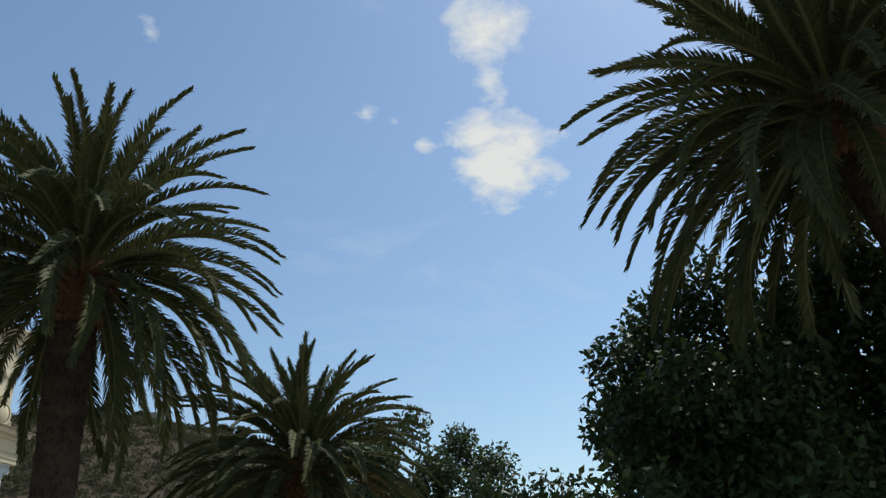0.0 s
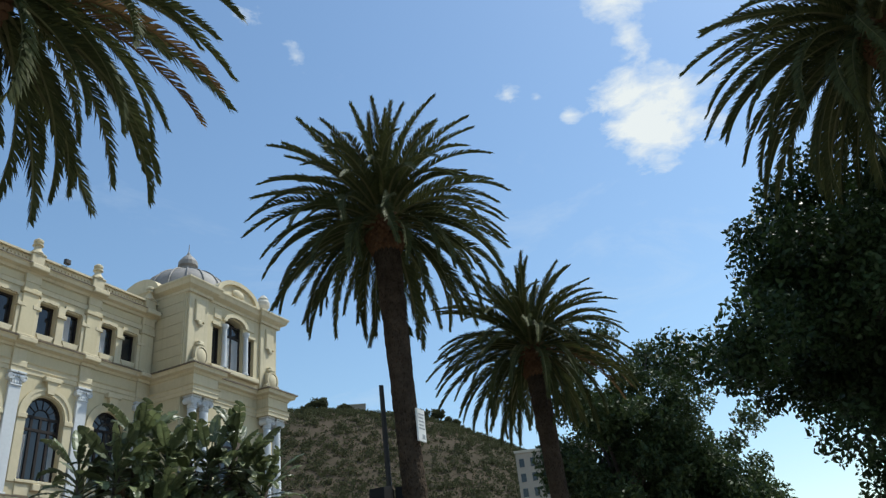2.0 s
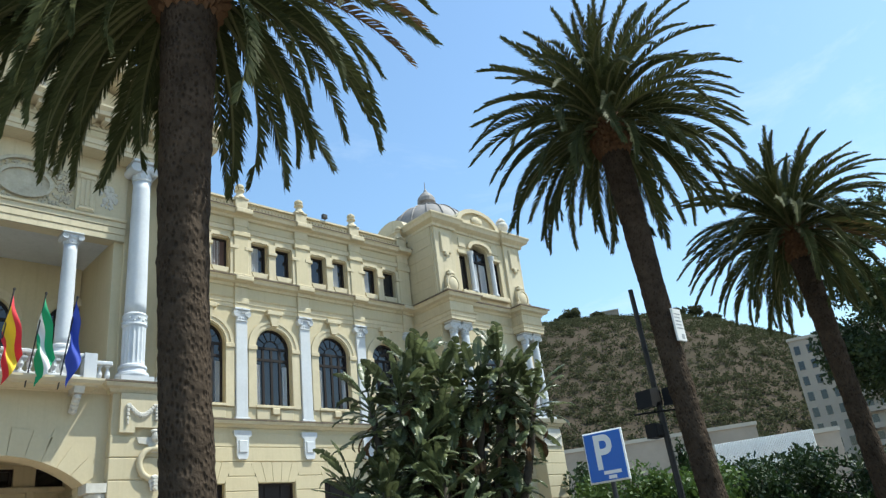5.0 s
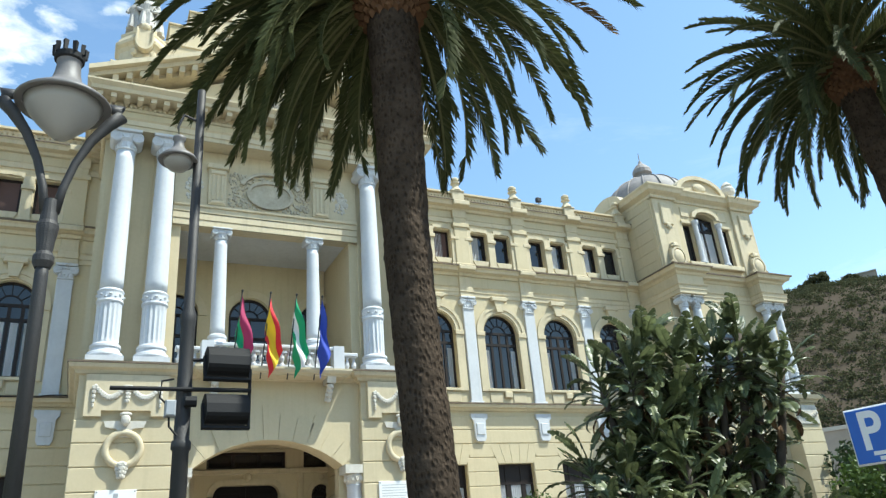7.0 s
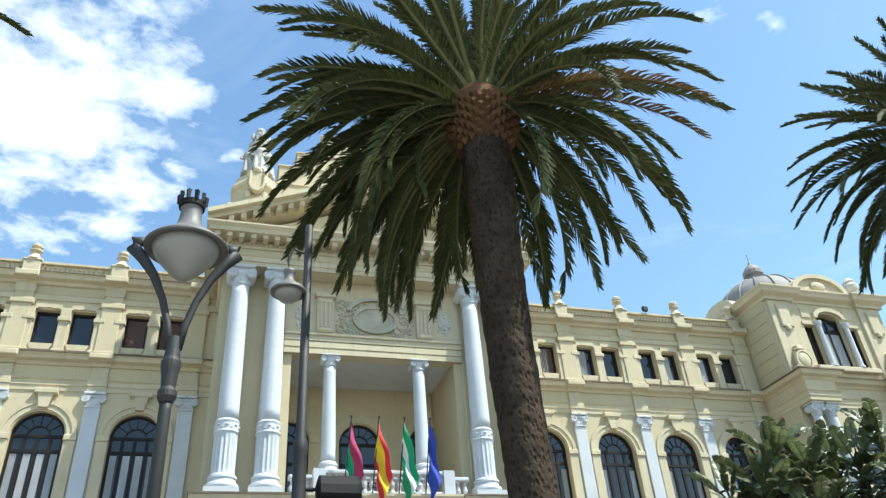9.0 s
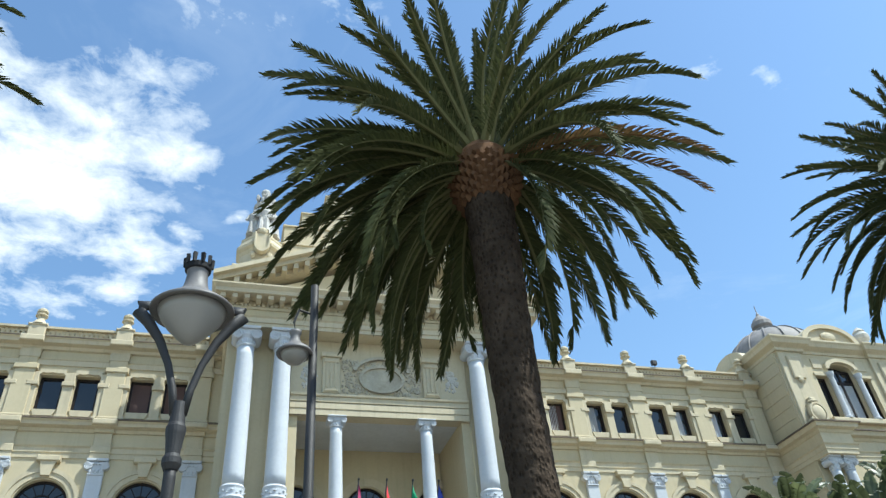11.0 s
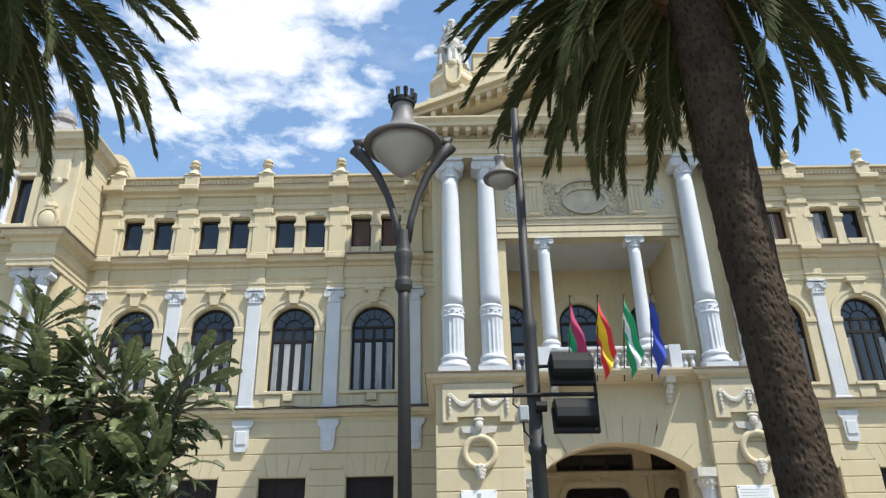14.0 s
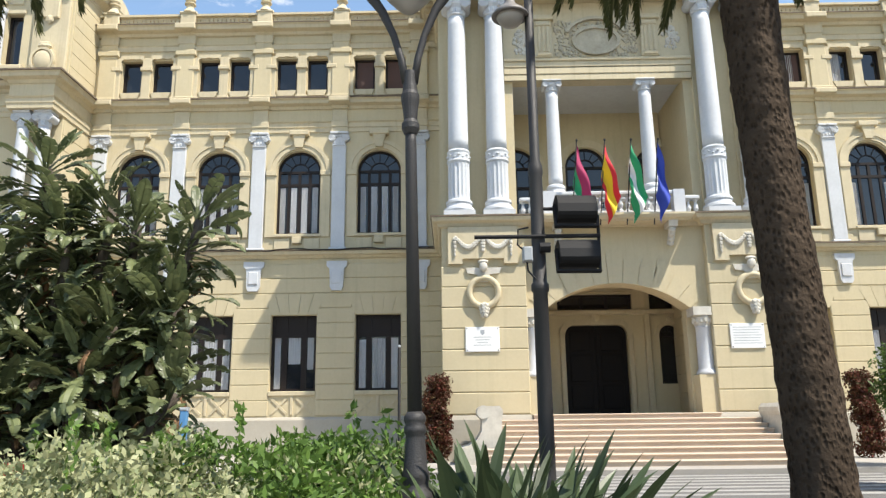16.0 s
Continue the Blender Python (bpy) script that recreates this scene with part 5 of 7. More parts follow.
soft_box(bm, sx - 0.45, sx + 0.45, sy - 0.6, sy + 0.6, 22.36, 22.73, 0.03)
hp("pedestal_block", bm, CREAM_TRIM)
bm = bmesh.new()
yy = sy - 1.0
prism(bm, arc(sx, 21.72, 0.26, 180, 360, 10, 0.36) + [(sx + 0.26, 22.26), (sx - 0.26, 22.26)], yy - 0.12, yy + 0.1)
strip(bm, arc(sx, 21.72, 0.26, 180, 360, 12, 0.36), arc(sx, 21.72, 0.34, 180, 360, 12, 0.46), yy - 0.2, yy + 0.1)
for s in (-1, 1):
    soft_box(bm, sx + s * 0.30 - 0.045, sx + s * 0.30 + 0.045, yy - 0.2, yy + 0.1, 21.7, 22.3, 0.02)
    ball(bm, (sx + s * 0.36, yy + 0.05, 21.2), 0.14, 0.12, 0.2, 1)
ball(bm, (sx, yy - 0.05, 22.42), 0.2, 0.18, 0.2, 2)
hp("carved_shield", bm, CREAM_TRIM, "carved blank shield on the pedestal")


def robed_figure(bm, x, y, z, h, turn):
    # plain robed shape: skirt with folds, chest, bent arms, head
    lathe(bm, x, y, [(0.24 * h, z), (0.22 * h, z + 0.08 * h), (0.17 * h, z + 0.4 * h), (0.135 * h, z + 0.56 * h), (0.17 * h, z + 0.70 * h), (0.15 * h, z + 0.80 * h), (0.05 * h, z + 0.84 * h), (0.045 * h, z + 0.87 * h)], 20, 5, 0.05 * h, (z - 0.1, z + 0.5 * h))
    ball(bm, (x, y - 0.01, z + 0.93 * h), 0.068 * h, 0.075 * h, 0.085 * h, 2)
    for s in (-1, 1):
        ex, ey = x + s * 0.21 * h, y - 0.02 * h
        tube(bm, [(x + s * 0.13 * h, y, z + 0.77 * h), (ex, ey, z + 0.60 * h), (x + s * (0.12 + turn) * h, y - 0.13 * h, z + 0.50 * h)], [0.05 * h, 0.045 * h, 0.035 * h], 7)
        tube(bm, [(x + s * 0.07 * h, y - 0.12 * h, z + 0.45 * h), (x + s * 0.08 * h, y - 0.17 * h, z)], [0.05 * h, 0.075 * h], 7)


bm = bmesh.new()
lathe(bm, sx, sy, [(0.50, 22.73), (0.50, 22.9), (0.44, 22.95), (0.43, 24.45), (0.50, 24.52), (0.50, 24.66), (0.40, 24.72)], 18)
for dx, dy, h, turn in ((-0.42, -0.22, 1.55, 0.05), (0.0, -0.46, 1.72, -0.04), (0.42, -0.22, 1.55, 0.05)):
    robed_figure(bm, sx + dx, sy + dy, 22.73, h, turn)
# crowning group: winged children round a ball
for i in range(5):
    a = 0.6 + 2 * math.pi * i / 5
    x, y = sx + 0.27 * math.cos(a), sy + 0.27 * math.sin(a)
    ball(bm, (x, y, 24.95), 0.13, 0.13, 0.24, 1)
    ball(bm, (x, y, 25.26), 0.09, 0.09, 0.11, 1)
    ball(bm, (sx + 0.38 * math.cos(a + 0.5), sy + 0.38 * math.sin(a + 0.5), 25.1), 0.10, 0.10, 0.26, 1)
ball(bm, (sx, sy, 25.58), 0.22, 0.22, 0.22, 2)
lathe(bm, sx, sy, [(0.3, 24.7), (0.2, 25.0), (0.14, 25.4)], 12)
bmesh.ops.translate(bm, verts=bm.verts, vec=(-sx, -sy, -22.73))
st = finish(bm, "statue", STATUE)
st.location = (sx, sy, 22.73)
tagged(st, "weathered pale stone figure group on a corner pedestal", "statue")


# ---- pavilions at both ends ----
def pavilion(flip):
    """flip +1: right end; -1: left end, mirrored about the building's middle."""
    x0, x1 = MEET_R, MEET_R + 7.7
    xm = (x0 + x1) / 2

    def H(name, bm, mat, label="", smooth=False):
        if flip < 0:
            for v in bm.verts:
                v.co.x = 2 * CX - v.co.x
        if name in ("pavilion_wall", "corner_block", "colonnette", "window_surround", "stone_course", "dome_ribs"):
            return hp_each({"pavilion_wall": "wall_section", "dome_ribs": "dome_rib"}.get(name, name), bm, mat, label)
        return hp(name, bm, mat, label, smooth)

    def X(x):
        return x if flip > 0 else 2 * CX - x
    y0, y1 = PAV, WING + 8
    bm = bmesh.new()
    # front wall with openings
    w1 = 1.15
    box(bm, x0, xm - w1, y0, y0 + 0.5, 0.1, 15.2), box(bm, xm + w1, x1, y0, y0 + 0.5, 0.1, 15.2)
    box(bm, xm - w1, xm + w1, y0, y0 + 0.5, 0.1, 2.63), box(bm, xm - w1, xm + w1, y0, y0 + 0.5, 5.7, Z_SILL)
    low = arc(xm, 11.7, w1, n=20)
    strip(bm, low, [(x, 15.2) for x, z in low], y0, y0 + 0.5)
    # upper storey: three lights
    za, zt = 15.9, 18.3
    box(bm, x0, xm - 1.75, y0, y0 + 0.5, 15.2, 20.0), box(bm, xm + 1.75, x1, y0, y0 + 0.5, 15.2, 20.0)
    box(bm, xm - 1.75, xm + 1.75, y0, y0 + 0.5, 15.2, za)
    for a, b in ((-1.05, -0.75), (0.75, 1.05)):
        box(bm, xm + a, xm + b, y0, y0 + 0.5, za, zt)
    for a, b in ((-1.75, -0.75), (0.75, 1.75)):
        box(bm, xm + a, xm + b, y0, y0 + 0.5, zt, 20.0)
    pts = arc(xm, 18.75, 0.75, 180, 0, 14, 0.35)
    strip(bm, pts, [(x, 20.0) for x, z in pts], y0, y0 + 0.5)
    box(bm, x0, x0 + 0.4, y0 + 0.5, y1, 0.1, 20.0), box(bm, x1 - 0.4, x1, y0 + 0.5, y1, 0.1, 20.0)
    H("pavilion_wall", bm, CREAM)
    # dark sheet painted as the shade inside the pavilion
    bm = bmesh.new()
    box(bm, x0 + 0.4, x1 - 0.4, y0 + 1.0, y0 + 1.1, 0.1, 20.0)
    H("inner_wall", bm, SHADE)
    bm = bmesh.new()
    box(bm, x0, x1, y0 + 0.5, y1, 20.0, 20.3)
    H("roof", bm, PLINTH)
    # side courses on the upper storey
    for k in range(7):
        for z0, z1 in ((15.35 + k * 0.62, 15.94 + k * 0.62),):
            if z1 > 19.8:
                continue
            bm = bmesh.new()
            box(bm, x0 - 0.03, x0 + 0.01, y0 + 0.1, WING - 0.0, z0, z1)
            H("stone_course", bm, CREAM)
    for k in range(10):
        z0, z1 = 8.6 + k * 0.62, 9.19 + k * 0.62
        if z1 < 14.1:
            bm = bmesh.new()
            box(bm, x0 - 0.03, x0 + 0.01, y0 + 0.1, WING - 0.36, z0, z1)
            H("stone_course", bm, CREAM)
    for k in range(10):
        z0, z1 = 1.65 + k * 0.62, 2.24 + k * 0.62
        if z1 < 8.05:
            bm = bmesh.new()
            soft_box(bm, x0 - 0.03, xm - w1 - 0.1, y0 - 0.04, y0 + 0.01, z0, z1, 0.02)
            H("stone_course", bm, CREAM)
            bm = bmesh.new()
            box(bm, x0 - 0.03, x0 + 0.01, y0 + 0.02, WING - 0.05, z0, z1)
            H("stone_course", bm, CREAM)
            bm = bmesh.new()
            soft_box(bm, xm + w1 + 0.1, x1 + 0.03, y0 - 0.04, y0 + 0.01, z0, z1, 0.02)
            H("stone_course", bm, CREAM)
    # mouldings round the front, stepping out over the column pairs
    s = 0.85
    plan = [(x0, WING), (x0, y0 - s), (x0 + 1.75, y0 - s), (x0 + 1.75, y0), (x1 - 1.75, y0), (x1 - 1.75, y0 - s), (x1, y0 - s), (x1, y1)]
    for prof, mat, nm in (([(-0.3, 8.0), (0.10, 8.04), (0.16, 8.16), (0.30, 8.20), (0.36, 8.40), (-0.3, 8.46)], CREAM_TRIM, "ledge"),
                          ([(-0.3, 13.66), (0.05, 13.68), (0.05, 13.86), (0.09, 13.90), (0.09, 14.08), (0.16, 14.14), (-0.3, 14.16)], CREAM_TRIM, "architrave"),
                          ([(-0.3, 14.16), (0.02, 14.17), (0.02, 14.70), (0.08, 14.74), (0.12, 14.86), (0.34, 14.92), (0.36, 15.04), (0.44, 15.16), (-0.3, 15.18)], CREAM_TRIM, "cornice"),
                          ([(-0.3, 15.175), (0.43, 15.115), (0.475, 15.12), (0.475, 15.19), (-0.3, 15.26)], WORN, "cornice_top")):
        bm = bmesh.new()
        sweep(bm, plan, prof)
        H(nm, bm, mat)
    for a, b in ((x0, x0 + 1.75), (x1 - 1.75, x1)):
        bm = bmesh.new()
        box(bm, a + 0.01, b - 0.01, y0 - s + 0.01, y0, 13.7, 15.2)
        box(bm, a + 0.01, b - 0.01, y0 - s + 0.01, y0, 0.13, 8.42)
        H("corner_block", bm, CREAM)
        for k in range(10):
            z0, z1 = 1.65 + k * 0.62, 2.24 + k * 0.62
            if z1 < 8.0:
                bm = bmesh.new()
                soft_box(bm, a - 0.02, b + 0.02, y0 - s - 0.03, y0 - 0.05, z0, z1, 0.02)
                H("stone_course", bm, CREAM)
        bm = bmesh.new()
        soft_box(bm, a + 0.1, b - 0.1, y0 - s - 0.1, y0 - s + 0.05, 6.9, 7.9, 0.04)
        for i in range(9):
            ball(bm, ((a + b) / 2 + (i - 4) * 0.16, y0 - s - 0.12, 7.5 - 0.2 * math.sin(math.pi * i / 8)), 0.11, 0.09, 0.11, 1)
        H("carved_corbel", bm, STONE, "carved corbel with garland")
        # upper corner pier with plaque, scroll at its foot
        bm = bmesh.new()
        soft_box(bm, a + 0.1, b - 0.15, y0 - 0.14, y0 + 0.02, 15.25, 19.6, 0.03)
        soft_box(bm, a + 0.5, b - 0.5, y0 - 0.26, y0 - 0.1, 18.0, 19.3, 0.05)
        ball(bm, ((a + b) / 2, y0 - 0.22, 17.95), 0.2, 0.1, 0.22, 1)
        H("corner_pier", bm, CREAM_TRIM)
        bm = bmesh.new()
        c = (a + b) / 2
        soft_box(bm, c - 0.52, c + 0.52, y0 - 0.5, y0 - 0.1, 15.22, 15.42, 0.04)
        soft_box(bm, c - 0.36, c + 0.36, y0 - 0.42, y0 - 0.1, 15.4, 16.5, 0.08)
        ball(bm, (c, y0 - 0.40, 15.98), 0.40, 0.16, 0.46, 3)
        strip(bm, arc(c, 15.98, 0.40, 0, 360, 28, 0.46), arc(c, 15.98, 0.50, 0, 360, 28, 0.55), y0 - 0.50, y0 - 0.34)
        ball(bm, (c, y0 - 0.34, 16.62), 0.30, 0.18, 0.12, 2)
        soft_box(bm, c - 0.20, c + 0.20, y0 - 0.46, y0 - 0.15, 16.48, 16.82, 0.06)
        for q in (-1, 1):
            scroll(bm, c + q * 0.46, 15.58, 0.17, y0 - 0.5, y0 - 0.2, q)
        H("oval_cartouche", bm, CREAM_TRIM, "carved oval cartouche at the foot of the pier")
    # top cornice, gable segment, corner urn
    top = [(x0, y1), (x0, y0 - 0.2), (x0 + 1.7, y0 - 0.2), (x0 + 1.7, y0), (x1 - 1.7, y0), (x1 - 1.7, y0 - 0.2), (x1, y0 - 0.2), (x1, y1)]
    bm = bmesh.new()
    sweep(bm, top, [(-0.3, 19.55), (0.06, 19.6), (0.06, 19.75), (0.12, 19.8), (0.34, 19.92), (0.40, 20.1), (0.48, 20.2), (0.48, 20.28), (-0.3, 20.32)])
    H("top_cornice", bm, CREAM_TRIM)
    bm = bmesh.new()
    pts = arc(xm, 20.3, 1.7, 180, 0, 18, 1.0)
    prism(bm, pts, y0 - 0.15, y0 + 0.5)
    strip(bm, arc(xm, 20.3, 1.55, 180, 0, 18, 0.9), arc(xm, 20.3, 1.85, 180, 0, 18, 1.15), y0 - 0.32, y0 + 0.5)
    ball(bm, (xm, y0 - 0.2, 20.7), 0.5, 0.15, 0.3, 2)
    H("curved_gable", bm, CREAM_TRIM)
    bm = bmesh.new()
    ys = y0 + 3.6
    pts = [(y - 0.0, z) for y, z in arc(ys, 20.3, 1.5, 180, 0, 14, 1.0)]
    prism(bm, pts, 0, 0.5)
    for v in bm.verts:
        v.co = Vector((x0 - 0.1 + v.co.y, v.co.x, v.co.z))
    H("side_gable", bm, CREAM_TRIM)
    for xx in (x0 + 0.7, x1 - 0.7):
        bm = bmesh.new()
        lathe(bm, xx, y0 + 0.5, [(0.5, 20.3), (0.5, 20.75), (0.3, 20.8), (0.26, 20.95), (0.42, 21.15), (0.44, 21.4), (0.3, 21.6), (0.34, 21.68), (0.2, 21.85), (0.1, 21.95)] if xx > xm
              else [(0.5, 20.3), (0.5, 20.55), (0.3, 20.6), (0.26, 20.7), (0.2, 20.78)], 16)
        H("corner_urn", bm, STONE, "stone urn on the cornice corner")
    # dome with ribs and lantern
    dx, dy = xm, y0 + 4.0
    bm = bmesh.new()
    lathe(bm, dx, dy, [(2.75, 20.3), (2.75, 21.0), (2.9, 21.05), (2.9, 21.2)], 24)
    H("dome_drum", bm, CREAM_TRIM)
    bm = bmesh.new()
    lathe(bm, dx, dy, [(2.72 * math.cos(radians(a)), 21.2 + 2.25 * math.sin(radians(a))) for a in range(0, 84, 6)], 32)
    H("dome", bm, ZINC, "grey lead dome", True)
    bm = bmesh.new()
    for i in range(16):
        a = 2 * math.pi * i / 16
        pts = [(dx + 2.75 * math.cos(radians(e)) * math.cos(a), dy + 2.75 * math.cos(radians(e)) * math.sin(a), 21.2 + 2.28 * math.sin(radians(e))) for e in range(0, 81, 10)]
        tube(bm, pts, 0.05, 6)
    H("dome_ribs", bm, ZINC)
    bm = bmesh.new()
    lathe(bm, dx, dy, [(0.66, 23.25), (0.70, 23.42), (0.48, 23.50), (0.46, 23.78), (0.62, 23.90), (0.60, 24.18), (0.38, 24.50), (0.15, 24.70), (0.10, 24.85), (0.03, 24.96), (0.02, 25.5)], 16)
    H("dome_lantern", bm, ZINC, "small lead lantern with a spike")
    # windows
    window_box("arched_window", X(xm), Z_SILL, 11.7, 1.15, y0 + 0.26, (-0.5, 0.0, 0.5), (11.3,), arch=1, label="arched pavilion window with dark frame")
    window_box("ground_window", X(xm), 2.63, 5.7, 1.15, y0 + 0.26, (-0.4, 0.4), (4.7,), label="tall ground-floor window with dark wooden frame")
    window_box("upper_window", X(xm), za, 18.8, 0.75, y0 + 0.28, (0.0,), (18.1,), label="central upper pavilion window", curtain=[(-0.62, -0.08, 18.0), (0.08, 0.62, 18.0)] if flip > 0 else None)
    for q in (-1, 1):
        window_box("upper_window", X(xm + q * 1.4), za, zt, 0.35, y0 + 0.28, (), (), label="narrow upper pavilion window")
    bm = bmesh.new()
    for q in (-1, 1):
        c = xm + q * 0.9
        lathe(bm, c, y0 - 0.12, [(0.2, 15.9), (0.2, 16.0), (0.15, 16.05), (0.13, 18.2), (0.2, 18.35), (0.22, 18.5)], 14)
    H("colonnette", bm, PALE, "pale slender colonnette")
    bm = bmesh.new()
    soft_box(bm, xm - 2.0, xm + 2.0, y0 - 0.28, y0 + 0.05, 15.62, 15.9, 0.04)
    strip(bm, arc(xm, 18.75, 0.8, 180, 0, 14, 0.4), arc(xm, 18.75, 1.05, 180, 0, 14, 0.62), y0 - 0.2, y0 + 0.02)
    for q in (-1, 1):
        soft_box(bm, xm + q * 1.42 - 0.42, xm + q * 1.42 + 0.42, y0 - 0.08, y0 + 0.02, 18.32, 18.5, 0.02)
        soft_box(bm, xm + q * 1.42 - 0.3, xm + q * 1.42 + 0.3, y0 - 0.06, y0 + 0.02, 18.75, 19.35, 0.03)
    H("window_surround", bm, CREAM_TRIM)
    return x0, x1, xm


for flip in (1, -1):
    x0, x1, xm = pavilion(flip)
    for x in (x0 + 0.45, x0 + 1.3, x1 - 1.3, x1 - 0.45):
        if flip == 1 and x == x0 + 0.45:
            pc = column(0.48, 8.46, 13.0, 13.68, 9.9, "pavilion_column")
            put_column(pc, x, PAV - 0.42, True)
        else:
            put_column(pc, x if flip > 0 else 2 * CX - x, PAV - 0.42, False)


# ---- palms ----
def frond_mesh(name, e0, e1, length, seed, mat=None, leaf=0.38, pairs=104, width=0.033):
    """A feather leaf that leaves the crown at e0 degrees and bends to e1 at its tip."""
    r = random.Random(seed)
    n = 24
    pts, dirs = [Vector((0, 0, 0))], []
    side_bend = r.uniform(-0.25, 0.25)
    for i in range(n):
        u = (i + 0.5) / n
        e = radians(e0 + (e1 - e0) * u ** 1.05)
        d = Vector((math.cos(e) * math.cos(side_bend * u), math.cos(e) * math.sin(side_bend * u), math.sin(e)))
        dirs.append(d)
        pts.append(pts[-1] + d * (length / n))
    dirs.append(dirs[-1])
    verts, faces, mats = [], [], []
    # rachis: a flattened four-sided bar
    for i, p in enumerate(pts):
        d = dirs[i]
        s = d.cross(Vector((0, 0, 1))).normalized()
        up = s.cross(d)
        w = 0.038 * (1 - i / n) ** 0.8 + 0.006
        if i < 3:
            w *= 1.6
        verts += [tuple(p + s * w), tuple(p + up * w * 0.5), tuple(p - s * w), tuple(p - up * w * 0.5)]
    for i in range(n):
        for j in range(4):
            a, b = i * 4 + j, i * 4 + (j + 1) % 4
            faces.append((a, b, b + 4, a + 4))
            mats.append(1)
    for k in range(pairs):
        u = 0.07 + 0.93 * (k + 0.5) / pairs
        f = u * n
        i = min(int(f), n - 1)
        p = pts[i].lerp(pts[i + 1], f - i)
        d = dirs[i]
        s = d.cross(Vector((0, 0, 1))).normalized()
        up = s.cross(d)
        ll = leaf * (0.7 + 0.3 * min(1.0, u / 0.3)) * (1.0 - 0.62 * max(0, (u - 0.55) / 0.45) ** 1.3)
        for q in (-1, 1):
            lw = width * r.uniform(0.75, 1.1) * (0.5 + 0.5 * min(1, u * 4))
            l2 = ll * r.uniform(0.82, 1.1)
            ang = radians(46 - 24 * u + r.uniform(-8, 8))
            lift = r.uniform(0.2, 0.6)
            out = (s * q * math.sin(ang) + d * math.cos(ang) + up * lift).normalized()
            mid = p + out * l2 * 0.55
            tip = p + out * l2 + Vector((0, 0, -1)) * l2 * r.uniform(0.10, 0.32)
            wv = (d - out * d.dot(out)).normalized() * lw
            b = len(verts)
            verts += [tuple(p - wv * 0.45), tuple(p + wv * 0.45), tuple(mid + wv * 0.55), tuple(mid - wv * 0.55), tuple(tip)]
            faces += [(b, b + 1, b + 2, b + 3), (b + 3, b + 2, b + 4)]
            mats += [0, 0]
    me = bpy.data.meshes.new(name)
    me.from_pydata(verts, [], faces)
    me.materials.append(mat or FROND)
    me.materials.append(RACHIS if mat is None else mat)
    me.polygons.foreach_set("material_index", mats)
    return me


FROND_KINDS = []
for k, (e0, e1, ln) in enumerate(((84, 58, 2.7), (74, 28, 3.1), (62, 2, 3.5), (48, -24, 3.7), (33, -44, 3.8), (16, -60, 3.8), (-2, -72, 3.8), (-22, -82, 3.5), (-42, -88, 3.2))):
    FROND_KINDS.append([frond_mesh("frond", e0 + dv, e1 + dv * 1.5, ln, 100 + k * 5 + j) for j, dv in enumerate((-6, 5))])
FROND_DRY_MESH = frond_mesh("dry_frond", 12, -48, 3.7, 77, FROND_DRY, leaf=0.40, pairs=60)
COUNTS = (9, 14, 18, 20, 20, 20, 19, 16, 10)


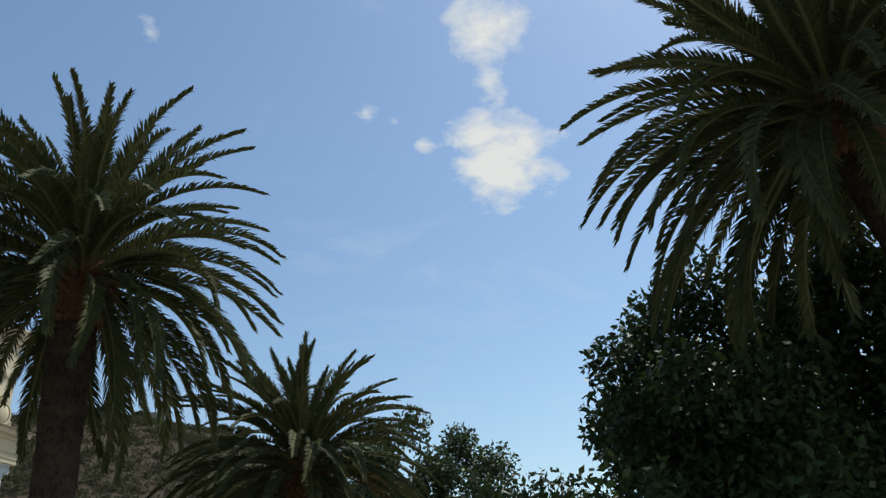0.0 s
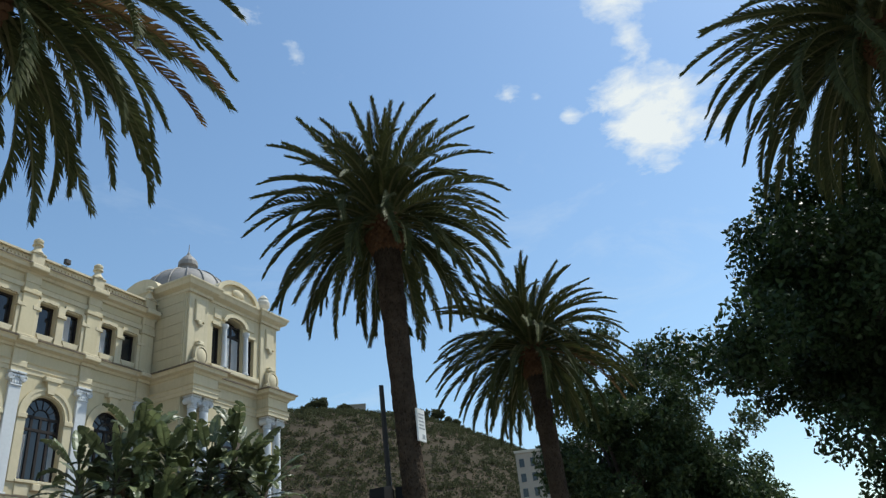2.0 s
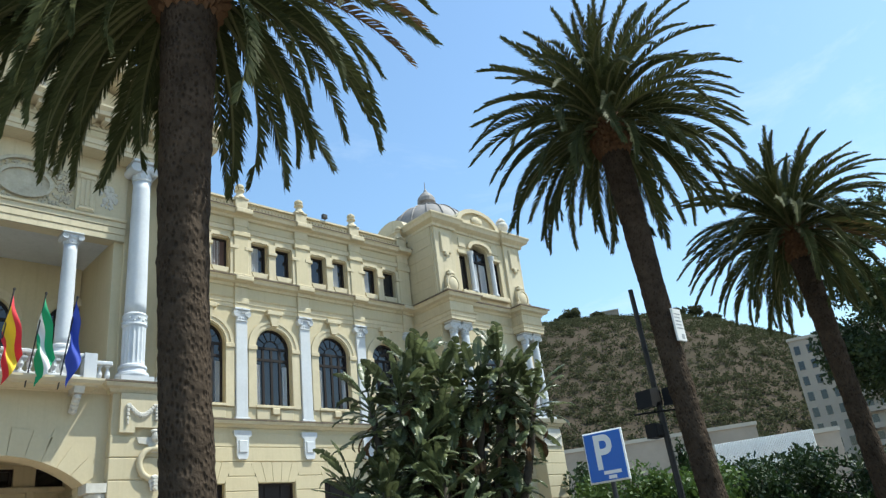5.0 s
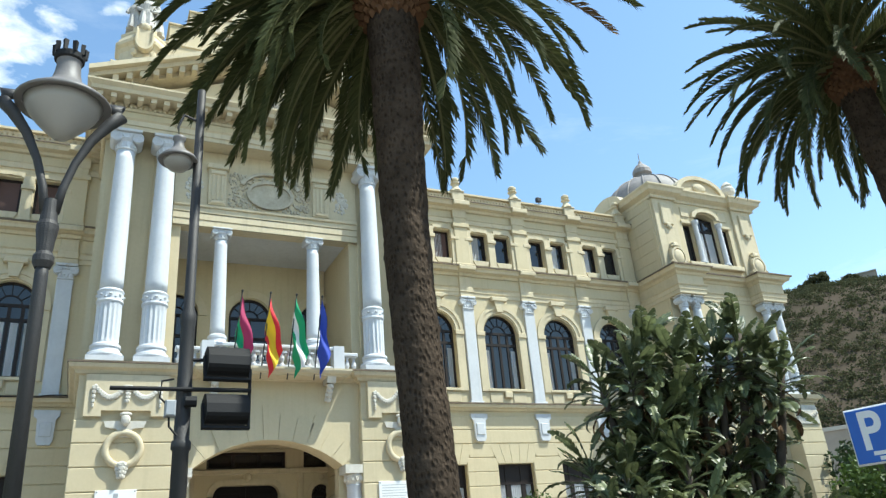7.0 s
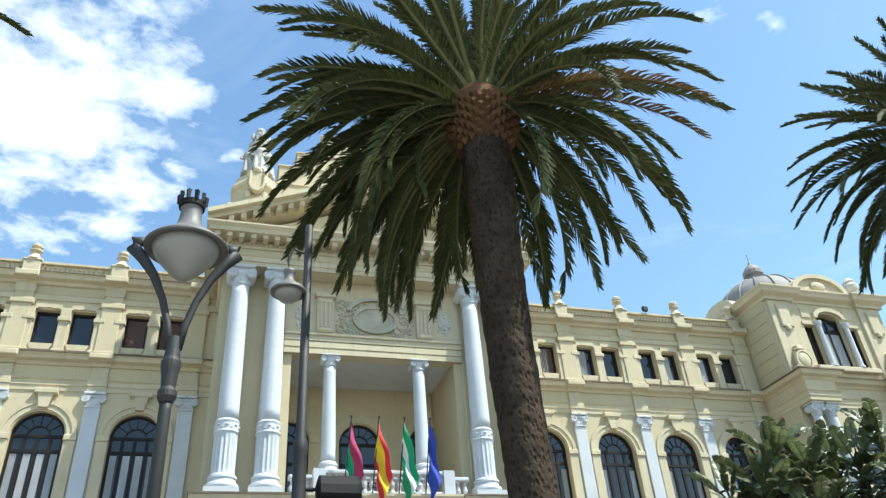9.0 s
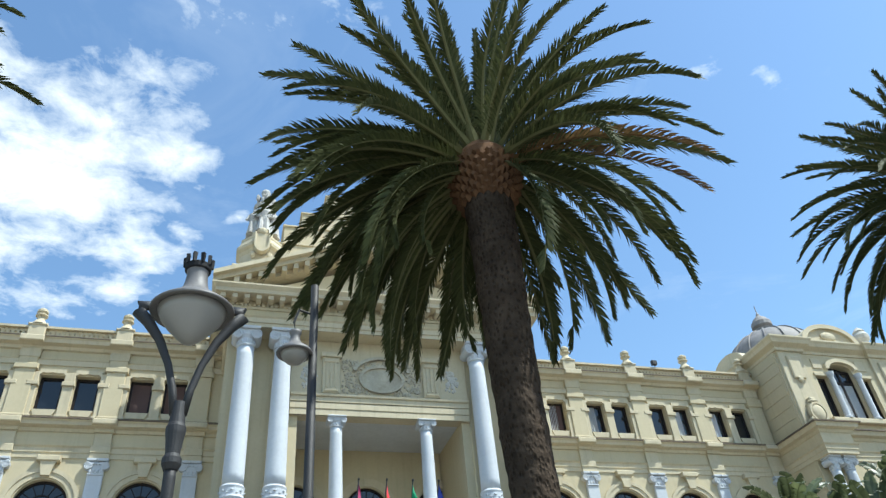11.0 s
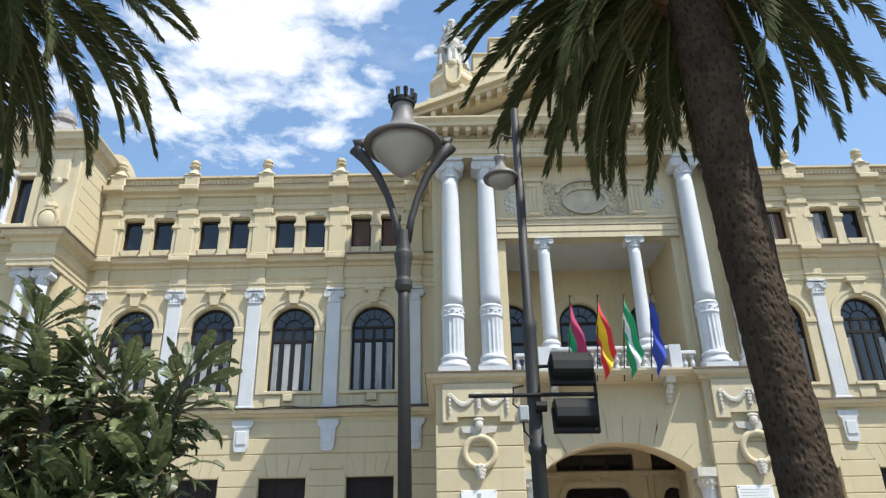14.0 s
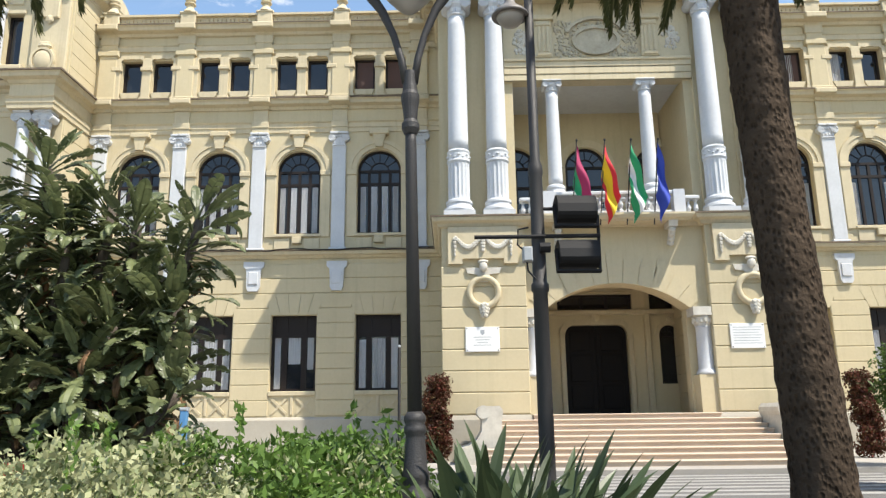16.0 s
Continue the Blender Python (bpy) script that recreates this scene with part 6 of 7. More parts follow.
def palm(base, neck, top_r, base_r, seed, label, size=1.0, dry=(), low=(), spare=None, short=None, bend=0.0):
    """base: foot on the ground; neck: where the leaves begin."""
    r = random.Random(seed)
    root = tagged(empty("palm_tree", base), label, "palm tree", "palms of the garden")
    base, neck = Vector(base), Vector(neck)
    bm = bmesh.new()
    pts, rad = [], []
    n = 200
    for i in range(n + 1):
        u = i / n
        p = (neck - base) * u
        p += Vector((math.sin(u * 3.1 + seed), math.cos(u * 2.3 + seed), 0)) * 0.03 * math.sin(math.pi * u) + Vector((-bend * math.sin(math.pi * u) ** 2, 0, 0))
        w = (base_r + (top_r - base_r) * u) * (1 - 0.21 * math.sin(math.pi * u ** 0.9)) + (0.05 * max(0, 1 - u * 12)) + 0.015 * noise.noise(Vector((u * 22, seed, 0)))
        w += 0.005 * math.sin(i * 0.9) * (0.6 + 0.5 * noise.noise(Vector((u * 40, 3, seed))))
        pts.append(p), rad.append(w)
    tube(bm, pts, rad, 48)
    axis = neck - base
    for v in bm.verts:
        o = v.co - axis * (v.co.z / axis.z)
        ang = math.atan2(o.y, o.x)
        # old leaf scars: staggered flattened lozenges, pitted and uneven
        row = v.co.z / 0.085
        col = ang / (2 * math.pi) * 20 + 0.5 * (int(row) % 2)
        du, dv = abs(col - round(col)) * 2, abs(row - int(row) - 0.5) * 2
        pit = max(0.0, 1 - du * du * 1.8 - dv * dv * 0.7)
        h = noise.noise(Vector((o.x * 7, o.y * 7, v.co.z * 9)) + Vector((seed, 0, 0)))
        h2 = noise.noise(Vector((o.x * 20, o.y * 20, v.co.z * 26)) + Vector((0, seed, 0)))
        worn = max(0.15, 1 - v.co.z / (axis.z * 0.72))
        v.co += Vector((o.x, o.y, 0)) * (0.04 * h + 0.03 * h2 - 0.05 * worn * pit * max(0.0, 0.5 + 1.2 * h2))
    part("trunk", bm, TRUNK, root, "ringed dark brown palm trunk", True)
    # swollen head of cut leaf bases
    bm = bmesh.new()
    hd = neck - base
    lathe(bm, hd.x, hd.y, [(top_r * 0.97, hd.z - 0.25), (top_r * 1.22, hd.z - 0.02), (top_r * 1.42, hd.z + 0.25), (top_r * 1.30, hd.z + 0.55), (top_r * 0.7, hd.z + 0.85)], 24)
    rs = random.Random(seed + 50)
    for row in range(9):
        for i in range(18):
            a = 2 * math.pi * (i + 0.5 * (row % 2)) / 18
            z = hd.z - 0.24 + row * 0.075
            q = top_r * (1.0 + 0.44 * math.sin(min(1, row / 7) * 1.5))
            m = Matrix.Translation((hd.x + q * math.cos(a), hd.y + q * math.sin(a), z)) @ Matrix.Rotation(a, 4, "Z") @ Matrix.Rotation(radians(78 + rs.uniform(-9, 9)), 4, "Y") @ Matrix.Diagonal((1.0, 0.85, 1, 1))
            bmesh.ops.create_cone(bm, cap_ends=True, segments=4, radius1=0.095, radius2=0.045, depth=0.09, matrix=m)
    part("leaf_base_head", bm, BOOT, root, "orange-brown head of cut leaf bases")
    made = 0
    for k, count in enumerate(COUNTS):
        for i in range(count):
            a = 2 * math.pi * (i + r.uniform(-0.35, 0.35)) / count + k * 0.7 + seed
            me = r.choice(FROND_KINDS[k])
            if spare and k >= spare[2] and spare[0] < math.degrees(a) % 360 < spare[1]:
                r.uniform(0, 1), r.uniform(0, 1), r.uniform(0, 1)
                continue
            f = new("frond", me)
            f.parent = root
            sc = size * r.uniform(0.88, 1.08)
            if short and k > 3 and short[0] < math.degrees(a) % 360 < short[1]:
                sc *= short[2]
            tilt = r.uniform(-7, 7)
            hz = hd.z + 0.85 - 0.075 * k
            q = top_r * (0.35 + 0.115 * k)
            f.matrix_local = Matrix.Translation((hd.x + q * math.cos(a), hd.y + q * math.sin(a), hz)) @ Matrix.Rotation(a, 4, "Z") @ Matrix.Rotation(radians(tilt), 4, "Y") @ Matrix.Rotation(radians(r.uniform(-18, 18)), 4, "X") @ Matrix.Scale(sc, 4)
            made += 1
    # further leaves of one side: heading and kind, crown height
    for a0, a1, count, k in low:
        for i in range(count):
            a = radians(a0 + (a1 - a0) * (i + r.uniform(0.2, 0.8)) / count)
            f = new("frond", r.choice(FROND_KINDS[k]))
            f.parent = root
            q = top_r * (0.35 + 0.085 * k)
            f.matrix_local = Matrix.Translation((hd.x + q * math.cos(a), hd.y + q * math.sin(a), hd.z + 0.85 - 0.09 * k)) @ Matrix.Rotation(a, 4, "Z") @ Matrix.Rotation(radians(r.uniform(-5, 5)), 4, "Y") @ Matrix.Rotation(radians(r.uniform(-15, 15)), 4, "X") @ Matrix.Scale(size * r.uniform(0.94, 1.08), 4)
    for a, tilt in dry:
        f = new("dry_frond", FROND_DRY_MESH)
        f.parent = root
        f["label"] = "dry brown frond"
        a = radians(a)
        f.matrix_local = Matrix.Translation((hd.x + top_r * 0.8 * math.cos(a), hd.y + top_r * 0.8 * math.sin(a), hd.z + 0.45)) @ Matrix.Rotation(a, 4, "Z") @ Matrix.Rotation(radians(tilt), 4, "Y") @ Matrix.Scale(size, 4)
    return root


palm((3.42, 7.22, 0.1), (3.25, 7.28, 8.65), 0.36, 0.32, 2, "tall palm with drooping dark fronds and a knobbly trunk", 0.82, dry=((-38, 0), (-30, 6)), low=((110, 205, 8, 4), (110, 205, 8, 5), (105, 212, 12, 6), (100, 214, 12, 7)), spare=(214, 282, 3), short=(120, 190, 0.84), bend=0.075)
palm((12.88, 6.70, 0.0), (12.66, 7.05, 9.45), 0.31, 0.275, 5, "tall palm with a leaning dark trunk carrying a notice", 0.78, spare=(185, 232, 7))
palm((18.15, 5.65, 0.0), (18.09, 5.81, 7.6), 0.28, 0.28, 9, "shorter palm with a dense crown before dark trees", 0.71, dry=((-75, 14), (-60, 18)), spare=(175, 220, 7))
palm((12.7, -4.4, 0.0), (13.05, -3.4, 10.2), 0.30, 0.28, 13, "palm with a backlit hanging crown", 0.92)
palm((-6.9, 7.7, 0.0), (-6.95, 7.6, 9.6), 0.36, 0.38, 17, "palm at the garden edge with drooping fronds", 0.95)


# ---- giant bird-of-paradise clumps ----
def paddle_mesh(name, length, width, droop, seed, mat):
    """A long stalk and a big torn paddle blade."""
    r = random.Random(seed)
    verts, faces = [], []
    stalk = length * 0.48
    n = 8
    pts = []
    p, e = Vector((0, 0, 0)), radians(82)
    for i in range(n + 1):
        pts.append(p.copy())
        d = Vector((math.cos(e), 0, math.sin(e)))
        p = p + d * stalk / n
        e -= radians(1.2)
    for i, q in enumerate(pts):
        w = 0.035 - 0.018 * i / n
        verts += [(q.x, -w, q.z), (q.x + w, 0, q.z), (q.x, w, q.z), (q.x - w, 0, q.z)]
    for i in range(n):
        for j in range(4):
            a, b = i * 4 + j, i * 4 + (j + 1) % 4
            faces.append((a, b, b + 4, a + 4))
    m = 18
    spine = [pts[-1]]
    for i in range(m):
        d = Vector((math.cos(e), 0, math.sin(e)))
        spine.append(spine[-1] + d * length / m)
        e -= radians(droop / m) * (0.4 + 1.2 * i / m)
    # thick midrib under the blade
    for i, q in enumerate(spine):
        w = 0.018 * (1 - i / (m + 2))
        verts += [(q.x, -w, q.z - 0.004), (q.x, w, q.z - 0.004), (q.x - w, 0, q.z - 0.02)]
    b0 = (n + 1) * 4
    for i in range(m):
        for j in range(3):
            a, b = b0 + i * 3 + j, b0 + i * 3 + (j + 1) % 3
            faces.append((a, b, b + 3, a + 3))
    for q in (-1, 1):
        i = 0
        while i < m:
            k = min(m, i + r.choice((1, 2, 2, 3, 5)))
            fold = r.uniform(0.25, 0.75)
            sag = r.uniform(-0.35, 0.1)
            rows = []
            for s in range(i, k + 1):
                u = s / m
                w = width * (math.sin(math.pi * min(0.99, 0.05 + u * 0.94)) ** 0.5) * r.uniform(0.95, 1.03)
                pull = (0.10 if s == i else (-0.10 if s == k else 0)) * length / m * 3
                b = len(verts)
                c = spine[s]
                verts.append(tuple(c))
                verts.append((c.x + 0.04 * w, q * w * 0.5, c.z + w * fold * 0.5))
                verts.append((c.x + 0.10 * w + pull * 0.6, q * w * 0.85, c.z + w * fold * 0.62 + sag * w * 0.4))
                verts.append((c.x + 0.16 * w + pull, q * w, c.z + w * fold * 0.55 + sag * w))
                rows.append(b)
            for a, b in zip(rows, rows[1:]):
                for j in range(3):
                    faces.append((a + j, b + j, b + j + 1, a + j + 1))
            i = k
    me = bpy.data.meshes.new(name)
    me.from_pydata(verts, [], faces)
    me.materials.append(mat)
    return me


PADDLES = [paddle_mesh("leaf", ln, wd, dr, 40 + i, BANANA) for i, (ln, wd, dr) in enumerate(((0.85, 0.14, 25), (0.95, 0.155, 55), (0.75, 0.13, 12), (0.85, 0.145, 100), (0.8, 0.155, 38), (0.95, 0.15, 75), (0.8, 0.13, 130), (0.75, 0.145, 60)))]
DEAD = [paddle_mesh("dead_leaf", 0.8, 0.11, 120, 61, BANANA_DRY), paddle_mesh("dead_leaf", 0.65, 0.10, 150, 62, BANANA_DRY)]


def paradise_clump(base, stems, seed, label):
    """stems: (dx, dy, height, leaves)."""
    r = random.Random(seed)
    root = tagged(empty("bird_of_paradise_plant", base), label, "tropical plant", "giant garden plants")
    for dx, dy, h, count in stems:
        bm = bmesh.new()
        top = Vector((dx, dy, h))
        foot = Vector((dx * 0.55, dy * 0.55, 0))
        tube(bm, [foot.lerp(top, i / 8) + Vector((0.06 * math.sin(i), 0.05 * math.cos(i * 1.7), 0)) for i in range(9)], [0.13 - 0.005 * i for i in range(9)], 9)
        part("stem", bm, BARK, root, "", True)
        plane = r.uniform(0, math.pi)
        for i in range(count):
            u = (i + 0.5) / count
            f = new("leaf", r.choice(PADDLES[:3] if u < 0.25 else PADDLES))
            f.parent = root
            # the leaves stand in two loose ranks, the oldest lowest and hanging out
            a = plane + math.pi * (i % 2) + r.uniform(-0.95, 0.95)
            lean = 3 + 100 * u ** 1.1 + r.uniform(-10, 10)
            z = h - min(0.95, h * 0.35) * u + 0.05
            f.matrix_local = Matrix.Translation(foot.lerp(top, max(0.05, min(1, z / h)))) @ Matrix.Rotation(a, 4, "Z") @ Matrix.Rotation(radians(lean), 4, "Y") @ Matrix.Rotation(r.uniform(-0.6, 0.6), 4, "X") @ Matrix.Scale(r.uniform(0.75, 1.1), 4)
        for i in range(max(2, count // 6)):
            f = new("dead_leaf", r.choice(DEAD))
            f.parent = root
            f["label"] = "withered brown leaf"
            f.matrix_local = Matrix.Translation(foot.lerp(top, 0.9 - 0.05 * i)) @ Matrix.Rotation(r.uniform(0, 6.28), 4, "Z") @ Matrix.Rotation(radians(r.uniform(75, 125)), 4, "Y") @ Matrix.Scale(r.uniform(0.6, 0.9), 4)
    return root


def fan(r, x0, x1, y0, y1, h0, h1, n, leaves):
    return [(x0 + (x1 - x0) * (i + r.uniform(0.1, 0.9)) / n, r.uniform(y0, y1), r.uniform(h0, h1), leaves) for i in range(n)]


r = random.Random(12)
paradise_clump((-7.6, 14.3, 0.1), [(-0.75, 0.0, 6.55, 38), (-0.3, 0.2, 5.6, 34), (0.55, 0.2, 5.75, 34), (1.25, -0.1, 5.3, 34), (2.45, 0.0, 5.4, 36), (0.0, -0.4, 5.1, 34), (-2.0, 0.2, 5.2, 36), (-3.0, -0.2, 5.4, 36), (2.3, -0.5, 3.6, 32)]
               + fan(r, -3.2, 2.4, -0.8, 0.3, 2.9, 4.6, 16, 32) + fan(r, -3.4, 2.7, -1.3, -0.2, 0.9, 2.8, 20, 28), 3,
               "dense clump of giant bird-of-paradise plants with torn leaves")
paradise_clump((12.9, 13.9, 0.1), [(-0.3, 0.3, 6.3, 40), (0.25, -0.2, 5.9, 38), (1.25, -0.6, 5.9, 38), (-0.9, 0.2, 5.6, 36), (2.0, -1.1, 5.7, 36), (0.8, -0.3, 5.8, 36), (1.7, -1.0, 6.3, 38), (-1.3, 0.9, 5.4, 34), (-2.1, 0.8, 3.4, 30), (2.3, -1.5, 5.3, 34), (0.4, 0.5, 5.0, 34)]
               + fan(r, -1.9, 2.4, -1.4, 0.8, 2.6, 4.6, 18, 30) + fan(r, -2.5, 2.6, -1.8, 0.6, 0.7, 2.6, 20, 26), 4,
               "tall clump of giant bird-of-paradise plants before the wing")


# ---- broad-leaved trees ----
def leaf_cloud(name, blobs, count, size, mat, seed, flat=0.5, droop=0.2):
    """Many single leaves round the given lumps (x, y, z, radius)."""
    g = np.random.default_rng(seed)
    weights = np.array([b[3] ** 2 for b in blobs])
    pick = g.choice(len(blobs), count, p=weights / weights.sum())
    b = np.array(blobs)[pick]
    d = g.normal(size=(count, 3))
    d /= np.linalg.norm(d, axis=1)[:, None]
    rad = b[:, 3] * (0.25 + 0.8 * g.random(count) ** 0.7)
    c = b[:, :3] + d * rad[:, None]
    a = g.normal(size=(count, 3)) + d * 0.6
    a[:, 2] -= droop
    a /= np.linalg.norm(a, axis=1)[:, None]
    s = np.cross(a, g.normal(size=(count, 3)))
    s /= np.linalg.norm(s, axis=1)[:, None]
    ln = size * (0.6 + 0.8 * g.random(count))[:, None]
    w = ln * flat * 0.5
    v = np.stack([c - a * ln * 0.5, c + s * w, c + a * ln * 0.5, c - s * w], 1).reshape(-1, 3)
    me = bpy.data.meshes.new(name)
    me.from_pydata(v.tolist(), [], np.arange(count * 4).reshape(-1, 4).tolist())
    me.materials.append(mat)
    return me


def crown_blobs(r, centre, rx, ry, rz, n, small):
    out = []
    for i in range(n):
        while True:
            p = Vector((r.uniform(-1, 1), r.uniform(-1, 1), r.uniform(-1, 1)))
            if 0.1 < p.length < 1:
                break
        p = p * (0.98 + 0.75 * noise.noise(p.normalized() * 2.3 + Vector((n * 0.37, rx, small))))
        out.append((centre[0] + p.x * rx, centre[1] + p.y * ry, centre[2] + p.z * rz, small * r.uniform(0.6, 1.25)))
    return out


def broad_tree(name, base, centre, rx, ry, rz, n, small, leaves, size, seed, label, mat=None, trunk_r=0.28):
    r = random.Random(seed)
    root = tagged(empty(name, base), label, "tree")
    b = Vector(base)
    c = Vector(centre) - b
    blobs = crown_blobs(r, c, rx, ry, rz, n, small)
    bm = bmesh.new()
    split = Vector((c.x * 0.3, c.y * 0.3, max(1.2, c.z - rz * 0.75)))
    tube(bm, [(0, 0, 0), split * 0.5 + Vector((0.1, 0.05, 0)), split], [trunk_r * 1.25, trunk_r, trunk_r * 0.85], 12)
    part("trunk", bm, BARK, root, "", True)
    for k in range(min(14, n)):
        q = Vector(blobs[k][:3])
        bm = bmesh.new()
        midp = split.lerp(q, 0.5) + Vector((0, 0, 0.3))
        tube(bm, [split, midp, q], [trunk_r * 0.5, trunk_r * 0.28, 0.03], 7)
        part("limb", bm, BARK, root, "", True)
    me = leaf_cloud("crown", blobs, leaves, size, mat or TREE_LEAF, seed)
    cr = new("crown", me)
    cr.parent = root
    return root


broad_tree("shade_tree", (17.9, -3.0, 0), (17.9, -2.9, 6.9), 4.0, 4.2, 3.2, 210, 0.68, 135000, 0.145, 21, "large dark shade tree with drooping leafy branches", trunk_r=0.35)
# lighter copy of TREE_LEAF, with sunlight put into the leaf colour
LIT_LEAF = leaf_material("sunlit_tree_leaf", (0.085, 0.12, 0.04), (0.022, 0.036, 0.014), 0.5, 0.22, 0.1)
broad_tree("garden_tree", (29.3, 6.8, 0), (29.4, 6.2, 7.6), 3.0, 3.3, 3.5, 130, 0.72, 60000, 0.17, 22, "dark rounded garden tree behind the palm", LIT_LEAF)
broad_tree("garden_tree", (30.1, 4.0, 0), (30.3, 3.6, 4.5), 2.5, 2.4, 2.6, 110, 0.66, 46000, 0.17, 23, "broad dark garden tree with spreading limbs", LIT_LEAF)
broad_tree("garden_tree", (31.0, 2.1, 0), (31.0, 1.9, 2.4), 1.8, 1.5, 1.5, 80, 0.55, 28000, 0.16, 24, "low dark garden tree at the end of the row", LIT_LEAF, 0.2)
GREEN_LEAF = leaf_material("fresh_green_leaf", (0.11, 0.17, 0.035), (0.035, 0.065, 0.015), 0.5, 0.25, 0.1)
for i, (az, d, h, w) in enumerate(((53.5, 44, 6.0, 2.4), (56.0, 40, 4.6, 2.4), (59.0, 42, 4.4, 2.6), (62.0, 40, 4.8, 2.4), (65.0, 44, 5.4, 2.6), (68.5, 46, 5.0, 2.6), (73.0, 44, 4.6, 2.6))):
    x, y = d * math.sin(radians(az)), d * math.cos(radians(az))
    broad_tree("park_shrub", (x, y, 0), (x, y, h * 0.55), w, w, h * 0.45, 22, 0.9, 4200, 0.30, 30 + i, "round green park shrub near the street" if i % 2 else "dark green park shrub near the street", GREEN_LEAF if i in (1, 2, 3) else TREE_LEAF, 0.12)
for az, d, h in ((60.6, 43, 6.6), (61.4, 43.6, 5.8), (68.2, 50, 6.0), (72.5, 52, 6.0)):
    x, y = d * math.sin(radians(az)), d * math.cos(radians(az))
    root = tagged(empty("cypress", (x, y, 0)), "slender dark cypress beside the street", "cypress", "cypresses")
    bm = bmesh.new()
    tube(bm, [(0, 0, 0), (0, 0, h * 0.9)], [0.12, 0.03], 7)
    part("trunk", bm, BARK, root)
    me = leaf_cloud("crown", [(0, 0, h * (0.12 + 0.82 * k / 14), 0.55 * math.sin(0.35 + 2.5 * k / 14)) for k in range(15)], 2200, 0.3, TREE_LEAF, int(az * 10), 0.3, -1.2)
    new("crown", me).parent = root


# ---- hedge and flower bed by the camera ----
def hedge(name, blobs, count, size, mat, seed, label, flat=0.5):
    ob = new(name, leaf_cloud(name, blobs, count, size, mat, seed, flat, -0.5))
    return tagged(ob, label, "hedge", kind="stuff")


r = random.Random(5)
blobs = []
for i in range(190):
    x = r.uniform(-5.2, -0.55)
    y = r.uniform(4.1, 6.4)
    top = 1.26 + 0.10 * math.sin(x * 2.1) + 0.05 * (y - 5)
    blobs.append((x, y, r.uniform(0.4, top), r.uniform(0.16, 0.3)))
hedge("variegated_hedge", blobs, 75000, 0.052, HEDGE_PALE, 71, "pale variegated shrub hedge in the garden bed", 0.55)
blobs = []
for i in range(190):
    x = r.choice((r.uniform(-2.6, -0.25), r.uniform(-1.2, -0.3), r.uniform(-1.2, -0.3)))
    y = r.uniform(4.3, 6.5)
    top = 1.38 + 0.10 * math.sin(x * 3.3 + 1)
    blobs.append((x, y, r.uniform(0.4, top), r.uniform(0.12, 0.26)))
hedge("green_hedge", blobs, 46000, 0.068, HEDGE_GREEN, 72, "bright green leafy shrubs in the garden bed", 0.42)
# upright shoots
for i in range(26):
    x, y = r.uniform(-4.8, -0.4), r.uniform(4.4, 6.2)
    blobs_s = [(0, 0, 0.07 * k, 0.035) for k in range(6)]
    sh = new("shoot", leaf_cloud("shoot", blobs_s, 26, 0.075, HEDGE_GREEN, 200 + i, 0.4, -1.0))
    sh.location = (x, y, 1.16 + r.uniform(0, 0.16))
    tagged(sh, "young upright leafy shoot above the hedge", "shoot", "hedge shoots", "stuff")

# low red flowers behind the hedge
PETAL = leaf_material("red_petal", (0.48, 0.035, 0.03), (0.22, 0.02, 0.02), 0.5, 0.25, 0.1)
hedge("flower_foliage", [(r.uniform(-4.5, -3.1), r.uniform(6.8, 7.4), r.uniform(0.3, 1.0), 0.2) for _ in range(50)], 9000, 0.06, HEDGE_GREEN, 73, "low green leaves of the flower bed")
hedge("red_flowers", [(r.uniform(-4.4, -3.2), r.uniform(6.7, 7.3), r.uniform(1.02, 1.16), 0.09) for _ in range(40)], 2400, 0.045, PETAL, 74, "patch of small red flowers behind the hedge", 0.8)


def strap_mesh(seed, length, bend):
    r = random.Random(seed)
    n = 12
    verts, faces = [], []
    p, e = Vector((0, 0, 0)), radians(86)
    for i in range(n + 1):
        u = i / n
        w = 0.040 * (0.6 + 0.7 * u) * (1 - u ** 5) + 0.001
        fold = w * 0.5
        verts += [(p.x, -w, p.z + fold), (p.x, 0, p.z), (p.x, w, p.z + fold)]
        p = p + Vector((math.cos(e), 0, math.sin(e))) * length / n
        e -= radians(bend / n) * (0.4 + 1.2 * u)
    for i in range(n):
        for j in range(2):
            a = i * 3 + j
            faces.append((a, a + 1, a + 4, a + 3))
    me = bpy.data.meshes.new("leaf")
    me.from_pydata(verts, [], faces)
    me.materials.append(STRAP)
    return me


STRAPS = [strap_mesh(i, ln, bd) for i, (ln, bd) in enumerate(((0.95, 30), (1.1, 45), (0.85, 60), (1.0, 80), (1.15, 25)))]
for k, (cx, cy, n) in enumerate(((0.14, 4.75, 120), (0.36, 4.6, 130), (0.58, 4.8, 120), (-0.02, 5.0, 90), (0.32, 5.1, 90), (0.54, 5.0, 90))):
    root = tagged(empty("strap_leaf_plant", (cx, cy, 0.12)), "clump of stiff dark strap leaves beside the lamp post", "garden plant", "strap-leaf plants")
    for i in range(n):
        f = new("leaf", r.choice(STRAPS))
        f.parent = root
        a = i * 2.4 + r.uniform(-0.4, 0.4)
        f.matrix_local = Matrix.Translation((0.06 * math.cos(a), 0.06 * math.sin(a), 0.02)) @ Matrix.Rotation(a, 4, "Z") @ Matrix.Rotation(radians(r.uniform(0, 40)), 4, "Y") @ Matrix.Rotation(r.uniform(-0.4, 0.4), 4, "X") @ Matrix.Scale(r.uniform(0.95, 1.3), 4)

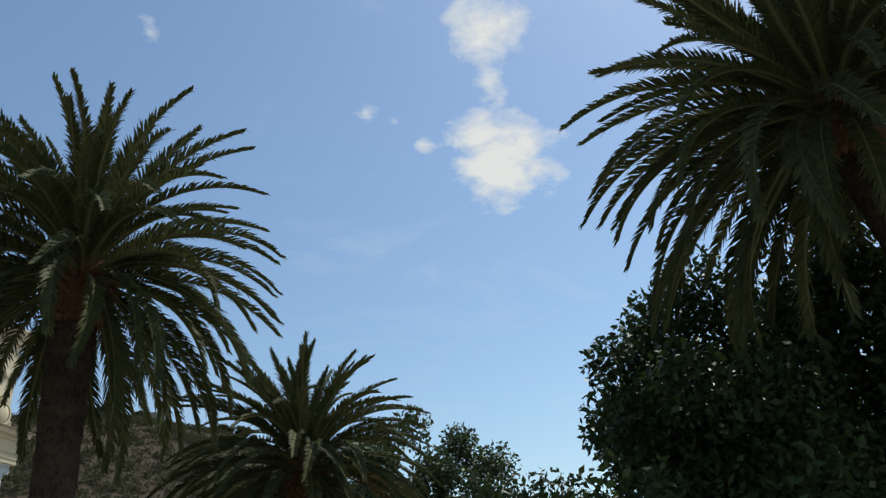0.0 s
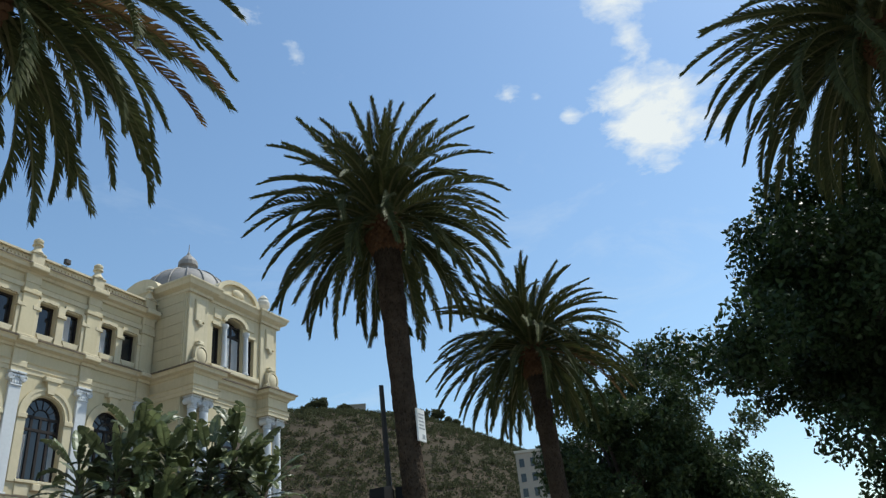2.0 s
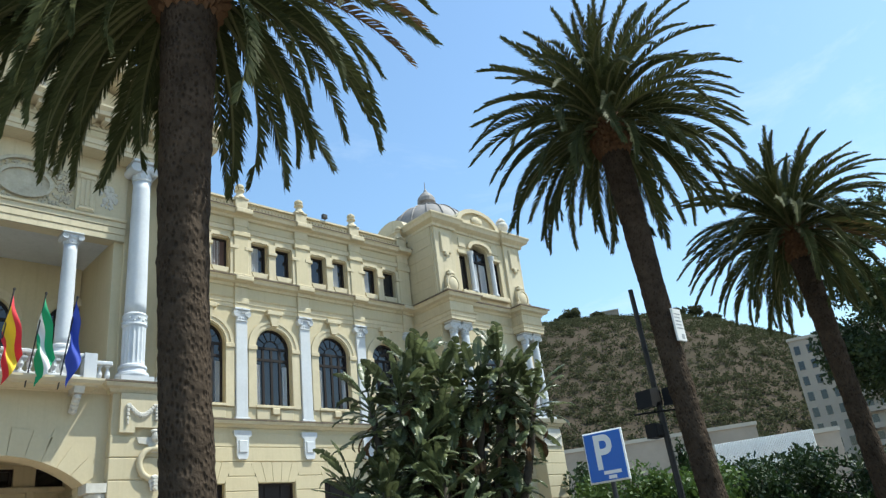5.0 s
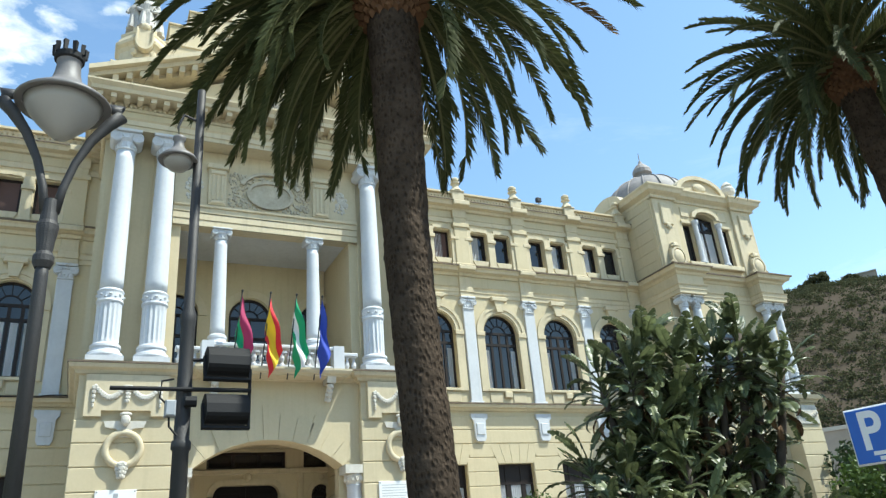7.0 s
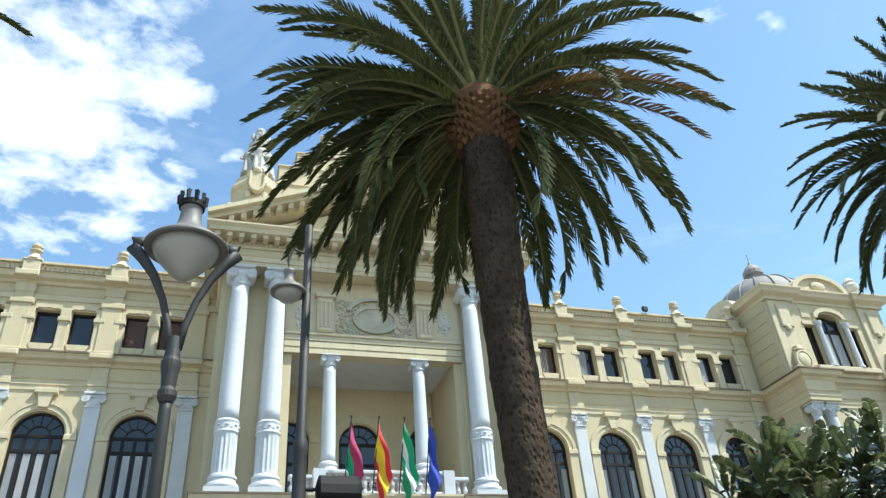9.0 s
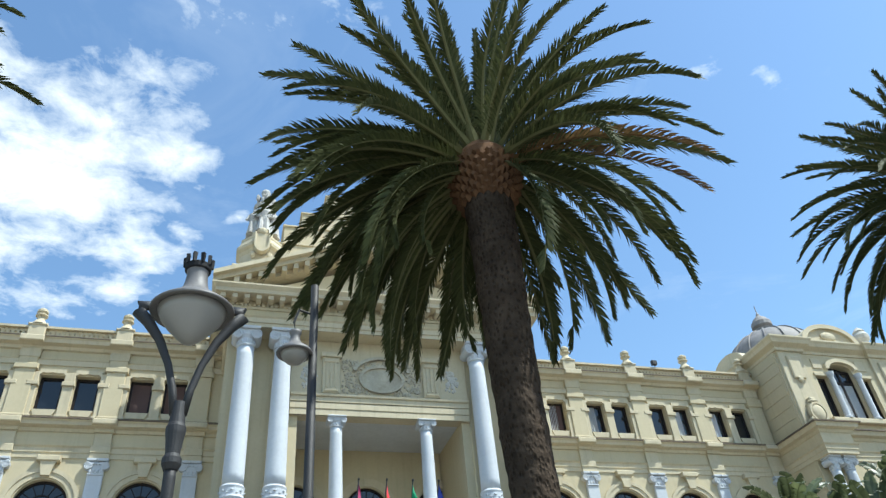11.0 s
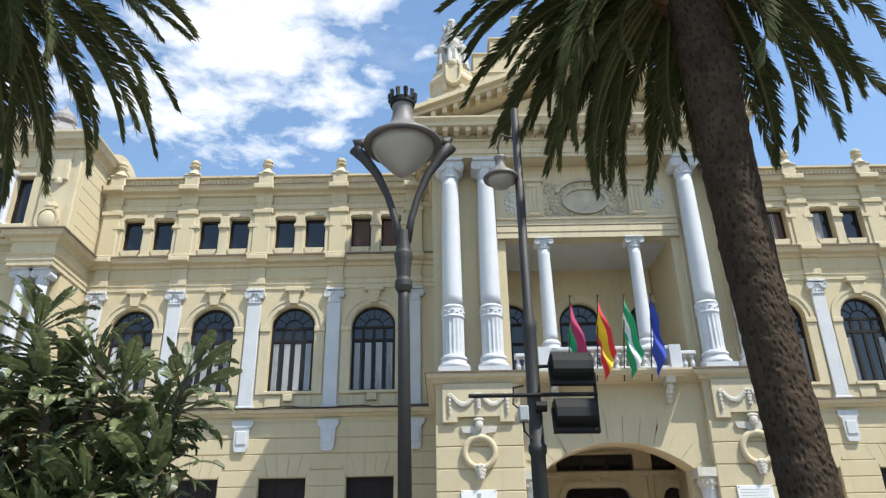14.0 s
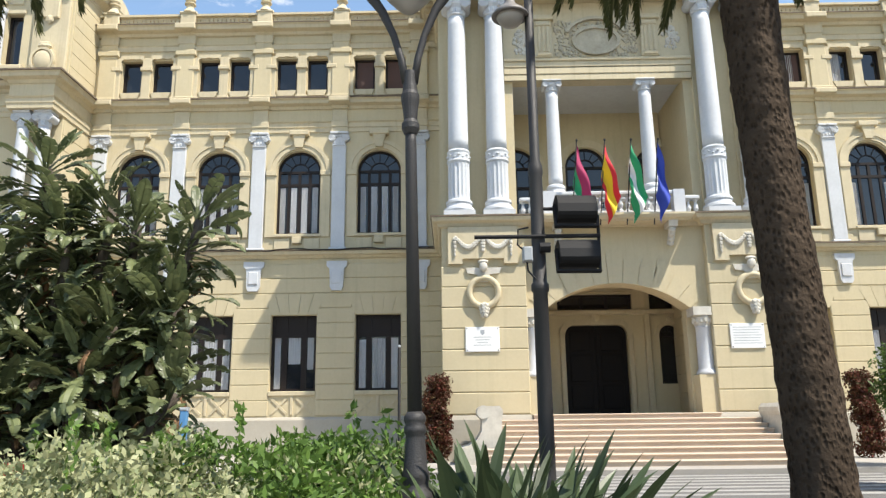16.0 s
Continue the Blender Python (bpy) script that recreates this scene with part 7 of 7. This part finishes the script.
# red creepers on both sides of the steps
for x in (-0.55, 13.35):
    root = tagged(empty("red_creeper", (x, 24.55, 0.13)), "red and green creeper shrub beside the entrance pedestal", "creeper", "creepers at the entrance")
    bm = bmesh.new()
    tube(bm, [(0, 0, 0), (0.05, 0.05, 1.2), (0, 0, 2.4)], [0.05, 0.04, 0.02], 6)
    part("stem", bm, BARK, root)
    bl = [(r.uniform(-0.3, 0.3), r.uniform(-0.2, 0.2), 0.2 + 2.4 * k / 59, 0.26) for k in range(60)]
    new("foliage", leaf_cloud("foliage", bl, 11000, 0.085, RED_LEAF, 81 + int(x), 0.7)).parent = root


# ---- lamp post ----
HOOD = material("weathered_grey_hood", (0.16, 0.15, 0.145), (0.10, 0.095, 0.09), 0.55)


def lamp_post(at, top):
    root = tagged(empty("lamp_post", at), "dark iron lamp post with forked arms and crowned lantern", "lamp post")
    H0 = top - at[2]
    k = H0 / 5.22
    bm = bmesh.new()
    lathe(bm, 0, 0, [(0.16, 0), (0.16, 0.22), (0.105, 0.28), (0.10, 0.78), (0.105, 0.84), (0.118, 0.90), (0.122, 0.95), (0.112, 1.00), (0.085, 1.03), (0.082, 1.06), (0.092, 1.09), (0.09, 1.12),
                     (0.078, 1.15), (0.064, 1.34), (0.062, 1.36), (0.074, 1.38), (0.074, 1.41), (0.062, 1.425), (0.072, 1.45), (0.072, 1.48), (0.050, 1.51)], 24)
    part("base", bm, IRON, root, "", True)
    bm = bmesh.new()
    lathe(bm, 0, 0, [(0.049, 1.50), (0.040, 3.4), (0.040, 3.48)], 18)
    part("shaft", bm, IRON, root, "", True)
    bm = bmesh.new()
    lathe(bm, 0, 0, [(0.046, 3.46), (0.064, 3.50), (0.064, 3.54), (0.048, 3.57), (0.056, 3.66), (0.066, 3.72), (0.068, 3.76), (0.056, 3.79), (0.05, 3.85), (0.045, 3.95)], 18)
    part("collar", bm, IRON, root)
    for s in (-1, 1):
        bm = bmesh.new()
        pts = [(s * 0.03, 0, 3.86), (s * 0.06, 0, 4.05), (s * 0.115, 0, 4.25), (s * 0.20, 0, 4.45), (s * 0.30, 0, 4.60), (s * 0.375, 0, 4.68), (s * 0.375, 0, 4.73), (s * 0.27, 0, 4.745)]
        tube(bm, pts, [0.030, 0.027, 0.027, 0.034, 0.044, 0.050, 0.045, 0.03], 12)
        part("arm", bm, IRON, root, "curved forked arm", True)
    lan = new("lantern")
    lan.parent = root
    bm = bmesh.new()
    lathe(bm, 0, 0, [(0.25, 4.71), (0.305, 4.695), (0.312, 4.71), (0.29, 4.735), (0.21, 4.80), (0.14, 4.855), (0.10, 4.91), (0.085, 4.98), (0.078, 5.06), (0.085, 5.08), (0.09, 5.10)], 32)
    part("hood", bm, HOOD, lan, "grey bell-shaped hood", True)
    bm = bmesh.new()
    lathe(bm, 0, 0, [(0.012, 4.425), (0.05, 4.44), (0.10, 4.485), (0.17, 4.565), (0.225, 4.64), (0.255, 4.705)], 32)
    part("bowl", bm, MILK, lan, "milky lamp bowl", True)
    bm = bmesh.new()
    lathe(bm, 0, 0, [(0.09, 5.08), (0.10, 5.09), (0.105, 5.13), (0.095, 5.14)], 20)
    for i in range(10):
        a = 2 * math.pi * i / 10
        m = Matrix.Translation((0.10 * math.cos(a), 0.10 * math.sin(a), 5.165)) @ Matrix.Rotation(a, 4, "Z")
        bmesh.ops.create_cone(bm, cap_ends=True, segments=4, radius1=0.016, radius2=0.021, depth=0.085, matrix=m)
    part("crown", bm, BLACK, lan, "black crenellated crown")
    root.scale = (1, 1, k)
    return root


lamp_post((-0.268, 4.99, 0.12), 5.31).rotation_euler = (0, radians(-0.65), 0)

# ---- pole with floodlights and a small lantern ----
fp = tagged(empty("floodlight_pole", (0.815, 6.95, 0.12)), "dark tapered pole with two black floodlights and a lantern", "floodlight pole")
bm = bmesh.new()
lathe(bm, 0, 0, [(0.10, 0), (0.095, 0.3), (0.074, 0.4), (0.070, 2.6), (0.085, 2.62), (0.085, 2.68), (0.068, 2.7), (0.064, 3.75), (0.072, 3.78), (0.072, 3.86), (0.050, 3.92), (0.043, 6.4), (0.015, 6.42)], 18)
part("pole", bm, IRON, fp, "", True)
bm = bmesh.new()
tube(bm, [(-0.62, -0.09, 3.13), (0.58, -0.09, 3.13)], 0.020, 8)
tube(bm, [(0.57, -0.05, 2.84), (0.575, -0.05, 3.34)], 0.016, 8)
tube(bm, [(0.05, -0.02, 3.42), (0.52, -0.02, 3.42)], 0.018, 8)
tube(bm, [(0.0, -0.09, 3.02), (0.10, -0.09, 3.02)], 0.05, 8)
part("crossbar", bm, BLACK, fp)
bm = bmesh.new()
tube(bm, [(-0.10, -0.09, 3.22), (-0.2, -0.09, 3.2), (-0.21, -0.09, 3.05), (-0.13, -0.09, 2.98), (-0.12, -0.09, 2.8), (-0.05, -0.09, 2.72)], 0.01, 6)
part("cable", bm, BLACK, fp)
bm = bmesh.new()
soft_box(bm, -0.165, -0.075, -0.16, -0.05, 2.88, 3.02, 0.012)
part("junction_box", bm, GREY_BOX, fp, "small grey junction box")
for z in (3.40, 2.96):
    fl = new("floodlight")
    fl.parent = fp
    fl.location = (0.36, -0.05, z)
    fl.scale = (0.86, 0.86, 0.84)
    fl.rotation_euler = (radians(-14), 0, radians(3))
    bm = bmesh.new()
    prof = [(-0.12, -0.13), (-0.145, -0.10), (-0.155, 0.0), (-0.145, 0.06), (-0.12, 0.11), (-0.085, 0.14), (-0.04, 0.157), (0.03, 0.155), (0.10, 0.14), (0.14, 0.11), (0.16, 0.0), (0.15, -0.10), (0.12, -0.145), (0.0, -0.165), (-0.08, -0.155)]
    prism(bm, [(y, zz) for y, zz in prof], -0.22, 0.22)
    for v in bm.verts:
        v.co = Vector((v.co.y, v.co.x, v.co.z))
    part("housing", bm, BLACK, fl)
    bm = bmesh.new()
    for s in (-1, 1):
        box(bm, s * 0.235 - 0.012, s * 0.235 + 0.012, -0.03, 0.03, -0.20, 0.06)
    box(bm, -0.247, 0.247, -0.03, 0.03, -0.225, -0.20)
    part("yoke", bm, BLACK, fl)
sl = new("small_lantern")
sl.parent = fp
sl.location = (-0.195, -0.02, 5.55)
bm = bmesh.new()
lathe(bm, 0, 0, [(0.13, -0.055), (0.19, -0.065), (0.195, -0.05), (0.165, -0.01), (0.09, 0.05), (0.055, 0.10), (0.05, 0.17), (0.065, 0.19), (0.065, 0.22), (0.02, 0.225)], 22)
part("hood", bm, HOOD, sl, "", True)
bm = bmesh.new()
lathe(bm, 0, 0, [(0.02, -0.17), (0.09, -0.15), (0.13, -0.10), (0.15, -0.055)], 22)
part("bowl", bm, MILK, sl, "", True)
bm = bmesh.new()
tube(bm, [(0, 0, 0.19), (-0.02, 0, 0.34), (0.03, 0, 0.50), (0.195, 0.02, 0.46)], 0.014, 8)
part("hook", bm, IRON, sl)


# ---- signs ----
def text_mesh(name, body, size, mat, parent, m):
    cu = bpy.data.curves.new(name, "FONT")
    cu.body, cu.size, cu.extrude, cu.align_x, cu.align_y = body, size, 0.002, "CENTER", "CENTER"
    cu.materials.append(mat)
    ob = new(name, cu)
    ob.parent = parent
    ob.matrix_local = m
    return ob


UP = Matrix.Rotation(radians(90), 4, "X")
ps = tagged(empty("parking_sign", (7.58, 5.24, 0.1)), "square blue parking sign on a dark post", "parking sign")
ps.rotation_euler, ps.scale = (0, 0, radians(-78)), (0.84, 0.84, 0.985)
bm = bmesh.new()
tube(bm, [(0.02, 0.03, 0), (0.02, 0.03, 2.6)], 0.035, 10)
part("post", bm, IRON, ps)
bm = bmesh.new()
soft_box(bm, -0.3, 0.3, -0.02, 0.02, 2.16, 2.76, 0.015)
part("border", bm, WHITE, ps)
bm = bmesh.new()
soft_box(bm, -0.28, 0.28, -0.026, 0.0, 2.18, 2.74, 0.004)
part("face", bm, SIGN_BLUE, ps)
t = text_mesh("letter", "P", 0.56, WHITE, ps, Matrix.Translation((-0.02, -0.03, 2.49)) @ UP)
t.data.offset = 0.012
bm = bmesh.new()
box(bm, -0.06, 0.20, -0.031, -0.027, 2.25, 2.29)
box(bm, 0.0, 0.12, -0.031, -0.027, 2.195, 2.235)
part("lettering", bm, WHITE, ps)

nt_ = tagged(empty("trunk_notice", (12.74, 6.60, 5.22)), "white notice board fixed to the palm trunk", "notice")
nt_.rotation_euler = (0, 0, radians(-2))
bm = bmesh.new()
soft_box(bm, -0.15, 0.15, -0.015, 0.02, -0.32, 0.32, 0.006)
part("board", bm, WHITE, nt_)
bm = bmesh.new()
for i in range(5):
    box(bm, -0.1, 0.1 - 0.03 * (i % 2), -0.019, -0.014, 0.2 - i * 0.07, 0.225 - i * 0.07)
box(bm, 0.0, 0.09, -0.019, -0.014, -0.27, -0.18)
part("lettering", bm, GREY_BOX, nt_)

# far signal pole
sp = tagged(empty("signal_pole", (12.95, 7.57, 0.0)), "thin dark pole with two black signal heads", "signal pole")
bm = bmesh.new()
tube(bm, [(0.15, -0.05, 0), (0, 0, 6.3)], [0.075, 0.05], 10)
part("pole", bm, IRON, sp)
bm = bmesh.new()
tube(bm, [(-0.3, 0.35, 3.78), (0.3, -0.4, 3.78)], 0.02, 8)
part("crossbar", bm, BLACK, sp)
for x, y in ((-0.07, 0.10), (0.20, -0.33)):
    bm = bmesh.new()
    prism(bm, [(-0.2, 0.0), (0.2, 0.05), (0.2, 0.32), (0.05, 0.38), (-0.17, 0.34)], -0.17, 0.17)
    for v in bm.verts:
        v.co += Vector((x, y, 3.86))
    part("signal_head", bm, BLACK, sp)
    bm = bmesh.new()
    soft_box(bm, x - 0.16, x + 0.16, y - 0.12, y + 0.12, 3.30, 3.56, 0.03) if x < 0 else tube(bm, [(x, y, 3.5), (x, y, 3.2)], 0.05, 8)
    part("signal_head", bm, BLACK, sp)

# banner on a curved green lamp standard
bp = tagged(empty("banner_pole", (9.75, -2.75, 0.0)), "green curved pole carrying a white exhibition banner", "banner pole")
TEAL = material("green_painted_steel", (0.025, 0.045, 0.044), (0.016, 0.03, 0.03), 0.5)
bm = bmesh.new()
tube(bm, [(0.15, -0.2, 0), (0.1, -0.12, 3.6), (0.03, -0.1, 5.3), (0, -0.2, 6.4), (-0.1, -0.6, 7.5), (-0.4, -1.4, 8.3)], [0.08, 0.07, 0.065, 0.06, 0.05, 0.04], 12)
part("pole", bm, TEAL, bp, "", True)
bm = bmesh.new()
tube(bm, [(0.08, -0.1, 4.5 - 0.08), (0.05, 0.88, 4.5 + 0.02)], 0.02, 8)
part("bracket", bm, TEAL, bp)
bn = new("banner")
bn.parent = bp
bn.location = (0.05, 0.44, 3.66)
bn.rotation_euler = (0, 0, radians(-98))
bm = bmesh.new()
n = 12
va = [bm.verts.new((-0.44 + 0.74 * i / n, 0.02 * math.sin(i), 0.80 + 0.0 * i)) for i in range(n + 1)]
vb = [bm.verts.new((-0.24 + 0.54 * i / n, 0.02 * math.sin(i * 0.8), -0.10)) for i in range(n + 1)]
for i in range(n):
    bm.faces.new((va[i], va[i + 1], vb[i + 1], vb[i]))
bmesh.ops.solidify(bm, geom=bm.faces[:], thickness=0.004)
part("cloth", bm, WHITE, bn)
for w, z in (("MUSEO", 0.56), ("RUSO", 0.40)):
    text_mesh("lettering", w, 0.17, IRON, bn, Matrix.Translation((0.0, -0.04, z)) @ UP)
bm = bmesh.new()
for i, wd in enumerate((0.2, 0.2, 0.16, 0.2)):
    box(bm, -wd, wd, -0.04, -0.036, 0.22 - i * 0.08, 0.25 - i * 0.08)
part("small_print", bm, GREY_BOX, bn)


# ---- small street things ----
post = tagged(empty("street_post", (-1.45, 19.9, 0.0)), "thin dark street post before the wing", "post")
bm = bmesh.new()
tube(bm, [(0, 0, 0), (0, 0, 3.4)], 0.04, 8)
part("post", bm, IRON, post)
bm = bmesh.new()
ball(bm, (0, 0, 3.43), 0.05, 0.05, 0.05, 1)
part("cap", bm, GREY_BOX, post)
meter = tagged(empty("ticket_post", (-3.05, 8.45, 0.12)), "narrow blue ticket post behind the hedge", "ticket post")
bm = bmesh.new()
soft_box(bm, -0.04, 0.04, -0.03, 0.03, 0, 1.56, 0.01)
part("body", bm, POST_BLUE, meter)
bm = bmesh.new()
soft_box(bm, -0.045, 0.045, -0.035, 0.035, 1.56, 1.60, 0.01)
part("head", bm, GREY_BOX, meter)
shrub = tagged(empty("clipped_shrub", (12.6, 20.6, 0.13)), "round clipped green shrub before the wing", "shrub")
bm = bmesh.new()
tube(bm, [(0, 0, 0), (0, 0, 2.0)], 0.07, 7)
part("stem", bm, BARK, shrub)
bl = [(r.uniform(-0.6, 0.6), r.uniform(-0.6, 0.6), 2.2 + r.uniform(-0.7, 0.7), 0.55) for _ in range(18)]
new("foliage", leaf_cloud("foliage", bl, 7000, 0.12, GREEN_LEAF, 93)).parent = shrub
spot = tagged(empty("parapet_floodlight", (21.2, 29.8, 19.4)), "small dark floodlight on the parapet", "floodlight")
bm = bmesh.new()
soft_box(bm, -0.14, 0.14, -0.1, 0.1, 0.12, 0.36, 0.02)
part("housing", bm, IRON, spot)
bm = bmesh.new()
tube(bm, [(0, 0, 0), (0, 0, 0.14)], 0.02, 6)
part("bracket", bm, IRON, spot)
wire = tagged(empty("facade_cable", (-7.5, 29.6, 8.42)), "black cable sagging along the first-floor ledge", "cable")
bm = bmesh.new()
pts = [(-7.6 + 0.2 * i, -0.02 + 0.02 * math.sin(i * 0.7), 0.02 - 0.10 * abs(math.sin(i * 0.22)) + 0.02 * math.sin(i * 1.3)) for i in range(74)]
tube(bm, pts, 0.022, 6)
part("wire", bm, BLACK, wire)

# ---- flags on the balcony ----
def flag(x, bands, seed, tip=0.24, wide=0.44):
    r = random.Random(seed)
    root = tagged(empty("flag", (x, 24.72, 7.96)), bands[0][2], "flag", "flags on the balcony")
    lean = Vector((tip, -0.40, 2.98))
    bm = bmesh.new()
    tube(bm, [(0, 0, 0), lean], 0.022, 8)
    part("flagpole", bm, IRON, root)
    bm = bmesh.new()
    ball(bm, lean, 0.045, 0.045, 0.06, 1)
    part("knob", bm, IRON, root)
    nu, nv = 18, 12
    for v0, v1, _, mat in bands:
        bm = bmesh.new()
        grid = []
        for j in range(nv + 1):
            v = v0 + (v1 - v0) * j / nv
            row = []
            for i in range(nu + 1):
                u = i / nu
                base = lean * (0.95 - 0.52 * v)
                # the cloth falls from the pole and folds
                fold = math.sin(10 * u + 4 * v + seed)
                off = Vector((u * wide * (1 - 0.7 * v) + 0.035 * fold, -0.03 - 0.06 * u + 0.11 * math.sin(8 * v + 4 * u + seed), -1.95 * u ** 1.1 * (1.0 - 0.33 * v)))
                p = base + off
                row.append(bm.verts.new(p))
            grid.append(row)
        for a, b in zip(grid, grid[1:]):
            for i in range(nu):
                bm.faces.new((a[i], a[i + 1], b[i + 1], b[i]))
        part("cloth_band", bm, mat, root, "", True)
    return root


def cloth(name, col):
    return material(name, col, tuple(c * 0.8 for c in col), 0.75, grain=20, stain=2, bump=0.15, bump_scale=200, translucent=0.12)


C_RED, C_YEL, C_GRN, C_WHT, C_BLU, C_MAR = (cloth("red_flag_cloth", (0.60, 0.02, 0.03)), cloth("yellow_flag_cloth", (0.80, 0.52, 0.02)), cloth("green_flag_cloth", (0.02, 0.30, 0.12)),
                                            cloth("white_flag_cloth", (0.75, 0.75, 0.73)), cloth("blue_flag_cloth", (0.03, 0.06, 0.38)), cloth("maroon_flag_cloth", (0.34, 0.02, 0.09)))
flag(4.20, [(0, 0.5, "hanging maroon and green flag on a pole", C_MAR), (0.5, 1, "", C_GRN)], 1)
flag(5.18, [(0, 0.25, "hanging red and yellow striped flag on a pole", C_RED), (0.25, 0.75, "", C_YEL), (0.75, 1, "", C_RED)], 2)
flag(6.10, [(0, 0.33, "hanging green and white striped flag on a pole", C_GRN), (0.33, 0.67, "", C_WHT), (0.67, 1, "", C_GRN)], 3)
flag(7.04, [(0, 1, "hanging dark blue flag on a pole", C_BLU)], 4, wide=0.27)


# ---- hill and far town ----
def hill_height(x, y):
    d = math.hypot(x, y)
    az = math.degrees(math.atan2(x, y))
    rise = max(0.0, min(1.0, (d - 120) / 200))
    crest = float(np.interp(az, (20, 45, 52, 55, 58, 62.3, 65.3, 70, 76, 90, 110), (74, 86, 90, 89, 87.5, 84, 78, 66, 48, 25, 15)))
    s = rise * rise * (3 - 2 * rise)
    return max(-0.5, crest * s + 2.2 * s * noise.noise(Vector((x * 0.02, y * 0.02, 0))) - max(0, d - 330) * 0.25)


HILL = material("dry_hillside", (0.078, 0.060, 0.044), (0.040, 0.036, 0.024), 0.95, grain=0.35, stain=0.035, bump=0.3, bump_scale=0.8, mottled=0.9, spec=0.04)
verts, faces = [], []
na, nd = 100, 44
for i in range(na + 1):
    az = radians(20 + 90 * i / na)
    for j in range(nd + 1):
        d = 118 + 330 * j / nd
        x, y = d * math.sin(az), d * math.cos(az)
        verts.append((x, y, hill_height(x, y)))
for i in range(na):
    for j in range(nd):
        a = i * (nd + 1) + j
        faces.append((a, a + 1, a + nd + 2, a + nd + 1))
me = bpy.data.meshes.new("hill")
me.from_pydata(verts, [], faces)
me.materials.append(HILL)
for p in me.polygons:
    p.use_smooth = True
tagged(new("hill", me), "dry brown hillside rising behind the town hall", "hill", kind="structure")
BRUSH = leaf_material("hill_brush", (0.095, 0.096, 0.050), (0.050, 0.056, 0.029), 0.9, 0.3, 0.1, 0.05, 0.04)
bl = []
r = random.Random(31)
while len(bl) < 13500:
    az, d = radians(r.uniform(44, 92)), r.uniform(140, 345)
    x, y = d * math.sin(az), d * math.cos(az)
    if 0.7 * noise.noise(Vector((x * 0.022, y * 0.022, 7))) + 0.55 * r.uniform(-1, 1) > (-0.42 if d < 285 else -0.8):
        s = r.uniform(0.6, 1.9)
        bl.append((x, y, hill_height(x, y) + s * 0.1, s))
tagged(new("hill_woods", leaf_cloud("hill_woods", bl, 430000, 0.56, BRUSH, 33, 0.9, 0.0)), "scattered dark brush and pines on the hillside", "woods", kind="stuff")
for az, d, h in ((54.9, 305, 7), (53.9, 312, 4.5), (56.8, 312, 5), (62.5, 305, 5), (63.6, 305, 7), (65, 305, 5)):
    x, y = d * math.sin(radians(az)), d * math.cos(radians(az))
    z = hill_height(x, y)
    broad_tree("hill_pine", (x, y, z - 0.5), (x, y, z + h * 0.55), h * 0.55, h * 0.55, h * 0.3, 16, h * 0.22, 1600, 1.1, int(az * 7), "dark umbrella pine on the hill's crest", BRUSH, 0.3)


def far_house(name, az0, az1, d, z0, z1, mat, rows, cols, label, depth=10):
    a = Vector((d * math.sin(radians(az0)), d * math.cos(radians(az0)), 0))
    b = Vector((d * math.sin(radians(az1)), d * math.cos(radians(az1)), 0))
    L = (b - a).length
    root = tagged(empty(name, (a.x, a.y, z0)), label, "building")
    root.rotation_euler = (0, 0, math.atan2((b - a).y, (b - a).x))
    bm = bmesh.new()
    box(bm, 0, L, 0, depth, 0, z1 - z0)
    part("wall", bm, mat, root)
    bm = bmesh.new()
    box(bm, -0.2, L + 0.2, -0.25, depth + 0.2, z1 - z0, z1 - z0 + 0.5)
    part("roof", bm, PLINTH, root)
    if rows:
        fh, fw = (z1 - z0 - 1) / rows, L / cols
        first = None
        for i in range(rows):
            for j in range(cols):
                x, z = (j + 0.5) * fw, 0.5 + i * fh + fh * 0.5
                if first is None:
                    bm = bmesh.new()
                    box(bm, -fw * 0.22, fw * 0.22, -0.06, 0.06, -fh * 0.28, fh * 0.28)
                    first = part("window", bm, GLASS, root)
                    first.location = (x, 0, z)
                else:
                    w = new("window", first.data)
                    w.parent, w.location = root, (x, 0, z)
        for i in range(1, rows):
            bm = bmesh.new()
            box(bm, L * 0.45, L * 0.98, -1.3, 0, 0, 0.95)
            o = part("balcony", bm, mat, root)
            o.location = (0, 0, 0.5 + i * fh - 0.2)
    return root


BLOCK_WALL = material("grey_beige_block_render", (0.33, 0.29, 0.24), (0.22, 0.195, 0.165), 0.9, grain=1.5, stain=0.2)
far_house("apartment_block", 69.6, 75.5, 148, 8, 31.5, BLOCK_WALL, 8, 7, "pale apartment block below the hillside")
TERRACE = material("weathered_terrace_render", (0.34, 0.29, 0.235), (0.21, 0.18, 0.145), 0.95, grain=0.6, stain=0.1, bump=0.1, mottled=0.9)
far_house("terrace_wall", 51.0, 66.0, 112, 0, 14.0, TERRACE, 0, 1, "long pale terrace wall at the foot of the hill", 6)
far_house("terrace_wall", 62.0, 71.0, 100, 0, 10.5, TERRACE, 0, 1, "lower pale terrace wall with a railing", 4)
rail = tagged(empty("terrace_railing", (0, 0, 0)), "white railing of slats on the terrace wall", "railing")
bm = bmesh.new()
for i in range(60):
    az = radians(63 + 6.5 * i / 60)
    x, y = 98.5 * math.sin(az), 98.5 * math.cos(az)
    box(bm, x - 0.06, x + 0.06, y - 0.06, y + 0.06, 7.5, 11.0)
tagged(part("slats", bm, WHITE, rail), kind="stuff")
far_house("ridge_house", 56.2, 58.4, 318, 84, 93.8, TERRACE, 0, 1, "long low house on the hill's crest", 8)
